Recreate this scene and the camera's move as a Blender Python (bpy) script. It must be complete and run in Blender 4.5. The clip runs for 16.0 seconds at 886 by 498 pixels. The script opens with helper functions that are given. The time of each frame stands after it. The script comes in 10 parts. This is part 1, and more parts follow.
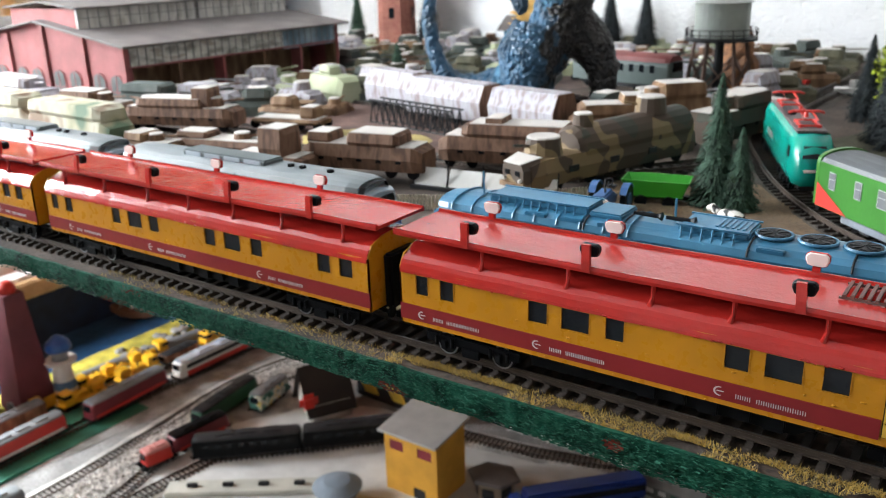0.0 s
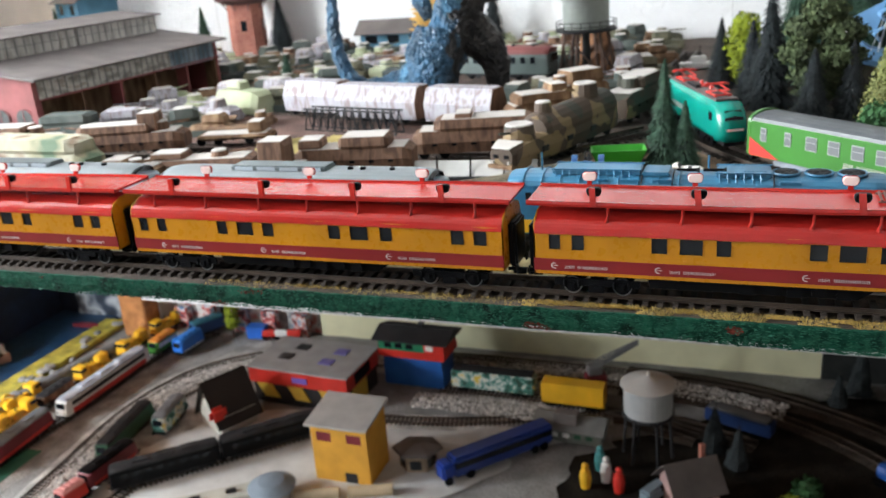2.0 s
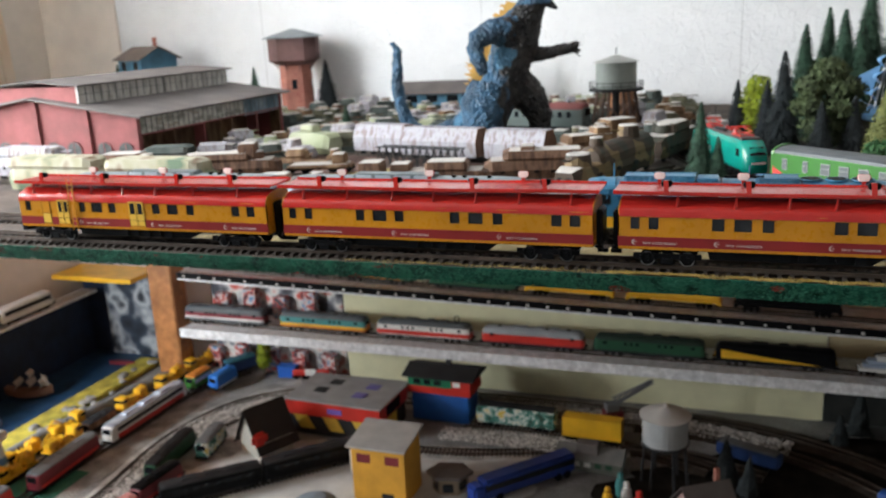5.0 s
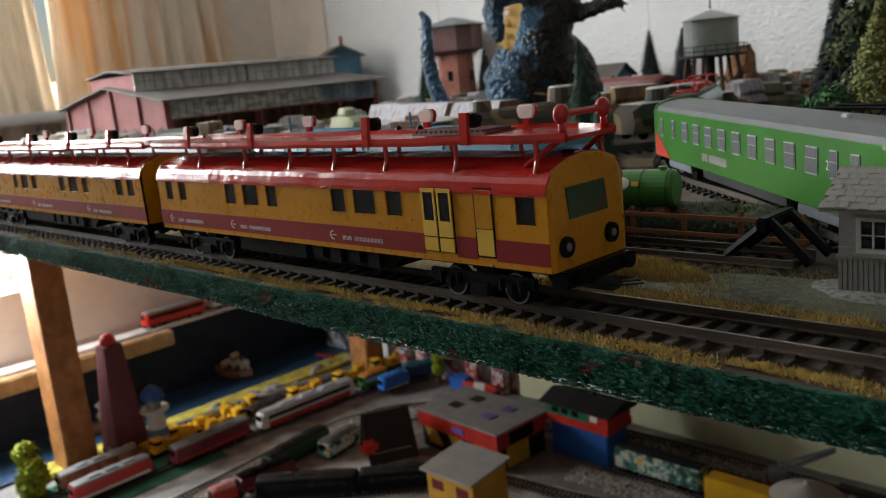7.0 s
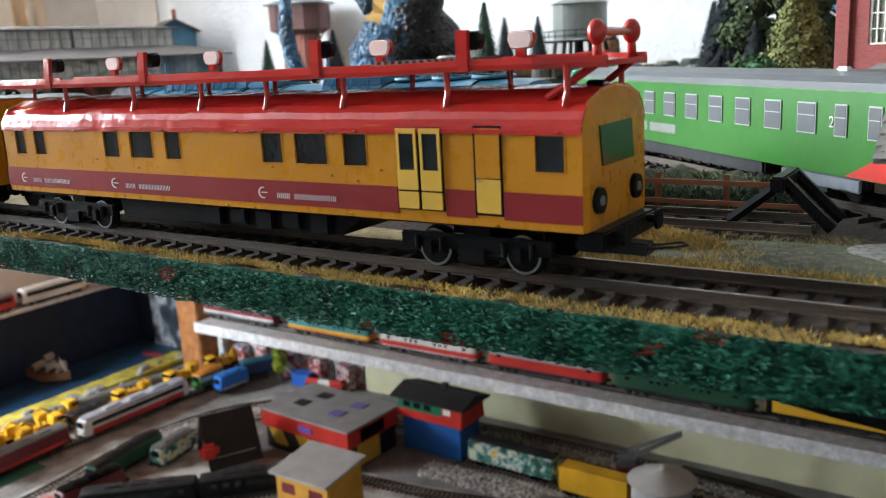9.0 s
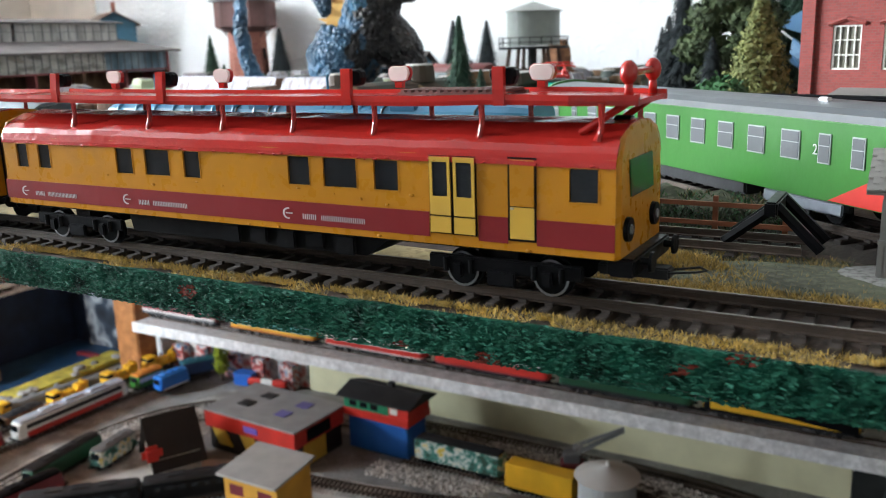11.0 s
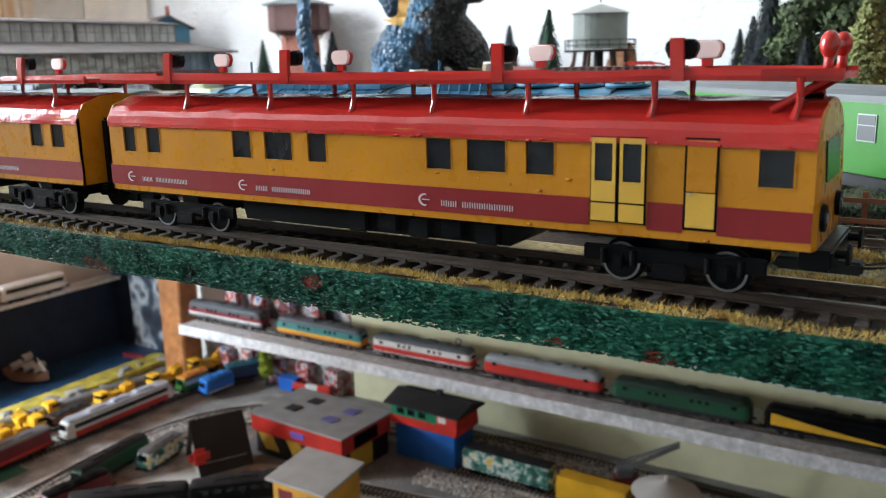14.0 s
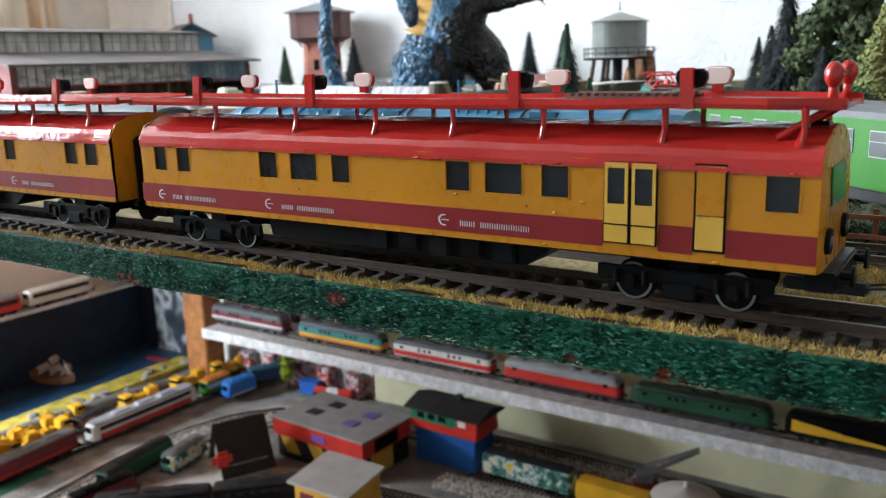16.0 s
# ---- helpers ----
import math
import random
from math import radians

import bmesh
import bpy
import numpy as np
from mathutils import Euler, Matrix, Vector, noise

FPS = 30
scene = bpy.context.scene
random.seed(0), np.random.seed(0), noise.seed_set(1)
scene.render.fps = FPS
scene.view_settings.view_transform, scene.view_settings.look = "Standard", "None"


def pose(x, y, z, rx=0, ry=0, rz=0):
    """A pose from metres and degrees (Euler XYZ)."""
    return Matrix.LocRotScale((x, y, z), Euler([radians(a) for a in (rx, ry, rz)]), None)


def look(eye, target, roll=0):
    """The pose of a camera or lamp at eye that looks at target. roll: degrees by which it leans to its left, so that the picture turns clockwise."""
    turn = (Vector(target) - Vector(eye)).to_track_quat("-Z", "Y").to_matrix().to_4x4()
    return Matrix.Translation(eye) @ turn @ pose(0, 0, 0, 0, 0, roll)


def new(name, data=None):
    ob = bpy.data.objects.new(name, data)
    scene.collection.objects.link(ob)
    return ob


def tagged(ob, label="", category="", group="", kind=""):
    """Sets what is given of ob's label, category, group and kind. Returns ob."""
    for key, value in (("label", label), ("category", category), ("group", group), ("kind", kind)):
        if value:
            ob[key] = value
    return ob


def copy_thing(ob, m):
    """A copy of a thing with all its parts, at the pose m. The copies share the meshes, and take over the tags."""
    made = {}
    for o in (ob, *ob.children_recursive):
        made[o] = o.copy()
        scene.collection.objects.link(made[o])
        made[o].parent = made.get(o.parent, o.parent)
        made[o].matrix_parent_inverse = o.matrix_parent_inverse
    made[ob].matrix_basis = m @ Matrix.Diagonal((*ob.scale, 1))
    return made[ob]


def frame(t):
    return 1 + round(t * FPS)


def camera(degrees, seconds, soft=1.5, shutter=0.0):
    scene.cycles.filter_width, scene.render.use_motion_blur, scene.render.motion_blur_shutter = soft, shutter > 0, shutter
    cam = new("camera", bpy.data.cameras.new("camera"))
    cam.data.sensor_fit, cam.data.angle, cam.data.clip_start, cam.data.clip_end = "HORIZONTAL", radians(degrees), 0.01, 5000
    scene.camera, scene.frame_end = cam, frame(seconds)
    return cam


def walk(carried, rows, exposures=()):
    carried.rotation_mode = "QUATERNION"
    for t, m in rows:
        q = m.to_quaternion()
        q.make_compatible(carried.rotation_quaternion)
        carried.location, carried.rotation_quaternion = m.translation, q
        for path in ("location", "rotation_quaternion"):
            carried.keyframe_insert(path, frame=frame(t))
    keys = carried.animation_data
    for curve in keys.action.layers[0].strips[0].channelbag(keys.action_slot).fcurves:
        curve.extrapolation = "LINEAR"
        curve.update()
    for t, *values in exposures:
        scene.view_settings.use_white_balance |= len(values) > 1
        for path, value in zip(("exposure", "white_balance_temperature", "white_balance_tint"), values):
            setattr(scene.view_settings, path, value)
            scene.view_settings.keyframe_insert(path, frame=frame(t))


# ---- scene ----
cam = camera(54.4, 16.0, 1.0)
METRES, EYE, TILT, LEAN, TURN = 8.0, 1.5, 0.0, 0.0, 0.0
PATH = [
    (0, (0.233, -0.283, 0.172), (-0.865, 1.258, -0.476), -1.8),
    (0.5, (0.266, -0.292, 0.197), (-0.921, 1.169, -0.479), -2.9),
    (1, (0.274, -0.312, 0.21), (-0.937, 1.124, -0.479), -4.3),
    (1.5, (0.229, -0.342, 0.204), (-0.821, 1.222, -0.467), -5.3),
    (2, (0.124, -0.452, 0.2), (-0.547, 1.306, -0.476), -4.6),
    (2.5, (0.097, -0.556, 0.226), (-0.358, 1.27, -0.449), -3.3),
    (3, (0.09, -0.624, 0.235), (-0.346, 1.222, -0.4), -3.0),
    (3.5, (0.081, -0.664, 0.24), (-0.354, 1.192, -0.366), -3.0),
    (4, (0.074, -0.681, 0.238), (-0.37, 1.185, -0.33), -2.7),
    (4.5, (0.071, -0.668, 0.229), (-0.401, 1.198, -0.315), -2.6),
    (5, (0.095, -0.624, 0.183), (-0.563, 1.194, -0.327), -2.9),
    (5.2, (0.125, -0.579, 0.165), (-0.61, 1.213, -0.335), -3.3),
    (7.3, (0.443, -0.177, 0.075), (-1.015, 1.134, -0.322), -5.8),
    (7.5, (0.445, -0.168, 0.073), (-1.025, 1.13, -0.321), -5.8),
    (8, (0.45, -0.162, 0.07), (-1.032, 1.121, -0.325), -6.0),
    (8.5, (0.431, -0.168, 0.062), (-0.918, 1.252, -0.342), -4.8),
    (9, (0.35, -0.191, 0.06), (-0.752, 1.417, -0.387), -3.1),
    (9.2, (0.324, -0.192, 0.061), (-0.669, 1.487, -0.381), -2.1),
    (11.3, (0.332, -0.219, 0.075), (-0.63, 1.472, -0.389), -1.7),
    (11.5, (0.332, -0.222, 0.077), (-0.627, 1.472, -0.383), -1.6),
    (12, (0.326, -0.224, 0.074), (-0.663, 1.453, -0.386), -1.6),
    (12.5, (0.316, -0.223, 0.067), (-0.684, 1.449, -0.385), -1.5),
    (13, (0.3, -0.219, 0.065), (-0.71, 1.446, -0.392), -1.5),
    (13.5, (0.298, -0.213, 0.065), (-0.726, 1.445, -0.383), -1.4),
    (14, (0.293, -0.216, 0.062), (-0.741, 1.439, -0.376), -1.3),
    (14.5, (0.305, -0.218, 0.064), (-0.761, 1.414, -0.383), -1.7),
    (15, (0.3, -0.224, 0.061), (-0.76, 1.418, -0.365), -1.3),
    (15.5, (0.298, -0.219, 0.062), (-0.778, 1.419, -0.339), -0.8),
    (16, (0.298, -0.223, 0.069), (-0.776, 1.408, -0.362), -1.6),
]
walk(cam, [(t, look(eye, target, roll)) for t, eye, target, roll in PATH], exposures=[(0.0, 0.05, 6350, 10), (0.9, -0.1, 6400, 10), (1.3, -0.4, 6450, 10), (1.6, -0.55, 6450, 10), (2.0, 0.1, 6400, 10), (2.6, -0.05, 6450, 10), (3.0, -0.12, 6450, 10), (4.0, -0.25, 6450, 10), (5.2, -0.3, 6500, 10), (6.6, -1.05, 6750, 9), (7.5, -1.1, 6750, 9), (8.0, -1.15, 6700, 9), (8.4, -0.95, 6650, 9), (9.0, 0.1, 6150, 8), (9.6, 0.15, 6150, 8), (13.0, 0.15, 6100, 8), (16.0, 0.06, 6100, 8)])
cam.data.dof.use_dof = True
cam.data.dof.focus_distance = 0.31
cam.data.dof.aperture_fstop = 25

# ---- world and light ----
world = bpy.data.worlds.new("sky")
scene.world = world
world.use_nodes = True
sky = world.node_tree.nodes.new("ShaderNodeTexSky")
sky.sky_type = "NISHITA"
sky.sun_disc = False
sky.sun_elevation, sky.sun_rotation = radians(38), radians(250)
world.node_tree.links.new(sky.outputs[0], world.node_tree.nodes["Background"].inputs[0])
world.node_tree.nodes["Background"].inputs[1].default_value = 0.12


def window_light(place, target, wide, high, watts, colour):
    lamp = bpy.data.lights.new("window_daylight", "AREA")
    lamp.shape, lamp.size, lamp.size_y, lamp.energy, lamp.color = "RECTANGLE", wide, high, watts, colour
    ob = new("window_daylight", lamp)
    ob.matrix_world = look(place, target)
    return ob


window_light((-1.79, -0.05, 0.55), (0.6, 0.02, 0.47), 1.46, 0.90, 185, (0.92, 0.97, 1.0))
# Second lamp added in the low opening, aimed to brighten the lower layout.
window_light((-1.66, 0.225, -0.222), (-0.90, 0.66, -0.62), 0.33, 0.15, 24, (0.90, 0.96, 1.0))
scene.view_settings.exposure = 0.0

# ---- materials ----
def material(name, colour, rough=0.6, metal=0.0, vary=0.12, grain=300.0, bump=0.15, second=None, amount=0.5, patch=25.0, coat=0.0, spec=0.5):
    """A paint, card or earth surface: base colour, stains at two scales, fine relief."""
    m = bpy.data.materials.new(name)
    m.use_nodes = True
    n, l = m.node_tree.nodes, m.node_tree.links
    b = n["Principled BSDF"]
    co = n.new("ShaderNodeTexCoord")
    fine, wide = n.new("ShaderNodeTexNoise"), n.new("ShaderNodeTexNoise")
    fine.inputs["Scale"].default_value, wide.inputs["Scale"].default_value = grain, patch
    fine.inputs["Detail"].default_value, wide.inputs["Detail"].default_value = 4, 3
    for t in (fine, wide):
        l.new(co.outputs["Object"], t.inputs["Vector"])
    dark, light = [max(0.0, c * (1 - vary * 1.6)) for c in colour], [min(1.0, c * (1 + vary)) for c in colour]
    ramp = n.new("ShaderNodeValToRGB")
    ramp.color_ramp.elements[0].position, ramp.color_ramp.elements[1].position = 0.3, 0.7
    ramp.color_ramp.elements[0].color, ramp.color_ramp.elements[1].color = (*dark, 1), (*light, 1)
    l.new(wide.outputs["Fac"], ramp.inputs["Fac"])
    out = ramp.outputs["Color"]
    mix = n.new("ShaderNodeMix")
    mix.data_type = "RGBA"
    gate = n.new("ShaderNodeMapRange")
    gate.inputs["From Min"].default_value, gate.inputs["From Max"].default_value = 0.46, 0.62
    gate.inputs["To Max"].default_value = amount if second else vary
    l.new(fine.outputs["Fac"], gate.inputs["Value"])
    l.new(gate.outputs["Result"], mix.inputs["Factor"])
    l.new(out, mix.inputs[6])
    mix.inputs[7].default_value = (*(second or dark), 1)
    l.new(mix.outputs[2], b.inputs["Base Color"])
    b.inputs["Roughness"].default_value, b.inputs["Metallic"].default_value = rough, metal
    b.inputs["Specular IOR Level"].default_value = spec
    if coat:
        b.inputs["Coat Weight"].default_value, b.inputs["Coat Roughness"].default_value = coat, 0.08
    if bump:
        bp = n.new("ShaderNodeBump")
        bp.inputs["Strength"].default_value, bp.inputs["Distance"].default_value = bump, 0.4 / grain
        l.new(fine.outputs["Fac"], bp.inputs["Height"])
        l.new(bp.outputs["Normal"], b.inputs["Normal"])
    return m


def camo(name, colours, scale=60.0, stretch=(1, 1, 1), rough=0.8, crisp=False):
    """Printed card in several colours with soft-edged blotches or stripes."""
    m = bpy.data.materials.new(name)
    m.use_nodes = True
    n, l = m.node_tree.nodes, m.node_tree.links
    b = n["Principled BSDF"]
    co, mp, tx = n.new("ShaderNodeTexCoord"), n.new("ShaderNodeMapping"), n.new("ShaderNodeTexNoise")
    mp.inputs["Scale"].default_value = stretch
    info = n.new("ShaderNodeObjectInfo")
    l.new(co.outputs["Object"], mp.inputs["Vector"])
    l.new(info.outputs["Location"], mp.inputs["Location"])
    l.new(mp.outputs["Vector"], tx.inputs["Vector"])
    tx.inputs["Scale"].default_value, tx.inputs["Detail"].default_value = scale, 2
    r = n.new("ShaderNodeValToRGB")
    r.color_ramp.interpolation = "CONSTANT" if crisp else "LINEAR"
    e = r.color_ramp.elements
    e[0].position, e[0].color = 0.36, (*colours[0], 1)
    e[1].position, e[1].color = 0.66, (*colours[-1], 1)
    for i, c in enumerate(colours[1:-1]):
        k = e.new(0.36 + 0.3 * (i + 1) / (len(colours) - 1))
        k.color = (*c, 1)
    l.new(tx.outputs["Fac"], r.inputs["Fac"])
    l.new(r.outputs["Color"], b.inputs["Base Color"])
    b.inputs["Roughness"].default_value = rough
    return m


def glass(name, colour, rough=0.05):
    m = bpy.data.materials.new(name)
    m.use_nodes = True
    b = m.node_tree.nodes["Principled BSDF"]
    b.inputs["Base Color"].default_value, b.inputs["Roughness"].default_value = (*colour, 1), rough
    b.inputs["Specular IOR Level"].default_value = 0.35
    n, l = m.node_tree.nodes, m.node_tree.links
    co, tx, bp = n.new("ShaderNodeTexCoord"), n.new("ShaderNodeTexNoise"), n.new("ShaderNodeBump")
    tx.inputs["Scale"].default_value = 160.0
    bp.inputs["Strength"].default_value, bp.inputs["Distance"].default_value = 0.4, 0.0012
    l.new(co.outputs["Object"], tx.inputs["Vector"])
    l.new(tx.outputs["Fac"], bp.inputs["Height"])
    l.new(bp.outputs["Normal"], b.inputs["Normal"])
    return m


def gloss_paint(name, colour, rough=0.28, bump=0.35, spec=0.5):
    """Thick brushed enamel over card: uneven gloss, small blobs and brush lines."""
    m = material(name, colour, rough, 0, 0.1, 420.0, 0.0, coat=0.0, spec=spec)
    n, l = m.node_tree.nodes, m.node_tree.links
    b = n["Principled BSDF"]
    co, a, c = n.new("ShaderNodeTexCoord"), n.new("ShaderNodeTexNoise"), n.new("ShaderNodeTexNoise")
    a.inputs["Scale"].default_value, c.inputs["Scale"].default_value = 260.0, 1100.0
    l.new(co.outputs["Object"], a.inputs["Vector"])
    l.new(co.outputs["Object"], c.inputs["Vector"])
    add = n.new("ShaderNodeMath")
    add.operation = "MULTIPLY_ADD"
    add.inputs[1].default_value = 0.22
    l.new(c.outputs["Fac"], add.inputs[0])
    l.new(a.outputs["Fac"], add.inputs[2])
    bp = n.new("ShaderNodeBump")
    bp.inputs["Strength"].default_value, bp.inputs["Distance"].default_value = bump, 0.00055
    l.new(add.outputs[0], bp.inputs["Height"])
    l.new(bp.outputs["Normal"], b.inputs["Normal"])
    mr = n.new("ShaderNodeMapRange")
    mr.inputs["To Min"].default_value, mr.inputs["To Max"].default_value = rough * 0.7, rough * 1.5
    l.new(a.outputs["Fac"], mr.inputs["Value"])
    l.new(mr.outputs["Result"], b.inputs["Roughness"])
    return m


YELLOW = gloss_paint("yellow_enamel", (0.45, 0.188, 0.009), 0.27, 0.26, 0.24)
DOORYEL = gloss_paint("door_yellow", (0.60, 0.36, 0.04), 0.34)
RED = gloss_paint("red_enamel", (0.39, 0.020, 0.015), 0.13, 0.4)
STRIPE = gloss_paint("dark_red_band", (0.20, 0.017, 0.019), 0.33, 0.25, 0.22)
BLACK = material("black_plastic", (0.005, 0.005, 0.006), 0.4, 0, 0.3, spec=0.09)
SOOT = material("dark_grey_plastic", (0.022, 0.022, 0.024), 0.55, 0, 0.3, spec=0.3)
GREYP = material("grey_plastic", (0.17, 0.175, 0.18), 0.5, 0, 0.2)
SILVER = material("bare_metal", (0.55, 0.55, 0.56), 0.3, 1.0, 0.1)
WHITE = material("white_print", (0.55, 0.50, 0.50), 0.6, 0, 0.08)
PANE = glass("dark_pane", (0.010, 0.012, 0.015), 0.10)
PANEGREY = glass("grey_pane", (0.24, 0.245, 0.26), 0.15)
PANEDIM = glass("dim_grey_pane", (0.15, 0.155, 0.16), 0.2)
WFRAME = material("pale_grey_frame", (0.34, 0.36, 0.35), 0.5, 0, 0.1)
PANEGREEN = glass("green_pane", (0.008, 0.045, 0.020), 0.2)
LENS = material("pinkish_lens", (0.72, 0.62, 0.58), 0.25, 0, 0.1)
RAIL = material("rusty_rail", (0.085, 0.062, 0.048), 0.5, 0.3, 0.3, 500)
RAILHEAD = material("worn_rail_head", (0.17, 0.145, 0.125), 0.42, 0.5, 0.25, 500)
RIM = material("dull_wheel_rim", (0.30, 0.30, 0.31), 0.35, 0.9, 0.2, 400)
SLEEPER = material("brown_sleeper", (0.040, 0.029, 0.022), 0.75, 0, 0.35, 600)
GROUND = material("layout_earth", (0.090, 0.062, 0.047), 0.95, 0, 0.4, 420, 0.6, (0.045, 0.034, 0.026), 0.8, 16)
FLOCK = material("dark_green_flock", (0.007, 0.055, 0.033), 0.6, 0, 0.5, 260, 0.6, (0.024, 0.115, 0.07), 0.6, 90, spec=0.1)
FLOCK_L = material("pale_green_flock", (0.036, 0.135, 0.090), 0.55, 0, 0.3, 260, spec=0.08)
RUSTY = material("brown_flock", (0.11, 0.022, 0.014), 0.7, 0, 0.3, 260, spec=0.1)
STRAW = material("yellow_grass", (0.60, 0.40, 0.09), 0.85, 0, 0.25, 300)
HAY = material("dry_grass", (0.34, 0.27, 0.13), 0.9, 0, 0.3, 300, 0.5, (0.16, 0.14, 0.07), 0.7)
OLIVE = material("olive_grass", (0.085, 0.092, 0.058), 0.9, 0, 0.4, 300, 0.5, (0.16, 0.155, 0.10), 0.5)
MOSS = material("grey_green_fibre", (0.10, 0.125, 0.095), 0.9, 0, 0.3, 300)
GRAVEL = material("grey_gravel", (0.48, 0.46, 0.43), 0.95, 0, 0.35, 350, 0.9, (0.27, 0.26, 0.24), 0.8)
PLASTER = material("white_wallpaper", (0.80, 0.80, 0.80), 0.75, 0, 0.02, 55, 0.0)
CREAM = material("cream_wall", (0.62, 0.615, 0.60), 0.8, 0, 0.05, 60, 0.1)
SIDEW = material("pale_pink_cream_wall", (0.78, 0.69, 0.60), 0.8, 0, 0.04, 60, 0.1)
PINE = material("orange_pine", (0.40, 0.17, 0.055), 0.5, 0, 0.25, 60, 0.1, (0.25, 0.09, 0.03), 0.5)
BOARDW = material("plywood_edge", (0.36, 0.15, 0.06), 0.6, 0, 0.2, 90)
WHITEW = material("white_shelf", (0.74, 0.74, 0.75), 0.6, 0, 0.2, 180, 0.4, (0.50, 0.50, 0.51), 0.6, 60)


def ripple(m, scale, depth):
    """Embossed relief for the wallpaper."""
    n, l = m.node_tree.nodes, m.node_tree.links
    co, v, w = n.new("ShaderNodeTexCoord"), n.new("ShaderNodeTexNoise"), n.new("ShaderNodeBump")
    v.inputs["Scale"].default_value, v.inputs["Detail"].default_value, v.inputs["Distortion"].default_value = scale, 3, 0.9
    l.new(co.outputs["Object"], v.inputs["Vector"])
    w.inputs["Strength"].default_value, w.inputs["Distance"].default_value = 0.9, depth
    l.new(v.outputs["Fac"], w.inputs["Height"])
    l.new(w.outputs["Normal"], n["Principled BSDF"].inputs["Normal"])


ripple(PLASTER, 105.0, 0.0045)


# ---- mesh helpers ----
def part(name, bm, mat, parent=None, label="", smooth=False):
    me = bpy.data.meshes.new(name)
    bm.normal_update()
    bm.to_mesh(me)
    bm.free()
    for k in (mat if isinstance(mat, (list, tuple)) else [mat]):
        me.materials.append(k)
    if smooth:
        for p in me.polygons:
            p.use_smooth = True
    ob = new(name, me)
    if parent is not None:
        ob.parent = parent
    if label:
        ob["label"] = label
    return ob


def thing(name, m, label, category, group="", kind=""):
    ob = new(name)
    ob.empty_display_size = 0.01
    ob.matrix_world = m
    return tagged(ob, label, category, group, kind)


def B():
    return bmesh.new()


def box(bm, x0, x1, y0, y1, z0, z1, bevel=0.0, mi=0):
    vs = [bm.verts.new((x, y, z)) for x in (x0, x1) for y in (y0, y1) for z in (z0, z1)]
    fs = [bm.faces.new([vs[i] for i in q]) for q in ((0, 1, 3, 2), (4, 6, 7, 5), (0, 4, 5, 1), (2, 3, 7, 6), (0, 2, 6, 4), (1, 5, 7, 3))]
    for f in fs:
        f.material_index = mi
    if bevel:
        es = {e for f in fs for e in f.edges}
        bmesh.ops.bevel(bm, geom=list(es), offset=bevel, segments=2, affect="EDGES")
    return bm


def loft(bm, rings, cap=True, mi=0, closed=True):
    """Skin a row of rings, each a list of points."""
    vr = [[bm.verts.new(p) for p in r] for r in rings]
    n = len(vr[0])
    for a, b in zip(vr, vr[1:]):
        for i in range(n if closed else n - 1):
            j = (i + 1) % n
            f = bm.faces.new((a[i], a[j], b[j], b[i]))
            f.material_index = mi
    if cap and closed:
        for r in (vr[0][::-1], vr[-1]):
            f = bm.faces.new(r)
            f.material_index = mi
    bmesh.ops.recalc_face_normals(bm, faces=bm.faces[:])
    return bm


def tube(bm, path, radii, seg=10, mi=0, cap=True, squash=1.0):
    """A round bar along points with a radius at each."""
    rings = []
    pts = [Vector(p) for p in path]
    for i, p in enumerate(pts):
        d = (pts[min(i + 1, len(pts) - 1)] - pts[max(i - 1, 0)]).normalized()
        side = d.cross(Vector((0, 0, 1)))
        side = Vector((1, 0, 0)) if side.length < 1e-4 else side.normalized()
        up = side.cross(d)
        r = radii[i] if isinstance(radii, (list, tuple)) else radii
        rings.append([p + side * r * math.cos(2 * math.pi * k / seg) + up * r * squash * math.sin(2 * math.pi * k / seg) for k in range(seg)])
    return loft(bm, rings, cap, mi)


def cyl(bm, p0, p1, r0, r1=None, seg=14, mi=0):
    return tube(bm, [p0, p1], [r0, r0 if r1 is None else r1], seg, mi)


def ball(bm, p, r, seg=12, mi=0, sq=(1, 1, 1)):
    rings = []
    for i in range(1, seg // 2 + 1):
        a = math.pi * i / (seg // 2 + 1)
        rings.append([(p[0] + r * sq[0] * math.sin(a) * math.cos(2 * math.pi * k / seg), p[1] + r * sq[1] * math.sin(a) * math.sin(2 * math.pi * k / seg), p[2] + r * sq[2] * math.cos(a)) for k in range(seg)])
    return loft(bm, rings, True, mi)


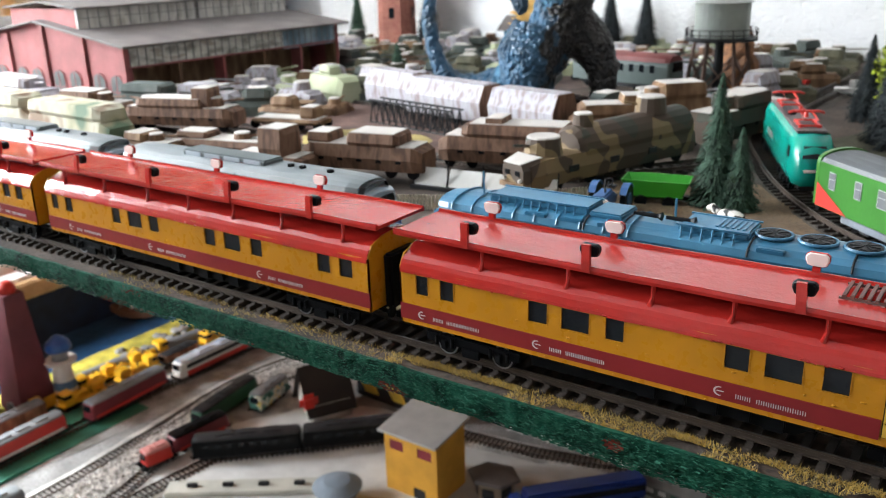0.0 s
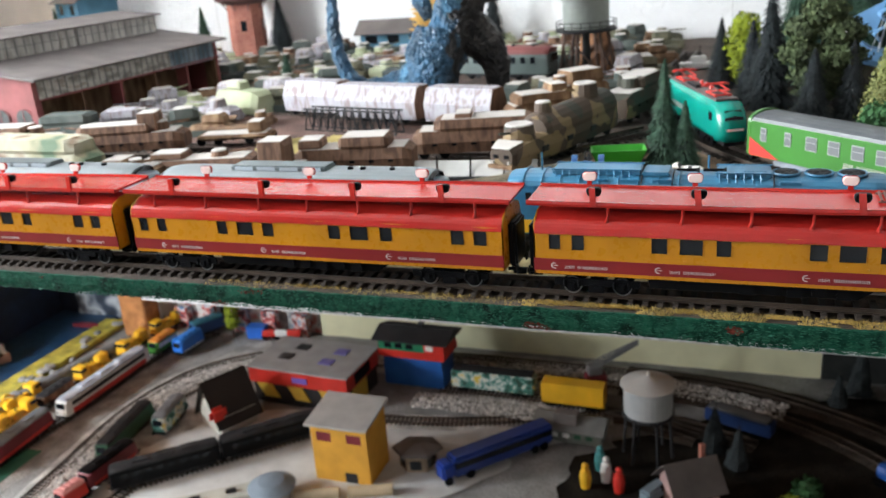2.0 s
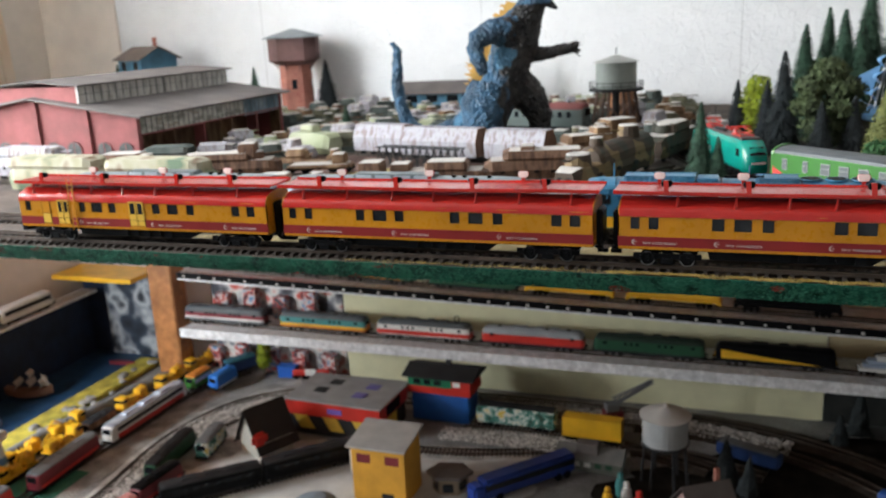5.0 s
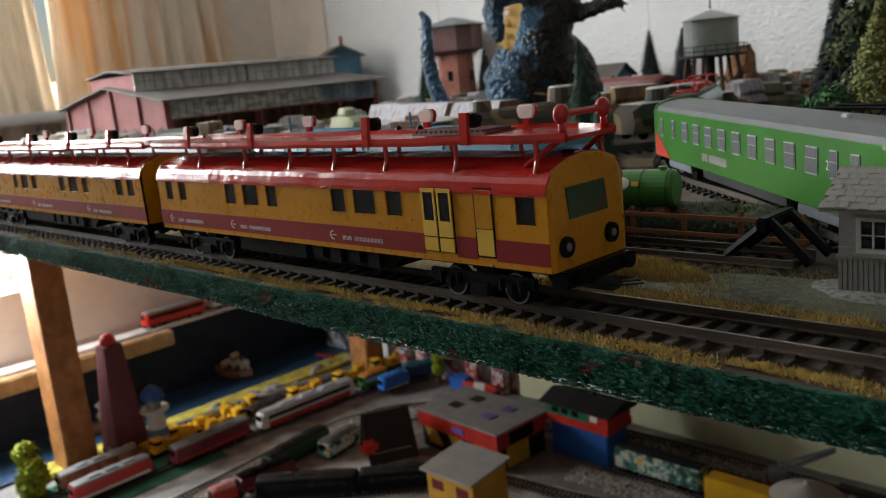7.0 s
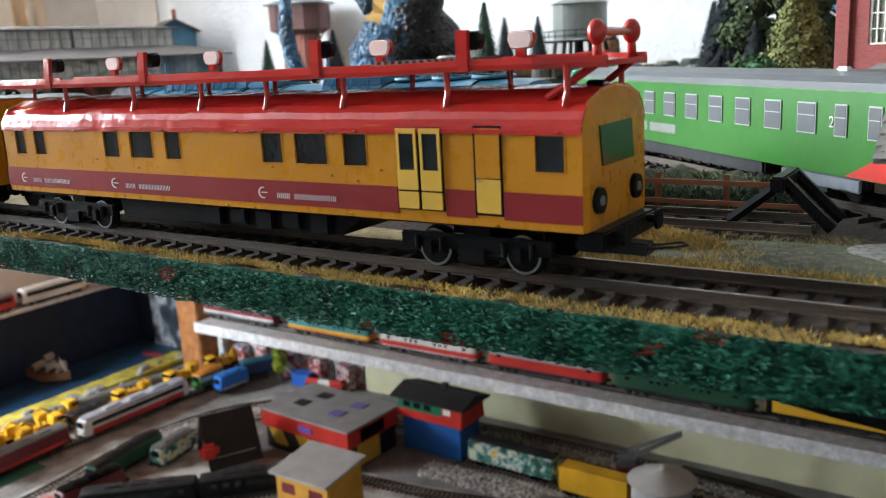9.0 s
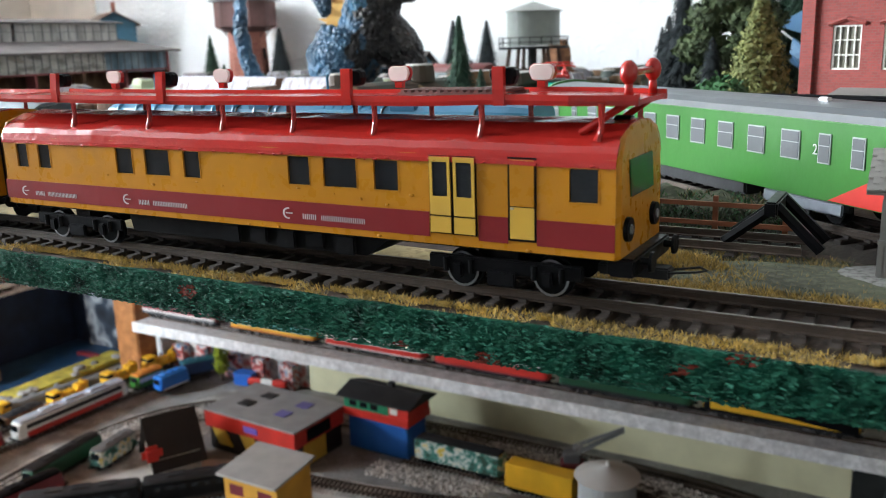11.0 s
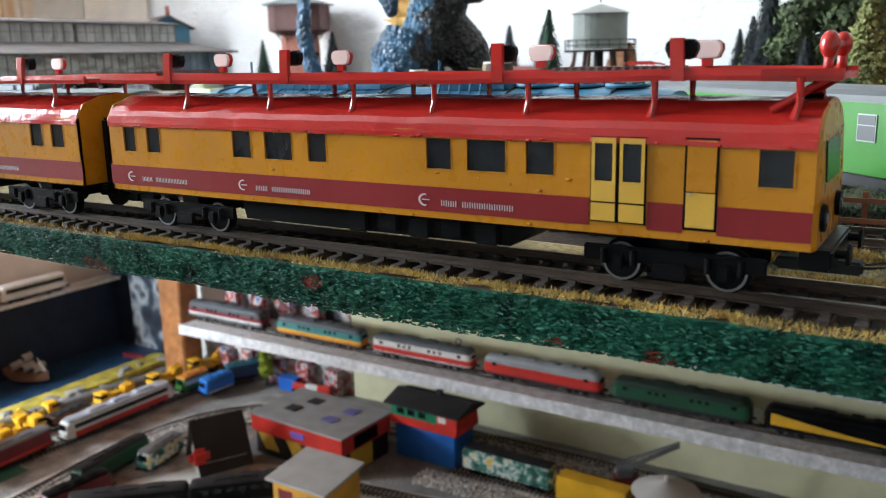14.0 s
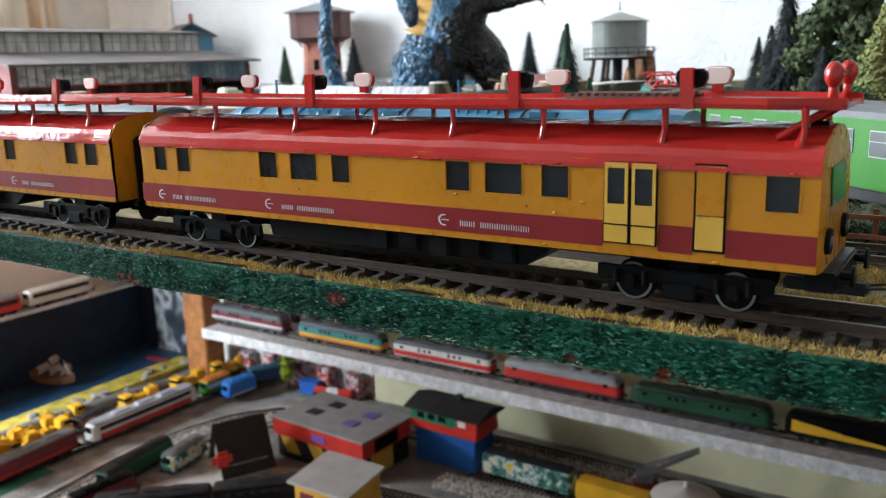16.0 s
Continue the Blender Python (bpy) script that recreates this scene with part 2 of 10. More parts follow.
def panel(bm, x0, x1, z0, z1, holes, y_out, y_in):
    """A flat wall in the xz plane with real openings and jambs."""
    xs = sorted({x0, x1, *[h[0] for h in holes], *[h[1] for h in holes]})
    zs = sorted({z0, z1, *[h[2] for h in holes], *[h[3] for h in holes]})

    def solid(i, j):
        if not (0 <= i < len(xs) - 1 and 0 <= j < len(zs) - 1):
            return False
        cx, cz = (xs[i] + xs[i + 1]) / 2, (zs[j] + zs[j + 1]) / 2
        return not any(h[0] < cx < h[1] and h[2] < cz < h[3] for h in holes)

    for i in range(len(xs) - 1):
        for j in range(len(zs) - 1):
            if not solid(i, j):
                continue
            a, b, c, d = xs[i], xs[i + 1], zs[j], zs[j + 1]
            quads = [[(a, y_out, c), (b, y_out, c), (b, y_out, d), (a, y_out, d)], [(a, y_in, c), (a, y_in, d), (b, y_in, d), (b, y_in, c)]]
            if not solid(i - 1, j):
                quads.append([(a, y_out, c), (a, y_out, d), (a, y_in, d), (a, y_in, c)])
            if not solid(i + 1, j):
                quads.append([(b, y_out, c), (b, y_in, c), (b, y_in, d), (b, y_out, d)])
            if not solid(i, j - 1):
                quads.append([(a, y_out, c), (a, y_in, c), (b, y_in, c), (b, y_out, c)])
            if not solid(i, j + 1):
                quads.append([(a, y_out, d), (b, y_out, d), (b, y_in, d), (a, y_in, d)])
            for q in quads:
                bm.faces.new([bm.verts.new(p) for p in q])
    bmesh.ops.remove_doubles(bm, verts=bm.verts[:], dist=1e-6)
    bmesh.ops.recalc_face_normals(bm, faces=bm.faces[:])
    return bm


def yz(x, pts):
    return [(x, y, z) for y, z in pts]


def arch(w, z0, z1, n=8, shoulder=0.0004):
    """Half-round roof section from -w to w, flat below."""
    return [(-w, z0)] + [(-w * math.cos(math.pi * k / n), z0 + shoulder + (z1 - z0 - shoulder) * math.sin(math.pi * k / n) ** 0.8) for k in range(n + 1)] + [(w, z0)]

# ---- room ----
ZF, ZC, XW, XE, YN, YS = -1.42, 1.12, -1.64, 2.4, 1.22, -2.6
GU, GL = -0.006, -0.67


def slab(name, dims, mat, label, category, bevel=0.0, kind="structure"):
    return tagged(part(name, box(B(), *dims, bevel), mat), label, category, kind=kind)


slab("floor", (XW, XE, YS, YN, ZF - 0.1, ZF), material("floor_boards", (0.05, 0.047, 0.044), 0.5, 0, 0.2, 30), "brown wooden room floor under the layout", "floor")
slab("ceiling", (XW, XE, YS, YN, ZC, ZC + 0.1), material("ceiling_paint", (0.68, 0.68, 0.68), 0.9, 0, 0.03), "plain white painted ceiling of the room", "ceiling")
slab("wall_north", (XW - 0.15, XE + 0.15, YN, YN + 0.15, ZF, ZC), PLASTER, "white embossed wallpaper wall behind the layout", "wall")
for x in (-0.997, -0.457, 0.075, 0.605, 1.135):
    slab("wallpaper_seam", (x - 0.0005, x + 0.0005, YN - 0.0006, YN - 0.00005, 0.0, ZC - 0.002), material("shaded_paper_edge", (0.52, 0.51, 0.50), 0.8), "thin upright joint between two wallpaper strips", "wall joint")
slab("wall_east", (XE, XE + 0.15, YS, YN, ZF, ZC), SIDEW, "cream painted side wall of the room", "wall")
slab("wall_south", (XW - 0.15, XE + 0.15, YS - 0.15, YS, ZF, ZC), CREAM, "cream painted wall behind the camera", "wall")
WY0, WY1, WZ0, WZ1 = -0.80, 0.70, 0.08, 1.02
LZ0, LZ1, LY0, LY1 = -0.32, -0.14, 0.02, 0.43
bw = panel(B(), YS, YN, ZF, ZC, [(WY0, WY1, WZ0, WZ1), (LY0, LY1, LZ0, LZ1)], 0.0, -0.15)
ww = part("wall_west", bw, SIDEW)
ww.matrix_world = Matrix.Translation((XW, 0, 0)) @ Matrix(((0, 1, 0, 0), (1, 0, 0, 0), (0, 0, 1, 0), (0, 0, 0, 1)))
tagged(ww, "cream wall with a wide tall window opening", "wall", kind="structure")
win = thing("window_1", pose(XW - 0.06, 0, 0), "white wooden window with two sashes", "window", kind="structure")
fr = B()
for a, b in ((WY0, WY0 + 0.06), (WY1 - 0.06, WY1), ((WY0 + WY1) / 2 - 0.04, (WY0 + WY1) / 2 + 0.04)):
    box(fr, -0.03, 0.03, a, b, WZ0 + 0.061, WZ1 - 0.061, 0.004)
for a, b in ((WZ0, WZ0 + 0.06), (WZ1 - 0.06, WZ1)):
    box(fr, -0.03, 0.03, WY0, WY1, a, b, 0.004)
for a, b in ((LY0, LY0 + 0.04), (LY1 - 0.04, LY1)):
    box(fr, -0.03, 0.03, a, b, LZ0 + 0.031, LZ1 - 0.021, 0.004)
for a, b in ((LZ0, LZ0 + 0.03), (LZ1 - 0.02, LZ1)):
    box(fr, -0.03, 0.03, LY0, LY1, a, b, 0.004)
part("window_frame", fr, material("white_frame", (0.75, 0.75, 0.73), 0.4, 0, 0.05), win)
part("window_sill", box(B(), -0.02, 0.14, WY0 - 0.05, WY1 + 0.05, WZ0 - 0.030, WZ0 - 0.004, 0.006), material("white_sill", (0.7, 0.7, 0.68), 0.4, 0, 0.05), win)

# curtains: pleated cloth beside the window
CLOTH = camo("cream_orange_curtain", [(0.78, 0.44, 0.16), (0.84, 0.68, 0.52), (0.87, 0.76, 0.62), (0.83, 0.66, 0.48)], 16, (1.0, 1.0, 0.06), 0.9)


def see_light(m, share, colour):
    """Thin cloth: part of the daylight behind it shines through."""
    n, l = m.node_tree.nodes, m.node_tree.links
    tr, mx = n.new("ShaderNodeBsdfTranslucent"), n.new("ShaderNodeMixShader")
    tr.inputs["Color"].default_value = (*colour, 1)
    mx.inputs[0].default_value = share
    l.new(n["Principled BSDF"].outputs[0], mx.inputs[1])
    l.new(tr.outputs[0], mx.inputs[2])
    l.new(mx.outputs[0], n["Material Output"].inputs["Surface"])


see_light(CLOTH, 0.2, (0.80, 0.66, 0.50))
NET = material("cream_net_curtain", (0.80, 0.70, 0.56), 0.9, 0, 0.05, 200)


def curtain(name, y0, y1, z0, z1, x, mat, label, folds, deep):
    bm = B()
    n, rows = folds * 8, 10
    vs = []
    for j in range(rows + 1):
        z = z0 + (z1 - z0) * j / rows
        pull = 1.0 - 0.12 * math.sin(math.pi * j / rows)
        vs.append([bm.verts.new((x + deep * math.sin(2 * math.pi * folds * i / n + 0.6 * math.sin(3.1 * i / n * 7)) * (0.7 + 0.3 * j / rows), y0 + (y1 - y0) * (0.5 + (i / n - 0.5) * pull), z)) for i in range(n + 1)])
    for a, b in zip(vs, vs[1:]):
        for i in range(n):
            bm.faces.new((a[i], a[i + 1], b[i + 1], b[i]))
    ob = part(name, bm, mat, smooth=True)
    so = ob.modifiers.new("cloth", "SOLIDIFY")
    so.thickness = 0.002
    return tagged(ob, label, "curtain")


curtain("curtain", 0.56, 1.06, -0.10, 1.08, XW + 0.05, CLOTH, "cream and orange pleated curtain beside the window", 9, 0.014)
see_light(NET, 0.10, (0.80, 0.70, 0.56))
curtain("net_curtain", 0.24, 0.585, -0.12, 1.08, XW + 0.030, NET, "cream net curtain drawn to the side of the window", 9, 0.010)
slab("wall_panel", (XW + 0.002, -1.405, YN - 0.010, YN - 0.002, 0.0, ZC - 0.004), SIDEW, "cream papered strip of wall in the corner", "wall panel", 0.002)

# ---- layout boards ----
bench = slab("layout_board", (XW + 0.01, 1.55, -0.0085, YN - 0.003, -0.0150, GU - 0.004), BOARDW, "plywood board that carries the upper railway layout", "board")
slab("board_batten", (-0.25, 1.5, 0.075, 0.10, -0.0405, -0.0152), BOARDW, "orange-brown wooden batten under the layout board", "batten")
# ground sheet with small bumps
bm = B()
nx, ny = 300, 118
for j in range(ny + 1):
    for i in range(nx + 1):
        x, y = XW + 0.012 + (1.54 - XW) * i / nx, -0.0085 + (YN - 0.004 + 0.0085) * j / ny
        h = 0.0016 * noise.noise((x * 22, y * 22, 0)) + 0.0009 * noise.noise((x * 90, y * 90, 3))
        if y < 0.13:
            h = min(h, 0.0) * 0.6
        bm.verts.new((x, y, GU + h))
bm.verts.ensure_lookup_table()
for j in range(ny):
    for i in range(nx):
        a = j * (nx + 1) + i
        bm.faces.new((bm.verts[a], bm.verts[a + 1], bm.verts[a + nx + 2], bm.verts[a + nx + 1]))
tagged(part("ground", bm, GROUND, smooth=True), "brown earth scatter covering the upper layout", "ground", kind="structure")


def patch(name, cx, cy, rx, ry, z, mat, label, seed, turn=0.0, kind="structure", category="ground"):
    bm = B()
    n, rows = 40, 6
    ring = []
    mid = bm.verts.new((cx, cy, z + 0.0012))
    for j in range(1, rows + 1):
        r = []
        for k in range(n):
            a = 2 * math.pi * k / n
            q = j / rows * (1 + 0.22 * noise.noise((math.cos(a) * 1.7 + seed, math.sin(a) * 1.7, seed)))
            px, py = rx * q * math.cos(a), ry * q * math.sin(a)
            r.append(bm.verts.new((cx + px * math.cos(turn) - py * math.sin(turn), cy + px * math.sin(turn) + py * math.cos(turn), z + 0.0012 * (1 - (j / rows) ** 3) - (0.003 if j == rows else 0) + 0.0006 * noise.noise((px * 60, py * 60, seed)))))
        ring.append(r)
    for k in range(n):
        bm.faces.new((mid, ring[0][k], ring[0][(k + 1) % n]))
    for a, b in zip(ring, ring[1:]):
        for k in range(n):
            bm.faces.new((a[k], b[k], b[(k + 1) % n], a[(k + 1) % n]))
    return tagged(part(name, bm, mat, smooth=True), label, category, kind=kind)


FIELD = material("yellow_field", (0.40, 0.31, 0.10), 0.95, 0, 0.25, 380, 0.5, (0.25, 0.2, 0.07), 0.7)
patch("ground", -0.335, 0.385, 0.090, 0.055, GU + 0.002, FIELD, "small mown yellow field on the layout", 1.3)
patch("ground", 0.055, 0.24, 0.075, 0.05, GU + 0.002, HAY, "dry yellowish farm yard ground", 4.1)
patch("ground", -0.13, 0.058, 0.42, 0.0165, GU + 0.0008, material("pale_straw_mat", (0.46, 0.37, 0.19), 0.95, 0, 0.3, 380, 0.6, (0.30, 0.23, 0.11), 0.7, 40), "pale straw mat between the two front tracks", 27.0)
patch("ground", 0.33, 0.066, 0.10, 0.022, GU + 0.0018, OLIVE, "grey-green grass mat beside the track", 7.7)
patch("ground", 0.337, 0.078, 0.030, 0.017, GU + 0.0028, material("hut_gravel", (0.23, 0.225, 0.21), 0.95, 0, 0.4, 420, 0.9, (0.09, 0.085, 0.075), 0.8), "light gravel patch around the line hut", 9.2)
patch("ground", 0.50, 0.09, 0.20, 0.05, GU + 0.0012, OLIVE, "olive grass beside the line", 11.0)
patch("ground", 0.22, 0.185, 0.07, 0.022, GU + 0.002, OLIVE, "mossy ground behind the siding", 12.0)
patch("ground", 0.045, 0.300, 0.115, 0.095, GU + 0.0018, material("brown_farm_soil", (0.175, 0.112, 0.062), 0.95, 0, 0.35, 380, 0.6, (0.10, 0.068, 0.04), 0.8, 30), "brown bare soil round the farm yard", 21.0)
patch("ground", 0.165, 0.500, 0.125, 0.200, GU + 0.0024, material("dull_olive_turf", (0.085, 0.080, 0.045), 0.95, 0, 0.4, 380, 0.7, (0.05, 0.045, 0.03), 0.8, 24), "dull olive turf inside the curved track", 23.0)
patch("ground", -0.42, 0.440, 0.24, 0.115, GU + 0.0017, material("red_brown_yard", (0.135, 0.072, 0.055), 0.95, 0, 0.35, 380, 0.6, (0.075, 0.042, 0.034), 0.8, 26), "reddish brown earth between the armoured trains", 25.0)
patch("ground", -0.55, 0.90, 0.35, 0.20, GU + 0.002, material("dark_yard", (0.125, 0.082, 0.068), 0.95, 0, 0.3, 300, 0.4), "brown yard surface between the models", 15.0)

# flock on the board's front edge
bm = B()
rng = random.Random(5)
for k in range(46000):
    x = rng.uniform(-0.95, 0.62) if k < 30000 else rng.uniform(-0.1, 0.5)
    u = rng.random()
    z = -0.0024 - 0.0135 * u
    low = 0.0022 * math.sin(x * 31) * math.sin(x * 11.3) - 0.002
    z = max(z, -0.0142 + low * 0.5)
    y = -0.0118 - 0.0018 * rng.random() - 0.0018 * math.sin(math.pi * u) * (0.6 + 0.4 * math.sin(x * 57 + 1))
    a, s = rng.gauss(0, 0.42), rng.uniform(0.0004, 0.0013)
    d1 = Vector((math.cos(a), rng.uniform(-0.45, 0.25), math.sin(a) * 0.6)) * s
    d2 = Vector((-math.sin(a) * 0.6, rng.uniform(-0.4, 0.3), math.cos(a))) * s * 0.28
    p = Vector((x, y, z))
    f = bm.faces.new([bm.verts.new(q) for q in (p - d1 - d2, p + d1 - d2 * 0.4, p + d1 * 0.8 + d2, p - d1 * 0.6 + d2)])
    q = rng.random()
    f.material_index = 2 if q < 0.7 and noise.noise((x * 55, z * 110, 3)) > 0.52 else 1 if q > 0.84 else 0
bx = B()
nx = 420
rows = []
for i in range(nx + 1):
    x = -1.60 + 3.1 * i / nx
    e = 0.0014 * noise.noise((x * 60, 0, 0))
    rows.append([(x, -0.0070, -0.0046), (x, -0.0092, -0.0032 + 0.6 * e), (x, -0.0116 + e, -0.0030 + 0.6 * e), (x, -0.0124 - e, -0.009 + e), (x, -0.0118 + e, -0.0142 + 1.2 * e), (x, -0.0085, -0.0160 + 1.4 * e)])
loft(bx, rows, False, 0, False)
tagged(part("board_edge_flock", bm, [FLOCK, FLOCK_L, RUSTY]), "dark green flock tufts glued on the board's front edge", "flock", kind="stuff")
tagged(part("board_edge", bx, FLOCK), "green flocked front edge of the layout board", "board edge", kind="structure")


def blades(name, count, spot, high, mats, label, seed, wide=0.00018):
    """Short standing fibres; spot(rng) gives their foot."""
    rng = random.Random(seed)
    bm = B()
    for k in range(count):
        x, y, z = spot(rng)
        a, h = rng.uniform(0, 6.28), rng.uniform(0.5, 1.0) * high
        lean = Vector((rng.gauss(0, 0.95), rng.gauss(0, 0.8), 0.9)).normalized() * h
        s = Vector((math.cos(a), math.sin(a), 0)) * wide
        p = Vector((x, y, z))
        f = bm.faces.new([bm.verts.new(q) for q in (p - s, p + s, p + lean)])
        f.material_index = rng.randrange(len(mats))
    return tagged(part(name, bm, mats), label, "grass", kind="stuff")


def edge_spot(r):
    x = r.uniform(0.0, 0.62) if r.random() < 0.93 else r.uniform(-0.22, 0.02)
    y = -0.0108 + 0.0158 * r.random() ** 1.2
    if noise.noise((x * 45, y * 60, 2)) < -0.12:
        y = r.uniform(0.0, 0.0045)
    return x, y, GU + 0.0008


def meadow_spot(r):
    while True:
        x, y = r.uniform(0.22, 0.62), r.uniform(0.036, 0.098)
        if noise.noise((x * 26, y * 40, 8)) > -0.45 and not (0.312 < x < 0.362 and y > 0.064):
            return x, y, GU + 0.0012


blades("yellow_grass", 30000, edge_spot, 0.0025, [STRAW, STRAW, HAY], "yellow static grass along the board's edge", 3)
blades("dry_grass", 60000, meadow_spot, 0.0032, [OLIVE, HAY, OLIVE, MOSS, STRAW, OLIVE], "short dry grass between track and hut", 4)


def clump_spot(r):
    while True:
        x = r.uniform(0.21, 0.62)
        y = r.uniform(0.034, 0.046) if r.random() < 0.55 else r.uniform(0.036, 0.075)
        if noise.noise((x * 34, y * 55, 21)) > (-0.25 if y < 0.045 else 0.2):
            return x, y, GU + 0.0016 + 0.0022 * r.random()


blades("straw_clumps", 18000, clump_spot, 0.0034, [STRAW, STRAW, HAY], "golden straw tufts on the grass mat", 6, 0.0002)


def mound_spot(r):
    cx, cy, q = r.choice(((0.246, 0.078, 0.011), (0.262, 0.070, 0.009), (0.232, 0.072, 0.009), (0.425, 0.062, 0.012), (0.215, 0.064, 0.010)))
    a, d = r.uniform(0, 6.283), math.sqrt(r.random())
    return cx + 1.7 * q * d * math.cos(a), cy + 0.75 * q * d * math.sin(a), GU + 0.0012 + 0.0045 * (1 - d * d) * (0.7 + 0.3 * r.random())


blades("straw_mounds", 16000, mound_spot, 0.0036, [STRAW, HAY, STRAW], "loose golden straw heaped beside the siding", 12, 0.0002)
# ---- tracks ----
def rail_section(x, y, g=0.0):
    w, f = 0.00055, 0.0012
    return [(-f, -0.0031), (f, -0.0031), (f, -0.0027), (0.0003, -0.0024), (0.0003, -0.0010), (w, -0.0008), (w, 0.0), (-w, 0.0), (-w, -0.0008), (-0.0003, -0.0010), (-0.0003, -0.0024), (-f, -0.0027)]


def sweep(path, offset, z):
    """A rail along a plan path, moved sideways by offset."""
    bm = B()
    rings = []
    pts = [Vector((x, y, 0)) for x, y in path]
    for i, p in enumerate(pts):
        d = (pts[min(i + 1, len(pts) - 1)] - pts[max(i - 1, 0)]).normalized()
        s = Vector((-d.y, d.x, 0))
        rings.append([p + s * (offset + a) + Vector((0, 0, z + b)) for a, b in rail_section(0, 0)])
    loft(bm, rings)
    for f in bm.faces:
        if f.normal.z > 0.9 and f.calc_center_median().z > z - 0.0002:
            f.material_index = 1
    return bm


def sleeper_mesh():
    bm = B()
    box(bm, -0.00165, 0.00165, -0.0165, 0.0165, -0.0062, -0.0034, 0.0003)
    for s in (-0.0098, 0.0098):
        for t in (-0.0019, 0.0019):
            box(bm, -0.0012, 0.0012, s + t - 0.0006, s + t + 0.0006, -0.0034, -0.0024)
    me = bpy.data.meshes.new("sleeper")
    bm.to_mesh(me)
    bm.free()
    me.materials.append(SLEEPER)
    return me


SLEEPER_MESH = sleeper_mesh()
GAUGE = 0.0098


def along(path, step):
    out, left = [], 0.0
    for (ax, ay), (bx, by) in zip(path, path[1:]):
        d = math.hypot(bx - ax, by - ay)
        while left < d:
            k = left / d
            out.append((ax + (bx - ax) * k, ay + (by - ay) * k, math.atan2(by - ay, bx - ax)))
            left += step
        left -= d
    return out


def arc(points, n=14):
    """A smooth plan path through a few points."""
    out = []
    p = [points[0]] + list(points) + [points[-1]]
    for i in range(1, len(p) - 2):
        for k in range(n):
            t = k / n
            c = []
            for a in (0, 1):
                p0, p1, p2, p3 = p[i - 1][a], p[i][a], p[i + 1][a], p[i + 2][a]
                c.append(0.5 * (2 * p1 + (p2 - p0) * t + (2 * p0 - 5 * p1 + 4 * p2 - p3) * t * t + (3 * p1 - p0 - 3 * p2 + p3) * t ** 3))
            out.append(tuple(c))
    return out + [points[-1]]


def track(path, z, label, own=None, step=0.0085, ballast=None, width=0.024, east=None):
    """Two rails on sleepers. own: the stretch of x in which each sleeper is a piece of its own."""
    ob = thing("railway_track", pose(0, 0, 0), label, "track", kind="structure")
    for s in (GAUGE, -GAUGE):
        part("rail", sweep(path, s, z), [RAIL, RAILHEAD], ob)
    verts, faces = [], []
    base_v = [tuple(v.co) for v in SLEEPER_MESH.vertices]
    base_f = [tuple(p.vertices) for p in SLEEPER_MESH.polygons]
    rng = random.Random(len(path))
    for x, y, a in along(path, step):
        m = Matrix.Translation((x, y, z)) @ Matrix.Rotation(a + rng.gauss(0, 0.012), 4, "Z")
        if own and own[0] < x < own[1]:
            sl = new("sleeper", SLEEPER_MESH)
            sl.parent = ob
            sl.matrix_basis = m
        else:
            k = len(verts)
            verts += [tuple(m @ Vector(v)) for v in base_v]
            faces += [tuple(i + k for i in f) for f in base_f]
    if verts:
        me = bpy.data.meshes.new("sleepers")
        me.from_pydata(verts, [], faces)
        me.materials.append(SLEEPER)
        so = new("sleepers", me)
        so.parent = ob
        so["kind"] = "stuff"
    if ballast:
        bm = B()
        rings = []
        pts = [Vector((x, y, 0)) for x, y in path]
        for i, p in enumerate(pts):
            d = (pts[min(i + 1, len(pts) - 1)] - pts[max(i - 1, 0)]).normalized()
            s = Vector((-d.y, d.x, 0))
            w = width * (1 + 0.12 * noise.noise((p.x * 40, p.y * 40, 5)))
            rings.append([p + s * o + Vector((0, 0, z + h)) for o, h in ((w, -0.0085), (w * 0.72, -0.0052), (0, -0.0050), (-w * 0.72, -0.0052), (-w, -0.0085))])
        loft(bm, rings, False, 0, False)
        part("ballast", bm, ballast, ob, smooth=True)
        # East stretch laid over in a darker ballast, shade put into its colour.
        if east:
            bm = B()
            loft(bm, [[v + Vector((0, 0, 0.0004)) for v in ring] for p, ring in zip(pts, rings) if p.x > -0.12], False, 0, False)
            part("ballast", bm, east, ob, "dark brown ballast with the east end's shade in its colour", smooth=True)
    return ob


DARKBED = material("dark_ballast", (0.075, 0.062, 0.05), 0.95, 0, 0.4, 420, 0.8)
track([(-1.58, 0.0205), (-0.5, 0.0205), (0.4, 0.0205), (1.5, 0.0205)], 0.0, "straight model railway track at the board's edge", (-0.56, 0.62))
track([(-1.58, 0.095), (-0.6, 0.095), (0.296, 0.104)], 0.0, "second model track that ends at a buffer stop", (0.05, 0.30))
CURVE = arc([(0.02, 1.0), (0.005, 0.62), (0.055, 0.44), (0.135, 0.30), (0.235, 0.21), (0.335, 0.118), (0.50, 0.065), (0.9, 0.06), (1.5, 0.06)])
track(CURVE, 0.002, "curved model track with weathered ballast", None, 0.0085, DARKBED)
for k, (a, b, c) in enumerate((((-1.1, 0.30), (-0.6, 0.305), (-0.12, 0.315)), ((-0.62, 0.60), (-0.35, 0.52), (-0.10, 0.47)), ((-0.30, 0.34), (-0.10, 0.335), (0.02, 0.45)), ((-0.9, 0.37), (-0.6, 0.365), (-0.42, 0.36)), ((-0.3, 0.72), (-0.15, 0.64), (-0.02, 0.60)))):
    track(arc([a, b, c]), -0.0005, "older model track in the yard", None, 0.0095, DARKBED, 0.02)
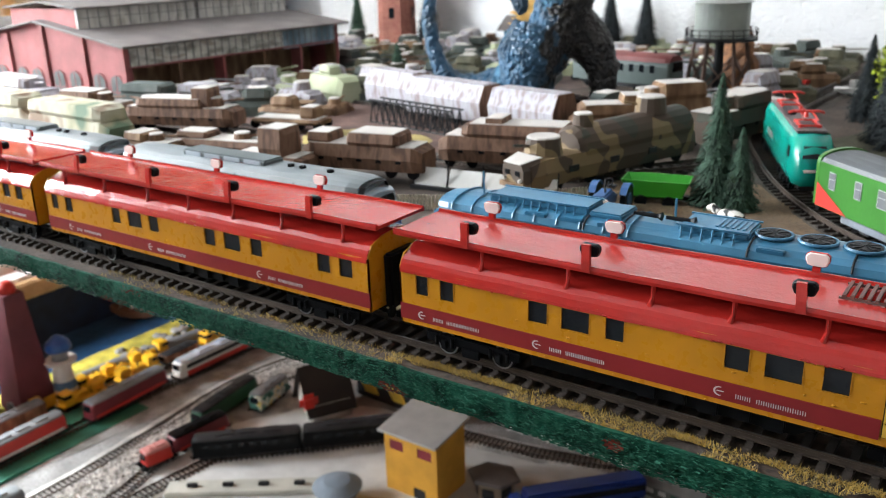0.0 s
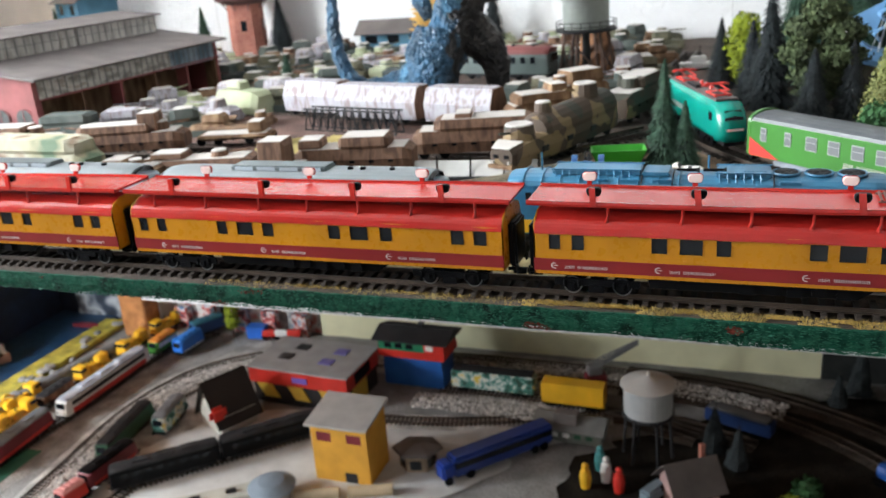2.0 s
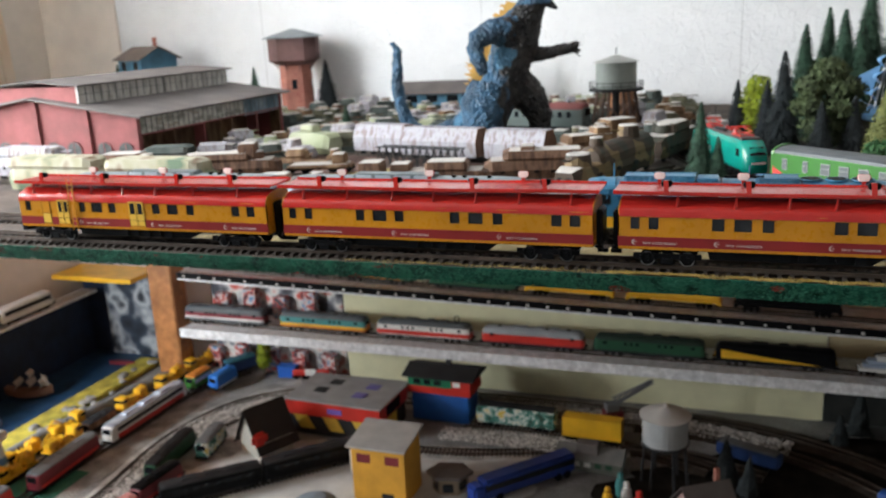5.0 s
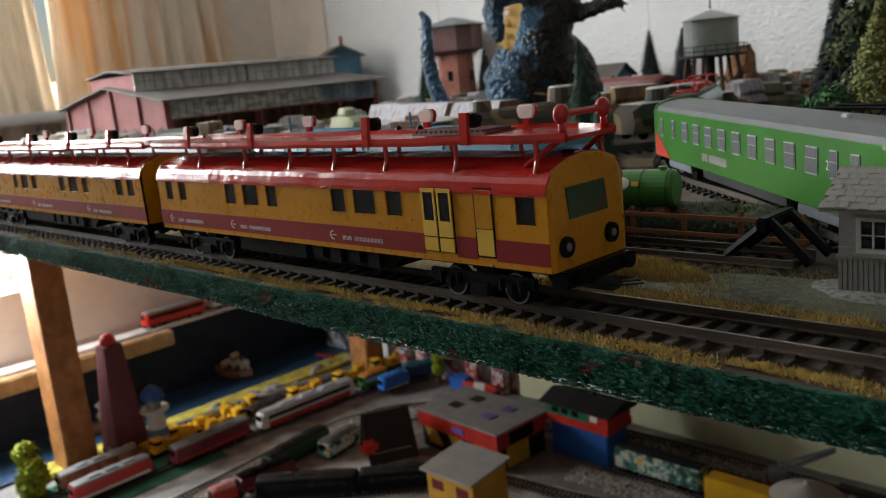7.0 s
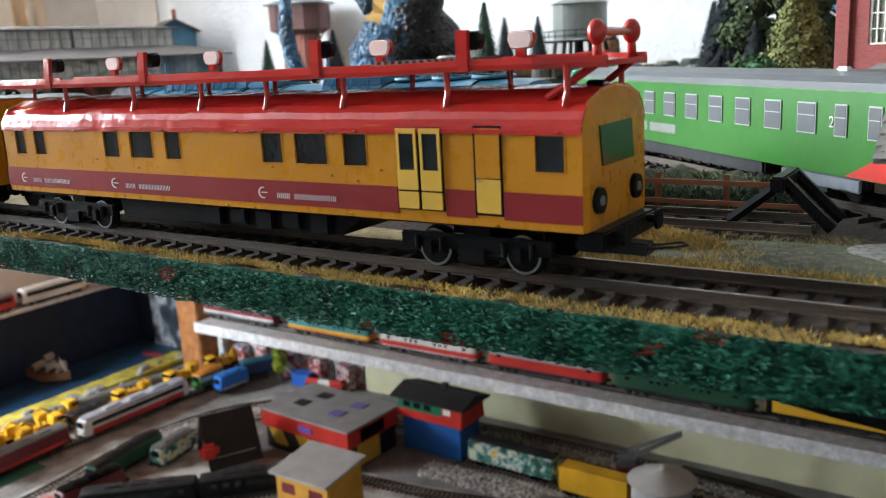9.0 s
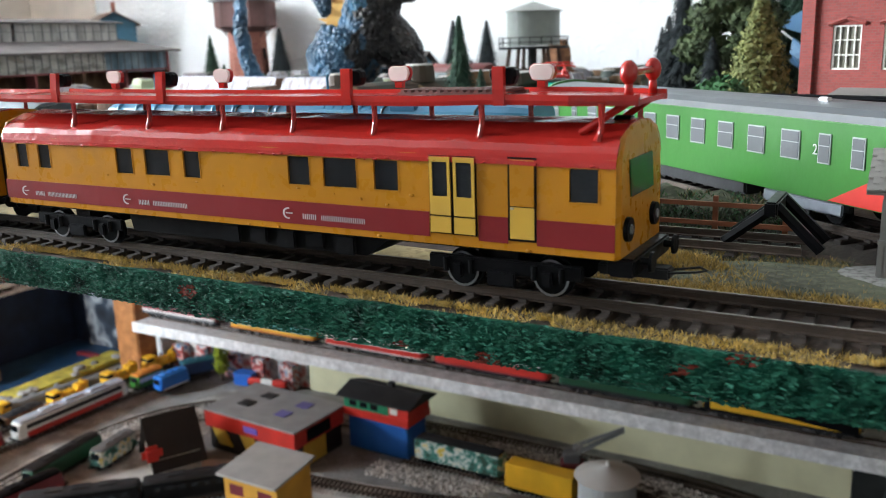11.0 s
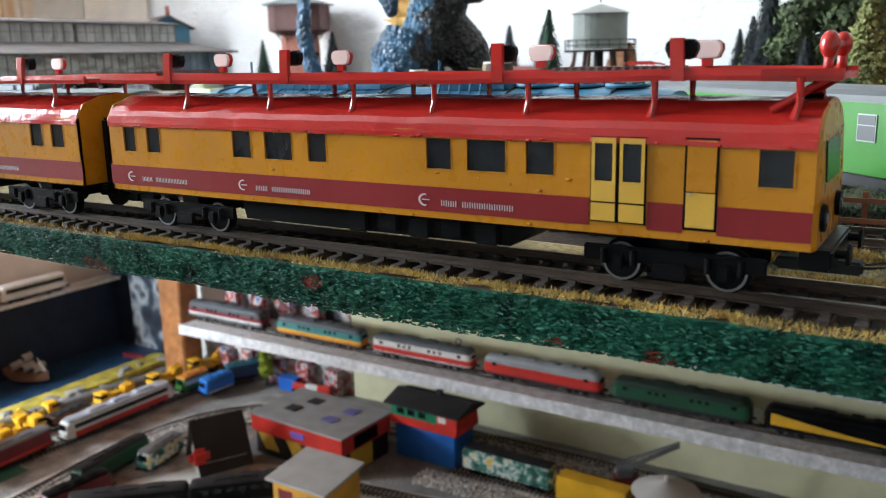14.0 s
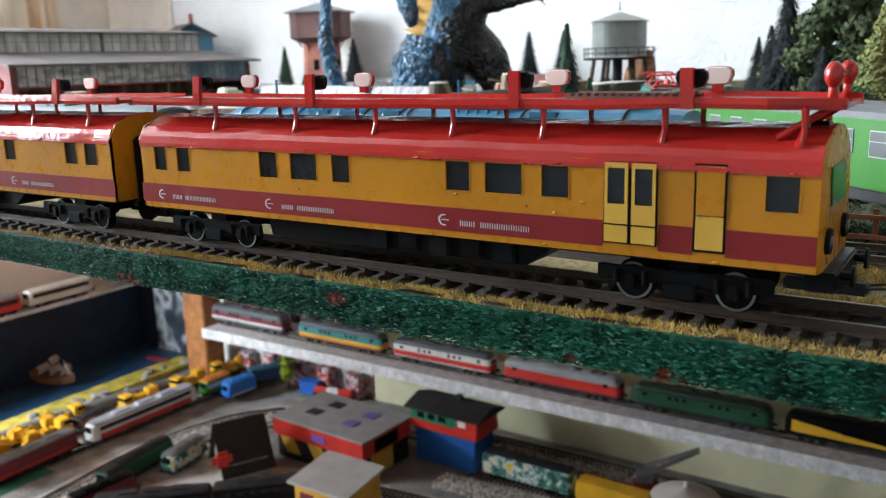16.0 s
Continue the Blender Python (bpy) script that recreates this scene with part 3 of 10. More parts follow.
# ---- the red and yellow work train ----
def wheelset(parent, x, half, r, mat_t=BLACK, tread=SILVER):
    for s in (-1, 1):
        bm = B()
        cyl(bm, (x, s * half, r), (x, s * (half - 0.0022), r), r, r, 20)
        cyl(bm, (x, s * (half - 0.0022), r), (x, s * (half - 0.003), r), r * 1.14, r * 1.14, 20)
        w = part("wheel", bm, mat_t, parent)
        bm = B()
        prev = [(x + q * math.cos(2 * math.pi * k / 20), s * (half + 0.0002), r + q * math.sin(2 * math.pi * k / 20)) for q in (r * 0.99,) for k in range(20)]
        inner = [(x + r * 0.86 * math.cos(2 * math.pi * k / 20), s * (half + 0.0002), r + r * 0.86 * math.sin(2 * math.pi * k / 20)) for k in range(20)]
        loft(bm, [prev, [(a, b - s * 0.0004, c) for a, b, c in prev]], False)
        loft(bm, [prev, inner], False)
        part("rim", bm, RIM, parent, "bright metal wheel rim") if half > 0.013 else bm.free()


def bogie(parent, x, wheelbase=0.0285, half=0.0135, r=0.0055, mat=BLACK):
    """A four-wheel truck: side frames, axle boxes, springs, bolster."""
    bm = B()
    for s in (-1, 1):
        y0, y1 = sorted((s * (half + 0.0008), s * (half + 0.0026)))
        box(bm, x - wheelbase * 0.86, x + wheelbase * 0.86, y0, y1, r * 1.05, r * 1.85, 0.0004)
        for t in (-0.5, 0.5):
            yb0, yb1 = sorted((s * (half + 0.0024), s * (half + 0.0040)))
            box(bm, x + t * wheelbase - 0.0016, x + t * wheelbase + 0.0016, yb0, yb1, r * 0.66, r * 1.5, 0.0005)
            for q in (-0.0042, 0.0042):
                cyl(bm, (x + t * wheelbase + q, s * (half + 0.0030), r * 0.95), (x + t * wheelbase + q, s * (half + 0.0030), r * 1.7), 0.0009, None, 8)
        box(bm, x - 0.0045, x + 0.0045, yb0, yb1, r * 0.45, r * 1.25, 0.0004)
    box(bm, x - 0.004, x + 0.004, -half, half, r * 0.9, 0.0138, 0)
    box(bm, x - wheelbase * 0.45, x + wheelbase * 0.45, -0.006, 0.006, r * 1.5, 0.0138)
    b = part("bogie", bm, mat, parent)
    for t in (-0.5, 0.5):
        wheelset(b, x + t * wheelbase, half, r)
    return b


def letters(parent, x, z, long, h, face):
    """A company name as two rows of plain upright bars."""
    bm = B()
    y0, y1 = sorted((face, face + math.copysign(0.00012, face)))
    step = long / 30
    for k in range(30):
        if k in (7, 8):
            continue
        p = x + step * k
        tall = 0.5 if k % 2 == 0 else 0.42
        box(bm, p, p + step * 0.36, y0, y1, z - h * tall, z + h * tall)
    return part("lettering", bm, WHITE, parent, "small white printed bars")


def crescent(parent, x, z, r, face):
    """The emblem: a plain open crescent with a bar."""
    bm = B()
    y0, y1 = (face, face + math.copysign(0.00025, face))
    n = 12
    outer = [(x + r * (1 + math.cos(a)), z + r * 0.86 * math.sin(a)) for a in [math.pi * (0.42 + 1.16 * k / n) for k in range(n + 1)]]
    inner = [(x + r * 1.12 + r * 0.78 * math.cos(a), z + r * 0.66 * math.sin(a)) for a in [math.pi * (0.42 + 1.16 * k / n) for k in range(n + 1)]]
    for k in range(n):
        q = [outer[k], outer[k + 1], inner[k + 1], inner[k]]
        bm.faces.new([bm.verts.new((a, y1, b)) for a, b in q])
    box(bm, x + r * 0.55, x + r * 1.75, min(y0, y1), max(y0, y1), z - r * 0.06, z + r * 0.08)
    return part("emblem", bm, WHITE, parent, "white crescent emblem")


def double_door(parent, x0, x1, face, top=0.0402, bot=0.0177):
    s = math.copysign(1, face)
    mid = (x0 + x1) / 2
    ya, yb = sorted((face, face + s * 0.0003))
    d = part("double_door", box(B(), x0 - 0.0002, x1 + 0.0002, ya, yb, bot - 0.0002, top + 0.0002), BLACK, parent, "folding double door with dark joints")
    ya, yb = sorted((face + s * 0.00032, face + s * 0.0008))
    w = 0.0011
    for a, b in ((x0, mid - 0.00035), (mid + 0.00035, x1)):
        part("door_panel", box(B(), a + 0.0002, b - 0.0002, ya, yb, bot + 0.0002, 0.0226), DOORYEL, d)
        part("door_leaf", panel(B(), a + 0.0002, b - 0.0002, 0.0231, top - 0.0002, [(a + w, b - w, 0.0286, top - 0.0016)], face + s * 0.0008, face + s * 0.00032), DOORYEL, d)
        y0, y1 = sorted((face + s * 0.00032, face + s * 0.0005))
        part("pane", box(B(), a + w, b - w, y0, y1, 0.0286, top - 0.0016), PANE, d)
    return d


def single_door(parent, x0, x1, face, top=0.0402, bot=0.0177):
    s = math.copysign(1, face)
    fr = B()
    for a, b, c, d in ((x0 - 0.0005, x0, bot, top), (x1, x1 + 0.0005, bot, top), (x0 - 0.0005, x1 + 0.0005, top, top + 0.0005), (x0 - 0.0005, x1 + 0.0005, bot - 0.0005, bot), (x0, x1, 0.0268, 0.0271)):
        ya, yb = sorted((face, face + s * 0.0003))
        box(fr, a, b, ya, yb, c, d)
    d = part("door", fr, BLACK, parent, "narrow crew door")
    ya, yb = sorted((face, face + s * 0.0004))
    part("door_leaf", box(B(), x0 + 0.0001, x1 - 0.0001, ya, yb, bot + 0.0002, 0.0268), DOORYEL, d)
    part("door_leaf", box(B(), x0 + 0.0001, x1 - 0.0001, ya, yb, 0.0271, top - 0.0002), YELLOW, d)
    ya, yb = sorted((face, face + s * 0.0009))
    part("handle", box(B(), x0 + 0.0004, x0 + 0.0013, ya, yb, 0.0262, 0.0267), SILVER, d)
    return d


PLATE = [(-0.0042, 0.0), (-0.0040, 0.0016), (-0.0028, 0.0025), (0.0028, 0.0025), (0.0040, 0.0016), (0.0042, 0.0), (0.0033, -0.0021), (0.0020, -0.0025), (-0.0020, -0.0025), (-0.0033, -0.0021)]


def work_car(x0, long, windows, doors, doubles, marks, posts, lamps, cab, label, ladder=None, rack=True):
    H, ZB, ZE = 0.0205, 0.0142, 0.0408
    car = thing("work_train_car", pose(x0, 0.0205, 0), label, "train car", "cars of the work train")
    body_end = long - (0.0009 if cab > 0 else 0.0)
    start = 0.0009 if cab < 0 else 0.0
    for s in (-1, 1):
        holes = [(a, b, 0.0292, 0.0382) for a, b in windows]
        bm = panel(B(), start, body_end, ZB, ZE, holes, s * H, s * (H - 0.0009))
        side = part("side_wall", bm, YELLOW, car)
        spans, cur = [], start
        for a, b in sorted(list(doors) + list(doubles)):
            spans.append((cur, a - 0.0006))
            cur = b + 0.0006
        spans.append((cur, body_end))
        st = B()
        for a, b in spans:
            ya, yb = sorted((s * H, s * (H + 0.00025)))
            box(st, a, b, ya, yb, 0.0163, 0.0237)
        part("stripe", st, STRIPE, side, "dark red painted stripe")
        for a, b in windows:
            ya, yb = sorted((s * (H - 0.0008), s * (H - 0.0005)))
            wn = part("window", box(B(), a, b, ya, yb, 0.0292, 0.0382), PANE, side)
            yc, yd = s * (H - 0.0001), s * (H + 0.00016)
            part("window_rim", panel(B(), a - 0.00028, b + 0.00028, 0.02892, 0.03848, [(a, b, 0.0292, 0.0382)], yd, yc), YELLOW, wn)
        for a, b in doubles:
            double_door(car, a, b, s * H)
        for a, b in doors:
            single_door(car, a, b, s * H)
        for m in marks:
            if s < 0:
                crescent(side, m, 0.0197, 0.0022, -(H + 0.0003))
                letters(side, m + 0.0080, 0.0190, 0.0245, 0.0018, -(H + 0.0003))
    # floor, ends
    part("floor_pan", box(B(), 0.001, long - 0.001, -H + 0.001, H - 0.001, ZB - 0.0006, ZB + 0.0008), BLACK, car)
    for e in (0, 1):
        if (e == 1 and cab > 0) or (e == 0 and cab < 0):
            sg = 1 if e else -1
            xe = long if e else 0.0
            bm = B()
            prof = [(-H, ZB), (-H, 0.030), (-H, ZE), (-H * 0.84, 0.0462), (-H * 0.45, 0.0490), (0, 0.0498), (H * 0.45, 0.0490), (H * 0.84, 0.0462), (H, ZE), (H, 0.030), (H, ZB)]
            back = [(xe - sg * 0.0010, y, z) for y, z in prof]
            front = [(xe - sg * (0.0 if z < 0.031 else (z - 0.030) * 0.03), y * (0.89 if z < 0.031 else 0.89 - (z - 0.03) * 3.0), z - (0.0006 if z > 0.045 else 0)) for y, z in prof]
            loft(bm, [back, front])
            nose = part("cab_front", bm, YELLOW, car, "orange-yellow driving cab front")
            sl = 0.03
            ws = B()
            loft(ws, [[(xe - sg * ((z - 0.030) * sl - 0.0004), y, z) for y, z in ((-0.0108, 0.0298), (0.0098, 0.0298), (0.0088, 0.0400), (-0.0118, 0.0400))], [(xe - sg * ((z - 0.030) * sl + 0.0006), y, z) for y, z in ((-0.0108, 0.0298), (0.0098, 0.0298), (0.0088, 0.0400), (-0.0118, 0.0400))]])
            part("windscreen", ws, PANEGREEN, nose, "green tinted windscreen")
            for s in (-1, 1):
                hb = B()
                yh = -0.0136 if s < 0 else 0.0108
                cyl(hb, (xe - sg * 0.001, yh, 0.0215), (xe + sg * 0.0012, yh, 0.0215), 0.0036, 0.0033, 18)
                hl = part("headlight", hb, BLACK, nose, "black ringed headlight")
                part("lens", cyl(B(), (xe + sg * 0.0011, yh, 0.0215), (xe + sg * 0.0016, yh, 0.0215), 0.0014, 0.0012, 14), GREYP, nose)
            tb = B()
            cyl(tb, (xe - sg * 0.0075, -0.001, 0.0478), (xe - sg * 0.0030, -0.001, 0.0478), 0.0030, 0.0029, 16)
            tl = part("headlight", tb, BLACK, nose, "round top headlight")
            part("lens", cyl(B(), (xe - sg * 0.0032, -0.001, 0.0478), (xe - sg * 0.0022, -0.001, 0.0478), 0.0025, 0.0023, 14), LENS, nose)
            bb = B()
            box(bb, min(xe - sg * 0.004, xe + sg * 0.0035), max(xe - sg * 0.004, xe + sg * 0.0035), -0.0175, 0.0175, 0.0088, 0.0141, 0.0006)
            for s in (-1, 1):
                cyl(bb, (xe, s * 0.0115, 0.0125), (xe + sg * 0.0062, s * 0.0115, 0.0125), 0.0011, 0.0011, 10)
                cyl(bb, (xe + sg * 0.0062, s * 0.0115, 0.0125), (xe + sg * 0.0070, s * 0.0115, 0.0125), 0.0030, 0.0028, 14)
            part("buffer_beam", bb, BLACK, car)
            cb = B()
            box(cb, min(xe - sg * 0.012, xe + sg * 0.009), max(xe - sg * 0.012, xe + sg * 0.009), -0.0028, 0.0028, 0.0052, 0.0086, 0.0006)
            tube(cb, [(xe + sg * 0.008, -0.0022, 0.0072), (xe + sg * 0.016, -0.0030, 0.0085), (xe + sg * 0.0185, 0, 0.0085), (xe + sg * 0.016, 0.0030, 0.0085), (xe + sg * 0.008, 0.0022, 0.0072)], 0.00035, 6)
            part("coupling", cb, SOOT, car, "wire hook coupling")
        else:
            xa, xb = (long - 0.0009, long) if e else (0.0, 0.0009)
            prof = [(-H, ZB), (-H, ZE), (-H * 0.84, 0.0462), (-H * 0.45, 0.0490), (0, 0.0498), (H * 0.45, 0.0490), (H * 0.84, 0.0462), (H, ZE), (H, ZB)]
            eb = part("end_wall", loft(B(), [yz(xa, prof), yz(xb, prof)]), YELLOW, car)
            sg = 1 if e else -1
            xo = long if e else 0.0
            xa, xb = sorted((xo + sg * 0.0002, xo + sg * 0.0052))
            part("gangway", box(B(), xa, xb, -0.0105, 0.0105, 0.013, 0.0405, 0.0012), BLACK, car, "black folded gangway bellows")
            bb = B()
            for s in (-1, 1):
                cyl(bb, (xo, s * 0.0115, 0.0125), (xo + sg * 0.0050, s * 0.0115, 0.0125), 0.0011, 0.0011, 10)
                cyl(bb, (xo + sg * 0.0050, s * 0.0115, 0.0125), (xo + sg * 0.0056, s * 0.0115, 0.0125), 0.0030, 0.0028, 14)
            box(bb, min(xo, xo + sg * 0.008), max(xo, xo + sg * 0.008), -0.002, 0.002, 0.0055, 0.0085)
            part("buffer_beam", bb, BLACK, car)
    # roof
    half = [(H + 0.0006, ZE - 0.0022), (H + 0.0004, ZE - 0.0010), (H * 0.975, ZE + 0.0016), (H * 0.925, ZE + 0.0034), (H * 0.82, 0.0460), (H * 0.45, 0.0492)]
    rp = [(-y, z) for y, z in half] + [(0, 0.0500)] + half[::-1] + [(H - 0.0009, ZE - 0.0004), (-H + 0.0009, ZE - 0.0004)]
    n = 24
    rr = []
    for i in range(n + 1):
        ra, rb = (start if cab < 0 else 0.0007), (body_end if cab > 0 else long - 0.0007)
        x = ra + (rb - ra) * i / n
        rr.append([(x, y + 0.0003 * noise.noise((x * 90, y * 50, x0)), z + 0.0004 * noise.noise((x * 70, y * 90, x0 + 4))) for y, z in rp])
    part("roof", loft(B(), rr), RED, car, "glossy red rounded roof", smooth=False)
    # working platform above the roof
    ZP = 0.0548
    pa, pb = (-0.004 if not cab < 0 else -0.003), long + (0.0025 if cab > 0 else 0.004)
    span = lambda x: 0.0176 - (0.0048 * max(0.0, min(1.0, (x - long + 0.014) / 0.014)) if cab > 0 else 0.0)
    pb_mesh = B()
    rows = []
    for i in range(31):
        x = pa + (pb - pa) * i / 30
        dz = 0.0006 * noise.noise((x * 25, x0, 1)) - 0.0006 * math.sin(math.pi * i / 30)
        rows.append([(x, -span(x), ZP + dz), (x, span(x), ZP + dz), (x, span(x), ZP + 0.0014 + dz), (x, -span(x), ZP + 0.0014 + dz)])
    loft(pb_mesh, rows)
    deck = part("platform", pb_mesh, RED, car, "flat red working platform")
    for s in (-1, 1):
        eb = B()
        rows = []
        for i in range(31):
            x = pa + (pb - pa) * i / 30
            dz = 0.0006 * noise.noise((x * 25, x0, 1)) - 0.0006 * math.sin(math.pi * i / 30)
            rows.append([(x, s * (span(x) + 0.0002) + a, ZP + b + dz) for a, b in ((-0.0007, -0.0003), (0.0007, -0.0004), (0.0009, 0.0010), (0.0005, 0.0025), (-0.0005, 0.0026), (-0.0009, 0.0010))])
        part("edge_beam", loft(eb, rows), RED, deck)
    for k, p in enumerate(posts):
        for s in (-1, 1):
            pm = B()
            tube(pm, [(p + s * 0.001, s * 0.0172, 0.0452), (p, s * 0.0170, 0.049), (p, s * 0.0172, ZP + 0.0003)], [0.0012, 0.00085, 0.0010], 8)
            part("post", pm, RED, deck)
    for x, s in lamps:
        lm = B()
        if s < 0:
            loft(lm, [[(x - 0.0017 + t, y, z), (x + 0.0017 + t, y, z), (x + 0.0017 + t, y + 0.0016, z), (x - 0.0017 + t, y + 0.0016, z)] for z, y, t in ((ZP - 0.0004, -0.0192, 0.0003), (ZP + 0.0040, -0.0190, 0.0), (ZP + 0.0102, -0.0178, -0.0006))])
            lamp = part("work_lamp", lm, RED, deck)
            part("lamp_face", loft(B(), [[(x + a * k, y, ZP + 0.0074 + b * k) for a, b in PLATE] for y, k in ((-0.0163, 0.86), (-0.0155, 1.0), (-0.0135, 1.0), (-0.0130, 0.86))]), BLACK, deck)
        else:
            box(lm, x - 0.0014, x + 0.0014, 0.0158, 0.0178, ZP + 0.0026, ZP + 0.0046)
            lamp = part("work_lamp", lm, RED, deck)
            part("lamp_face", loft(B(), [[(x + a * k, y, ZP + 0.0072 + b * k) for a, b in PLATE] for y, k in ((0.0158, 0.90), (0.0164, 1.0), (0.0172, 1.0))]), LENS, deck, "pale lamp glass")
            part("lamp_case", loft(B(), [[(x + a * k, y, ZP + 0.0072 + b * k) for a, b in PLATE] for y, k in ((0.0166, 1.05), (0.0182, 1.05), (0.0190, 0.8))]), RED, deck)
    if rack:
        rk = B()
        for k in range(14):
            box(rk, long * 0.70 + k * 0.0026, long * 0.70 + k * 0.0026 + 0.0012, -0.003, 0.013, ZP + 0.0022, ZP + 0.0030)
        for y in (-0.003, 0.012):
            box(rk, long * 0.70 - 0.001, long * 0.70 + 0.0365, y, y + 0.001, ZP + 0.0014, ZP + 0.0022)
        part("grille", rk, material("rusty_grille", (0.12, 0.05, 0.04), 0.6), deck, "dark slatted grille on the platform")
    if cab > 0:
        for y in (-0.0095, 0.0128):
            st = B()
            tube(st, [(long - 0.0015, y, ZP + 0.0010), (long - 0.0015, y, ZP + 0.006)], [0.0013, 0.0011], 10)
            ball(st, (long - 0.0015, y, ZP + 0.0078), 0.0033, 20, 0, (0.7, 0.95, 1))
            part("signal_disc", st, RED, deck, "round red disc on a stalk", smooth=True)
        part("cross_bar", tube(B(), [(long - 0.0015, -0.009, ZP + 0.0078), (long - 0.0015, 0.0125, ZP + 0.0078)], 0.0011, 10), RED, deck)
        for y in (-0.0118, 0.0118):
            part("brace", tube(B(), [(long - 0.013, y * 1.25, 0.0470), (long - 0.001, y, ZP)], 0.0010, 8), RED, deck)
    if ladder is not None:
        ld = B()
        for x in (ladder - 0.0028, ladder + 0.0028):
            tube(ld, [(x, -0.0222, 0.012), (x, -0.0226, ZP + 0.006)], 0.0005, 6)
        for k in range(9):
            tube(ld, [(ladder - 0.0028, -0.0223, 0.016 + k * 0.0048), (ladder + 0.0028, -0.0223, 0.016 + k * 0.0048)], 0.0004, 6)
        part("ladder", ld, YELLOW, car, "thin yellow side ladder")
    # blobs of paint along the eaves and on the sides
    rng = random.Random(int(1000 * long))
    for mat, spots, nm in ((RED, 40, "dried_red_enamel"), (YELLOW, 22, "dried_yellow_enamel")):
        pbm = B()
        for k in range(spots):
            bx = rng.uniform(start + 0.003, body_end - 0.003)
            bz = rng.uniform(0.0384, 0.0392) if mat is RED else rng.choice((rng.uniform(0.0146, 0.0156), rng.uniform(0.0245, 0.0285), rng.uniform(0.0384, 0.0386)))
            br = rng.uniform(0.00022, 0.00055)
            ball(pbm, (bx, -H - (0.0005 if mat is RED else 0.0), bz), br, 6, 0, (rng.uniform(1, 2.2), 0.7, 1))
        ob = part(nm, pbm, mat, car, smooth=True)
        ob["kind"] = "stuff"
    # underframe
    ub = B()
    loft(ub, [[(a, y, 0.0138), (b, y, 0.0138), (b - 0.010, y, 0.0066), (a + 0.002, y, 0.0066)] for y in (-0.0150, 0.0150) for a, b in ((0.063, long - 0.074),)])
    for k in range(5):
        box(ub, 0.112 + 0.012 * k, 0.120 + 0.012 * k, -0.0172, -0.0157, 0.0066 + 0.0012 * (k % 2), 0.0134, 0.0006)
    part("underframe", ub, BLACK, car)
    bogie(car, 0.035)
    bogie(car, long - 0.036)
    return car


W1 = [(0.009, 0.0155), (0.022, 0.029), (0.066, 0.0745), (0.081, 0.093), (0.100, 0.1075), (0.146, 0.1545), (0.160, 0.1725), (0.179, 0.1875), (0.2415, 0.2495)]
work_car(0.007, 0.2552, W1, [(0.224, 0.2315)], [(0.1985, 0.2135)], [0.010, 0.068, 0.143], [0.042, 0.082, 0.117, 0.147, 0.178, 0.214, 0.249],
         [(0.034, -1), (0.090, -1), (0.169, -1), (0.220, -1), (0.026, 1), (0.086, 1), (0.166, 1), (0.218, 1)], 1,
         "yellow overhead-line work car with red roof platform and driving cab")
W2 = [(0.0065, 0.013), (0.021, 0.028), (0.068, 0.0755), (0.083, 0.095), (0.102, 0.110), (0.149, 0.157), (0.164, 0.176), (0.184, 0.192), (0.230, 0.238), (0.244, 0.252)]
work_car(-0.273, 0.262, W2, [], [], [0.022, 0.099, 0.187], [0.020, 0.060, 0.100, 0.135, 0.170, 0.205, 0.245],
         [(0.036, -1), (0.104, -1), (0.168, -1), (0.225, -1), (0.040, 1), (0.120, 1), (0.200, 1)], 0, "yellow middle work car with red roof platform", None, False)
W3 = [(0.008, 0.0145), (0.071, 0.078), (0.085, 0.097), (0.104, 0.112), (0.152, 0.160), (0.168, 0.179), (0.188, 0.196), (0.234, 0.242), (0.249, 0.257)]
work_car(-0.557, 0.269, W3, [(0.028, 0.037)], [(0.046, 0.059), (0.127, 0.143)], [0.070, 0.149, 0.225], [0.018, 0.050, 0.085, 0.120, 0.155, 0.195, 0.240],
         [(0.030, -1), (0.100, -1), (0.180, -1), (0.235, -1), (0.060, 1), (0.140, 1), (0.210, 1)], -1, "yellow end work car with red platform and side ladder", 0.0655, False)
# ---- locomotives and coaches ----
def paint(name, colour, rough=0.4, vary=0.12):
    return material(name, colour, rough, 0, vary, 350.0, 0.08)


def hull(long, half, z0, z1, nose, top=0.9, n=6, slope=0.0):
    """Rings of a rounded body with shaped ends, along x from -long/2 to long/2."""
    prof = [(-half, z0), (-half, z1 * 0.82), (-half * 0.96, z1 * 0.9), (-half * top, z1 * 0.95), (-half * 0.45, z1 * 0.99), (0, z1), (half * 0.45, z1 * 0.99), (half * top, z1 * 0.95), (half * 0.96, z1 * 0.9), (half, z1 * 0.82), (half, z0)]
    rings = []
    for f, cut in ((-1, 1.0), (-0.97, 0.55), (-0.9, 0.12), (-0.8, 0.0), (0, 0.0), (0.8, 0.0), (0.9, 0.12), (0.97, 0.55), (1, 1.0)):
        x = f * long / 2
        if abs(f) > 0.75:
            x = math.copysign(long / 2 - (1 - abs(f)) / 0.2 * nose, f)
        rings.append([(x - math.copysign(slope * max(0, z - z0), f) * (1 if abs(f) > 0.85 else 0), y * (1 - 0.16 * cut), z0 + (z - z0) * (1 - 0.10 * cut)) for y, z in prof])
    return rings


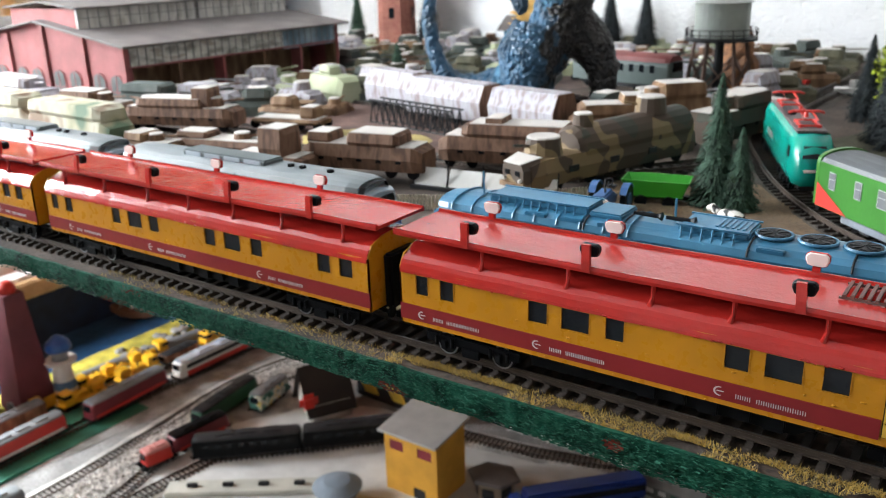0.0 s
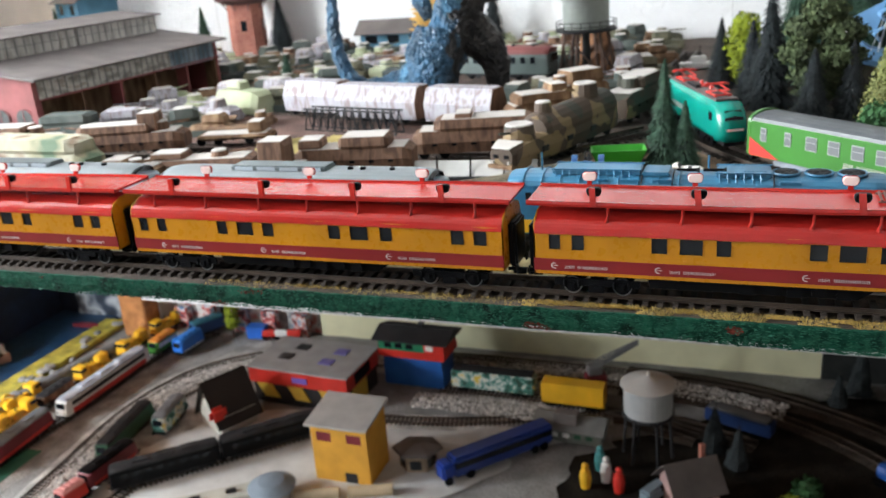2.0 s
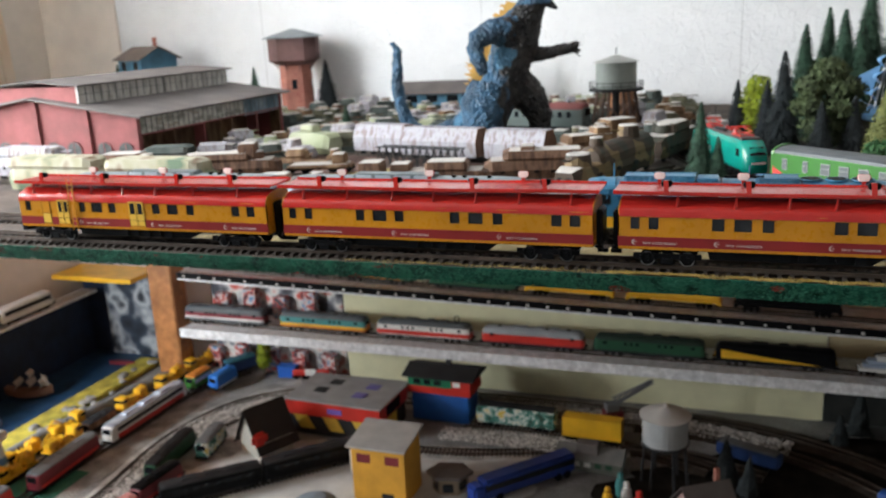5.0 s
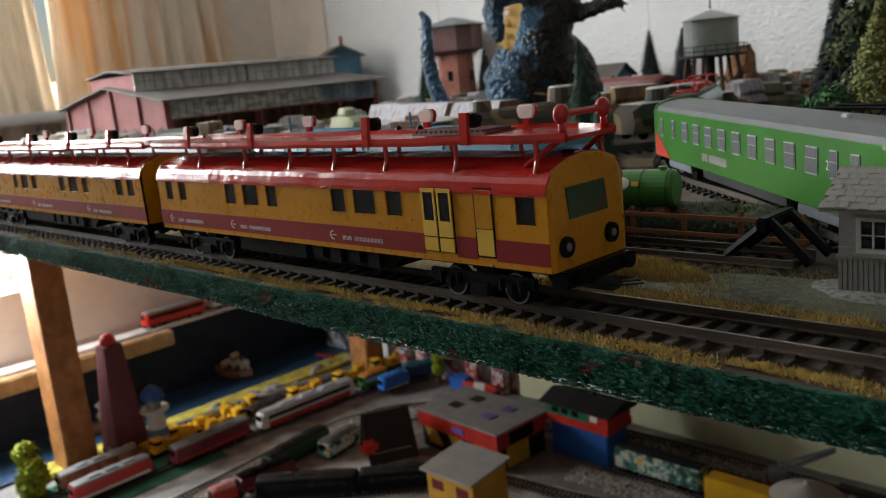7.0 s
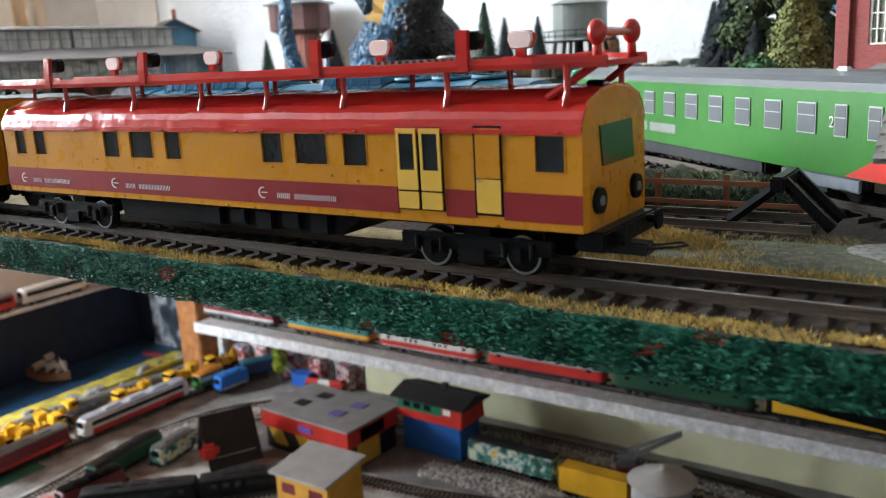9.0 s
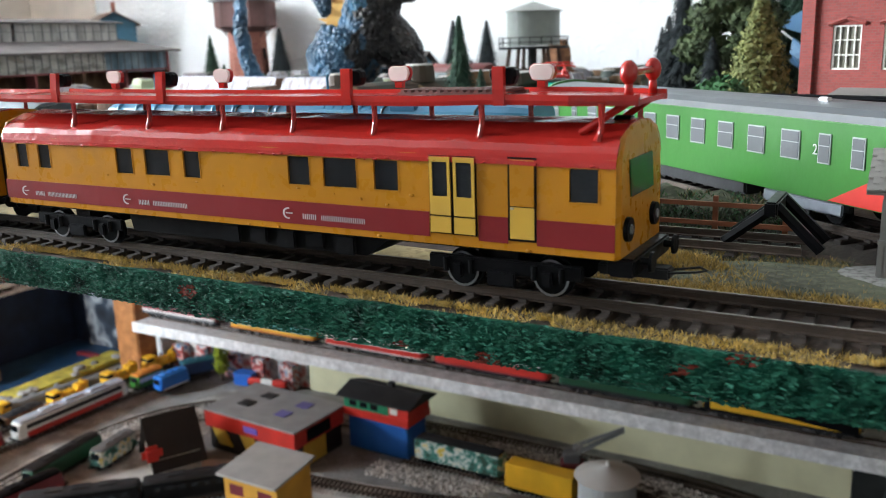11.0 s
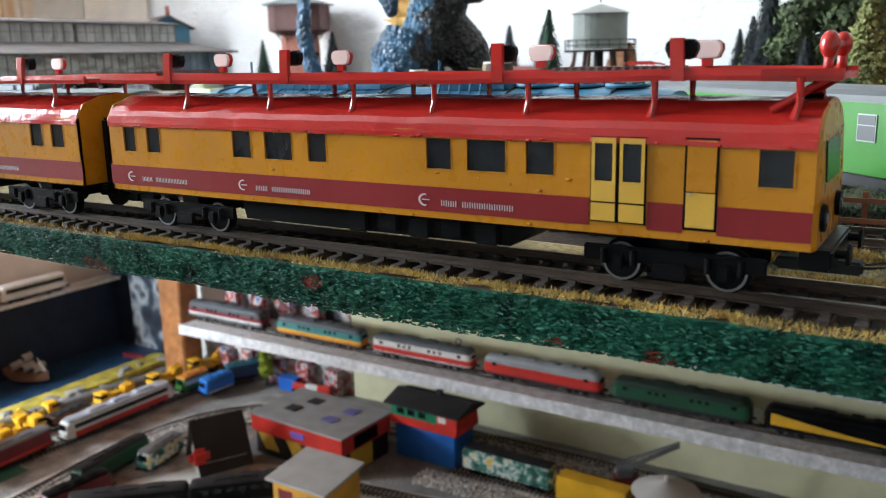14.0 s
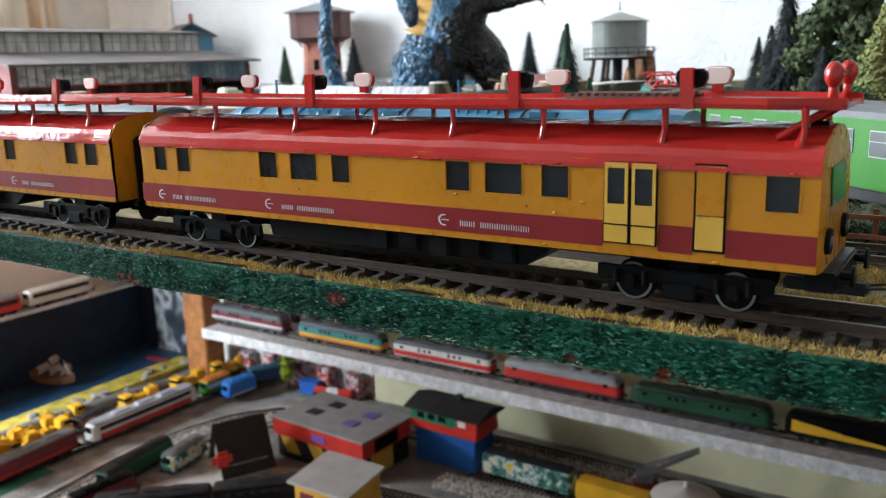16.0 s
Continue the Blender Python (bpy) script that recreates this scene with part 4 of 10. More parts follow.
def engine(name, m, long, label, category, body, roof, bands=(), windows=(), height=0.047, half=0.0165, nose=0.012, front=None, group="", z0=0.009, pans=None, fans=0, hatch=True, slope=0.12, roof_z=0.86, under=SOOT, bog=0.028, taper=0.82, square=False):
    """A model locomotive, railcar or coach, centred on its thing; z is 0 on the rail head."""
    ob = thing(name, m, label, category, group)
    part("body", box(B(), -long / 2, long / 2, -half, half, z0, height * roof_z + 0.0008, 0.0003) if square else loft(B(), hull(long, half, z0, height * roof_z + 0.002, nose, 0.96, slope=slope)), body, ob)
    rp = arch(half * 0.985, height * roof_z, height, 8)
    rl = long - 2 * nose * 0.5
    rr = []
    for f, k in ((-1, taper), (-0.93, max(taper, 0.97)), (-0.8, 1), (0.8, 1), (0.93, max(taper, 0.97)), (1, taper)):
        rr.append([(f * rl / 2, y * k, height * roof_z + (z - height * roof_z) * k) for y, z in rp])
    top = part("roof", loft(B(), rr), roof, ob, smooth=False)
    for z_a, z_b, mt in bands:
        bm = B()
        for s in (-1, 1):
            a, b = sorted((s * half, s * (half + 0.00035)))
            box(bm, -long / 2 + nose * 1.1, long / 2 - nose * 1.1, a, b, z_a, z_b)
        part("band", bm, mt, ob)
    for x_a, x_b, z_a, z_b in windows:
        for s in (-1, 1):
            a, b = sorted((s * (half + 0.0001), s * (half + 0.0005)))
            w = part("window", box(B(), x_a - long / 2, x_b - long / 2, a, b, z_a, z_b), PANE, ob)
    for s in (-1, 1):
        xe = s * long / 2
        zc = height * 0.66
        ws = B()
        xs = xe - s * (slope * (zc - z0) - 0.0012)
        loft(ws, [[(xs + s * d - s * slope * (z - zc), y, z) for y, z in ((-half * 0.62, zc - 0.005), (half * 0.62, zc - 0.005), (half * 0.56, zc + 0.006), (-half * 0.56, zc + 0.006))] for d in (0.0, 0.0009)])
        part("windscreen", ws, PANE, ob)
        if front:
            fb = B()
            a, b = sorted((xe - s * 0.004, xe + s * 0.0006))
            box(fb, a, b, -half * 0.8, half * 0.8, z0 + 0.001, height * 0.42, 0.0005)
            part("front_panel", fb, front, ob)
        bb = B()
        a, b = sorted((xe - s * 0.003, xe + s * 0.0012))
        box(bb, a, b, -half * 0.9, half * 0.9, z0 - 0.0035, z0 + 0.0005)
        for q in (-1, 1):
            cyl(bb, (xe, q * 0.010, z0), (xe + s * 0.005, q * 0.010, z0), 0.0009, None, 8)
            cyl(bb, (xe + s * 0.0045, q * 0.010, z0), (xe + s * 0.0055, q * 0.010, z0), 0.0027, None, 12)
            cyl(bb, (xe - s * 0.001, q * half * 0.62, z0 + 0.006), (xe + s * 0.0008, q * half * 0.62, z0 + 0.006), 0.0014, None, 10)
        part("buffer_beam", bb, BLACK, ob)
    ub = B()
    box(ub, -long * 0.2, long * 0.2, -half * 0.85, half * 0.85, 0.0032, z0 + 0.001, 0.001)
    part("tank", ub, under, ob)
    for s in (-1, 1):
        bogie(ob, s * (long / 2 - max(0.036, long * 0.17)), bog, 0.0125, 0.0052, under)
    if hatch:
        for k in range(3):
            x = -long * 0.28 + k * long * 0.22
            part("roof_hatch", box(B(), x, x + long * 0.15, -half * 0.5, half * 0.5, height - 0.0012, height + 0.0018, 0.0006), roof, top)
    for k in range(fans):
        fb = B()
        x = long * (0.24 + 0.076 * k)
        cyl(fb, (x, 0, height - 0.001), (x, 0, height + 0.0014), 0.0072, 0.0068, 20)
        fan = part("roof_fan", fb, BLACK, top, "round black cooling fan")
        for j in range(8):
            a = j * math.pi / 4
            part("fan_blade", loft(B(), [[(x + r * math.cos(a + d), r * math.sin(a + d), height + 0.0018) for d in (-0.18, 0.18)] + [(x + r * math.cos(a + d), r * math.sin(a + d), height + 0.0014) for d in (0.18, -0.18)] for r in (0.001, 0.0062)]), SOOT, top)
    if pans:
        for x in (-long * 0.3, long * 0.3):
            pb = B()
            for y in (-0.006, 0.006):
                tube(pb, [(x - 0.011, y, height + 0.001), (x + 0.010, y * 0.9, height + 0.006), (x - 0.008, y * 0.8, height + 0.009)], 0.0006, 6)
                tube(pb, [(x - 0.012, y, height + 0.001), (x + 0.012, y, height + 0.001)], 0.0008, 6)
            for q in (-0.0095, -0.0065):
                tube(pb, [(x + q, -0.012, height + 0.0092), (x + q, 0.012, height + 0.0092)], 0.0007, 6)
            for q in (-0.009, 0.0, 0.009):
                cyl(pb, (x + q, -0.008, height - 0.001), (x + q, -0.008, height + 0.003), 0.0016, 0.0012, 8)
            part("pantograph", pb, pans, top, "folded red pantograph")
    return ob


def at(x, y, z=0.0, turn=0.0):
    return pose(x, y, z, 0, 0, turn)


BLUEL = paint("light_blue_paint", (0.030, 0.145, 0.26), 0.36, 0.2)
BLUEROOF = paint("blue_roof", (0.038, 0.165, 0.28), 0.36, 0.2)
GREYL = paint("silver_grey_paint", (0.36, 0.41, 0.46), 0.38)
GREYR = paint("dark_grey_roof", (0.20, 0.225, 0.235), 0.5)
NAVY = paint("navy_paint", (0.02, 0.05, 0.16), 0.4)
YEL = paint("signal_yellow", (0.75, 0.42, 0.02), 0.45)
TEAL = paint("teal_paint", (0.003, 0.25, 0.19), 0.25)
GREEN = paint("bright_green_paint", (0.042, 0.175, 0.026), 0.3)
REDP = paint("bright_red_paint", (0.55, 0.03, 0.02), 0.4)
SILVROOF = paint("grey_coach_roof", (0.075, 0.082, 0.088), 0.42)
WHITEP = paint("off_white_paint", (0.72, 0.71, 0.68), 0.4)

b1 = engine("locomotive", at(0.084, 0.098), 0.244, "light blue diesel locomotive with yellow lower ends", "locomotive", BLUEL, BLUEROOF, [(0.010, 0.019, YEL)], [(0.020, 0.027, 0.030, 0.038), (0.217, 0.224, 0.030, 0.038)], 0.0490, 0.0170, 0.014, YEL, fans=3, hatch=False)
rib = B()
for k in range(16):
    x = -0.098 + 0.0075 * k
    box(rib, x, x + 0.0012, -0.0176, -0.0171, 0.034, 0.0425)
    box(rib, x, x + 0.0012, 0.0171, 0.0176, 0.034, 0.0425)
part("ribbed_grille", rib, BLUEL, b1)
for k in range(9):
    x = -0.104 + 0.0125 * k
    part("roof_rib", tube(B(), [(x, y, z + 0.0003) for y, z in arch(0.0168, 0.0424, 0.0490, 8)[1:-1]], 0.0006, 5), BLUEROOF, b1)
for x in (-0.060, -0.040, -0.020, 0.055):
    part("roof_panel", box(B(), x, x + 0.012, -0.0158, -0.0125, 0.0452, 0.0476, 0.0004), BLUEL, b1)
for a, b, w, h in ((-0.085, -0.028, 0.009, 0.0520), (-0.027, -0.010, 0.010, 0.0508), (0.018, 0.050, 0.0105, 0.0512)):
    hood = part("engine_hood", box(B(), a, b, -w, w, 0.0478, h, 0.0008), BLUEROOF, b1)
for k in range(6):
    part("rib", box(B(), 0.034 + 0.0024 * k, 0.0352 + 0.0024 * k, -0.006, 0.008, 0.0512, 0.0517), BLUEROOF, hood)
for a, b, w, h in ((-0.085, -0.028, 0.009, 0.0520), (0.018, 0.050, 0.0105, 0.0512)):
    n = int((b - a) / 0.0048)
    for k in range(n):
        x = a + 0.002 + 0.0048 * k
        for s in (-1, 1):
            part("rib", tube(B(), [(x, s * (w + 0.0002), h - 0.0006), (x + 0.0004, s * (w + 0.0024), 0.0474), (x + 0.0006, s * 0.0146, 0.0455)], 0.00045, 5), BLUEROOF, b1)
    part("hood_lip", box(B(), a - 0.0006, b + 0.0006, -w - 0.0004, -w + 0.0008, h - 0.0002, h + 0.0005), BLUEROOF, b1)
    part("hood_lip", box(B(), a - 0.0006, b + 0.0006, w - 0.0008, w + 0.0004, h - 0.0002, h + 0.0005), BLUEROOF, b1)
for k in range(3):
    x = 0.244 * (0.24 + 0.076 * k)
    part("fan_ring", tube(B(), [(x + 0.0078 * math.cos(a * math.pi / 12), 0.0078 * math.sin(a * math.pi / 12), 0.0497) for a in range(25)], 0.0008, 6), BLUEROOF, b1)
for x in (-0.027, -0.008, 0.0515, 0.094):
    part("roof_joint", tube(B(), [(x, y, z + 0.0002) for y, z in arch(0.0169, 0.0424, 0.0490, 8)[1:-1]], 0.0005, 5), SOOT, b1)
for x, l in ((-0.012, 0.020), (0.064, 0.040)):
    edge = [(x + l * (0.5 + 0.5 * math.cos(a)) * (1 + 0.12 * noise.noise((a, x * 50, 1))), 0.0325 + 0.0062 * math.sin(a) * (1 + 0.3 * noise.noise((a * 2, x * 90, 3)))) for a in [math.pi * k / 9 for k in range(18)]]
    part("torn_sticker", loft(B(), [[(u, y, v) for u, v in edge] for y in (-0.01785, -0.0172)]), WHITEP, b1, "torn pale paper sticker")
for x in (-0.006, 0.010):
    part("horn", tube(B(), [(x, -0.004, 0.0515), (x + 0.012, -0.004, 0.0515), (x + 0.014, -0.004, 0.0515)], [0.0009, 0.0012, 0.0022], 8), BLACK, b1, "black roof horn")
for x, h in ((-0.094, 0.061), (0.013, 0.060)):
    part("aerial", tube(B(), [(x, 0.0, 0.048), (x, 0.0, h)], 0.0006, 6), BLUEROOF, b1)


GREYH = paint("slate_grey_hood", (0.12, 0.145, 0.15), 0.45)


def grey_loco(x0, x1, label):
    long = x1 - x0
    g = engine("locomotive", at((x0 + x1) / 2, 0.097), long, label, "locomotive", GREYL, GREYR, [(0.010, 0.017, NAVY)], [(long - 0.030, long - 0.023, 0.028, 0.036), (0.023, 0.030, 0.028, 0.036)], 0.0485, 0.0170, 0.020, NAVY, "grey diesel locomotives", hatch=False)
    bx = B()
    box(bx, -0.05, 0.03, -0.0085, 0.0085, 0.0465, 0.0512, 0.0012)
    hood = part("engine_hood", bx, GREYH, g)
    for k in range(4):
        part("louvre", box(B(), -0.046 + 0.019 * k, -0.031 + 0.019 * k, -0.0092, -0.0086, 0.0478, 0.0505), GREYL, hood)
    for s in (-1, 1):
        part("dark_bonnet", loft(B(), [[(s * (long / 2 - d), y, z) for y, z in ((-w, 0.0405), (-w * 0.8, 0.0445), (0, 0.0462), (w * 0.8, 0.0445), (w, 0.0405))] for d, w in ((0.0065, 0.0120), (0.0135, 0.0150))], False, 0, False), SOOT, g, "dark cab brow")
    for x in (0.045, 0.055, 0.078):
        part("vent", box(B(), x, x + 0.0035, -0.004, -0.0005, 0.0478, 0.0502, 0.0004), BLACK, g)
    for x in (-0.075, 0.01, 0.062):
        part("joint_line", box(B(), x, x + 0.0007, -0.0172, -0.0169, 0.018, 0.043), SOOT, g)
    return g


grey_loco(-0.318, -0.078, "silver grey diesel locomotive with dark ends")
grey_loco(-0.575, -0.328, "silver grey diesel locomotive behind another one")

# teal electric engine and green coach on the curve
teal = thing("locomotive", at(0.072, 0.430, 0.002, -68), "teal electric locomotive with rounded cabs and red roof gear", "locomotive")
rings = []
for f in range(25):
    u = -1 + f / 12
    d = max(0.0, (1 - abs(u)) * 0.0925)
    e = min(1.0, d / 0.024)
    w = 0.0152 * (0.60 + 0.40 * math.sqrt(1 - (1 - e) ** 2))
    q = 0.040 - 0.008 * (1 - e) ** 1.6
    rings.append([(u * 0.0925 - math.copysign(0.007 * (1 - e) * max(0.0, z - 0.016) / 0.022, u), y, z) for y, z in ((-w * 0.96, 0.0075), (-w, 0.014), (-w, 0.028), (-w * 0.93, q * 0.88), (-w * 0.80, q), (0, q + 0.0012), (w * 0.80, q), (w * 0.93, q * 0.88), (w, 0.028), (w, 0.014), (w * 0.96, 0.0075))])
part("body", loft(B(), rings), TEAL, teal, smooth=True)
troof = part("roof", box(B(), -0.070, 0.070, -0.0108, 0.0108, 0.0405, 0.0425, 0.0008), material("brown_grey_roof", (0.11, 0.085, 0.080), 0.6, 0, 0.3, 200), teal, "brown-grey flat roof")
for x in (-0.046, 0.046):
    pb = B()
    for y in (-0.0065, 0.0065):
        tube(pb, [(x - 0.013, y, 0.0440), (x + 0.013, y, 0.0440)], 0.0009, 6)
        tube(pb, [(x - 0.011, y, 0.0440), (x + 0.012, y * 0.8, 0.0480), (x - 0.009, y * 0.6, 0.0505)], 0.0007, 6)
        for q in (-0.011, 0.0, 0.011):
            cyl(pb, (x + q, y, 0.0420), (x + q, y, 0.0445), 0.0018, 0.0012, 8)
    for q in (-0.0105, -0.0075):
        tube(pb, [(x + q, -0.0125, 0.0500), (x + q, -0.009, 0.0512), (x + q, 0.009, 0.0512), (x + q, 0.0125, 0.0500)], 0.0008, 6)
    for q in (-0.012, 0.012):
        tube(pb, [(x + q, -0.008, 0.0440), (x + q, 0.008, 0.0440)], 0.0008, 6)
    part("pantograph", pb, REDP, troof, "folded red pantograph")
for x in (-0.012, 0.002, 0.014):
    part("insulator", cyl(B(), (x, 0.004, 0.0424), (x, 0.004, 0.0470), 0.0020, 0.0012, 10), REDP, troof)
part("roof_box", box(B(), -0.022, 0.006, -0.008, -0.002, 0.0424, 0.0455, 0.0006), SOOT, troof)
for s in (-1, 1):
    part("windscreen", loft(B(), [[(s * (0.0925 - d), y, z) for y, z, d in ((-0.0085, 0.0265, 0.0046), (0.0085, 0.0265, 0.0046), (0.0075, 0.0345, 0.0096), (-0.0075, 0.0345, 0.0096))], [(s * (0.0925 - d + 0.002), y, z) for y, z, d in ((-0.0085, 0.0265, 0.0046), (0.0085, 0.0265, 0.0046), (0.0075, 0.0345, 0.0096), (-0.0075, 0.0345, 0.0096))]]), PANE, teal)
    part("skirt", box(B(), min(s * 0.070, s * 0.091), max(s * 0.070, s * 0.091), -0.0095, 0.0095, 0.0035, 0.0085, 0.001), SOOT, teal)
    part("light_strip", box(B(), min(s * 0.0915, s * 0.0932), max(s * 0.0915, s * 0.0932), -0.0075, 0.0075, 0.0175, 0.0190), LENS, teal)
    for q in (-1, 1):
        part("cab_window", box(B(), min(s * 0.066, s * 0.074), max(s * 0.066, s * 0.074), min(q * 0.0150, q * 0.0155), max(q * 0.0150, q * 0.0155), 0.0245, 0.0320), PANE, teal)
    bogie(teal, s * 0.052, 0.030, 0.0125, 0.0055)
letters(teal, -0.045, 0.0215, 0.036, 0.0058, -0.0153)
coach = engine("passenger_coach", at(0.2335, 0.2115, 0.002, -43), 0.281, "bright green passenger coach with grey roof and red end", "coach", GREEN, SILVROOF, [], [], 0.0440, 0.0178, 0.004, None, hatch=False, slope=0.0, roof_z=0.845, bog=0.027, taper=0.995, square=True)
for k in range(13):
    x = -0.128 + 0.0205 * k + (0.004 if 0 < k < 12 else 0)
    wd = 0.0105 if 1 < k < 11 else 0.0062
    for s in (-1, 1):
        y0, y1 = sorted((s * 0.0179, s * 0.0183))
        f = part("window", box(B(), x, x + wd, y0, y1, 0.0225, 0.0335), WFRAME, coach)
        y0, y1 = sorted((s * 0.0183, s * 0.0185))
        part("pane", box(B(), x + 0.0005, x + wd - 0.0005, y0, y1, 0.0230, 0.0288), PANEDIM, f)
        part("pane", box(B(), x + 0.0005, x + wd - 0.0005, y0, y1, 0.0292, 0.0330), PANEDIM, f)
for s in (-1, 1):
    y0, y1 = sorted((s * 0.0179, s * 0.0182))
    for x in (-0.1395, 0.108):
        part("red_wedge", loft(B(), [[(x, y, 0.0095), (x + 0.031, y, 0.0095), (x + (0.0 if x < 0 else 0.031), y, 0.0245)] for y in (y0, y1)]), REDP, coach, "red painted corner")
letters(coach, -0.048, 0.0165, 0.038, 0.0048, -0.0179)
num = bpy.data.curves.new("numeral", "FONT")
num.body, num.size, num.extrude = "2", 0.0055, 0.0001
num.materials.append(WHITEP)
nob = new("numeral", num)
nob.parent = coach
nob.matrix_basis = Matrix.Translation((0.0985, -0.0182, 0.0255)) @ Matrix.Rotation(radians(90), 4, "X")
bogf = material("grey_blue_bogie", (0.20, 0.22, 0.25), 0.45, 0.3, 0.25)
for s in (-1, 1):
    for q in (-1, 1):
        part("bogie_frame", box(B(), q * 0.0925 - 0.022, q * 0.0925 + 0.022, min(s * 0.0160, s * 0.0172), max(s * 0.0160, s * 0.0172), 0.0040, 0.0088, 0.0006), bogf, coach)
for xe in (-0.1405, 0.1405):
    hood = [(y, z) for y, z in arch(0.0180, 0.0100, 0.0452, 12, 0.0268)]
    inner = [(y * 0.84, 0.0100 + (z - 0.0100) * 0.92) for y, z in hood]
    rim = B()
    for p, q in (((xe - 0.0016, hood), (xe + 0.0016, hood)), ((xe + 0.0016, hood), (xe + 0.0016, inner)), ((xe + 0.0016, inner), (xe - 0.0012, inner))):
        loft(rim, [yz(*p), yz(*q)], False, 0, False)
    part("end_hood", rim, GREEN, coach, "bright green arched end rim")
    part("end_wall", loft(B(), [yz(xe - 0.0006, inner), yz(xe + 0.0002, inner)]), BLACK, coach, "dark open end doorway")
part("vent", box(B(), 0.085, 0.0905, -0.006, -0.003, 0.0435, 0.0452, 0.0006), SILVER, coach)

# ---- armoured paper models ----
BROWN = camo("brown_camouflage_card", [(0.072, 0.034, 0.019), (0.125, 0.062, 0.035), (0.18, 0.098, 0.058), (0.14, 0.074, 0.045)], 62, (2.6, 2.6, 0.5))
PALE = camo("pale_camouflage_card", [(0.24, 0.195, 0.19), (0.34, 0.325, 0.36), (0.39, 0.38, 0.41), (0.27, 0.225, 0.22)], 52, (2.6, 2.6, 0.5))
CREAMG = camo("cream_green_camouflage", [(0.10, 0.15, 0.09), (0.32, 0.30, 0.19), (0.40, 0.37, 0.28), (0.19, 0.12, 0.07)], 26, (1, 1, 0.8))
THREE = camo("three_colour_camouflage", [(0.040, 0.040, 0.028), (0.062, 0.040, 0.026), (0.20, 0.135, 0.065), (0.075, 0.050, 0.034), (0.045, 0.044, 0.030)], 17, (1, 1, 1), 0.75, True)
PALEG = camo("pale_green_card", [(0.30, 0.33, 0.20), (0.40, 0.43, 0.28), (0.45, 0.47, 0.33)], 18)
DKGREEN = camo("dark_green_card", [(0.04, 0.05, 0.045), (0.06, 0.075, 0.065), (0.09, 0.10, 0.09)], 30)
CARDTOP = material("bare_card_top", (0.50, 0.465, 0.43), 0.85, 0, 0.1, 200)
OCHRE = camo("ochre_card", [(0.10, 0.05, 0.022), (0.17, 0.095, 0.048), (0.26, 0.16, 0.085)], 40, (2, 2, 0.6))


def faceted(bm, long, wide, z0, z1, tuck=0.72, ends=0.12, kink=0.55, x=0.0, mi=0):
    """Six-sided armour: sloped skirts, belt line, sloped upper works."""
    zk = z0 + (z1 - z0) * kink
    p = [(-wide / 2 * tuck, z0), (wide / 2 * tuck, z0), (wide / 2, zk), (wide / 2 * tuck, z1), (-wide / 2 * tuck, z1), (-wide / 2, zk)]
    return loft(bm, [yz(x - long / 2 + long * ends * k, p) if not k else yz(x - long / 2 + long * ends, p) for k in (1,)] + [yz(x + long / 2 - long * ends, p)] if ends == 0 else
                [[(x - long / 2, y * 0.82, z0 + (z - z0) * 0.80) for y, z in p], yz(x - long / 2 + long * ends, p), yz(x + long / 2 - long * ends, p), [(x + long / 2, y * 0.82, z0 + (z - z0) * 0.80) for y, z in p]], True, mi)


def turret(parent, x, y, z, r, h, mat, gun=0.02, way=0.0, name="turret"):
    bm = B()
    cyl(bm, (x, y, z), (x, y, z + h), r, r * 0.88, 14)
    t = part(name, bm, mat, parent)
    part("turret_top", cyl(B(), (x, y, z + h), (x, y, z + h + 0.0012), r * 0.86, r * 0.8, 14), CARDTOP, t)
    if gun:
        part("gun_barrel", tube(B(), [(x + r * 0.7 * math.cos(way), y + r * 0.7 * math.sin(way), z + h * 0.55), (x + (r + gun) * math.cos(way), y + (r + gun) * math.sin(way), z + h * 0.75)], [0.0013, 0.0009], 8), mat, t)
    return t


def armoured_wagon(m, long, label, mat, height=0.038, wide=0.034, turrets=((0.0, 0.0),), steps=((-0.25, 0.5, 1.0),), group="armoured paper wagons", topmat=None):
    ob = thing("armoured_wagon", m, label, "model wagon", group)
    part("hull", faceted(B(), long, wide, 0.006, height * 0.72, 0.86, 0.08, 0.5), mat, ob)
    for x, l, h in steps:
        s = part("superstructure", faceted(B(), long * l, wide * (0.97 if l > 0.3 else 0.80), height * 0.7, height * h, 0.88, 0.07, 0.3, x * long), mat, ob)
        part("roof_sheet", box(B(), x * long - long * l * 0.42, x * long + long * l * 0.42, -wide * (0.40 if l > 0.3 else 0.33), wide * (0.40 if l > 0.3 else 0.33), height * h * (1 if l > 0.3 else 0.998), height * h + 0.0006), topmat or CARDTOP, s)
    part("deck", box(B(), -long * 0.44, long * 0.44, -wide * 0.40, wide * 0.40, height * 0.72, height * 0.72 + 0.0007), topmat or CARDTOP, ob)
    for x, w in turrets:
        turret(ob, x * long, 0, height * 0.74, wide * 0.27, height * 0.24, mat, 0.022, w)
    for k in range(5):
        for s in (-1, 1):
            part("vision_slit", box(B(), long * (-0.34 + 0.16 * k), long * (-0.34 + 0.16 * k) + 0.005, min(s * wide * 0.492, s * wide * 0.507), max(s * wide * 0.492, s * wide * 0.507), height * 0.36, height * 0.43), BLACK, ob)
    for s in (-1, 1):
        for t in (-1, 1):
            for k in (-1, 1):
                part("wheel", cyl(B(), (s * long * 0.33 + t * 0.010, k * 0.010, 0.005), (s * long * 0.33 + t * 0.010, k * 0.013, 0.005), 0.005, None, 12), BLACK, ob)
    return ob


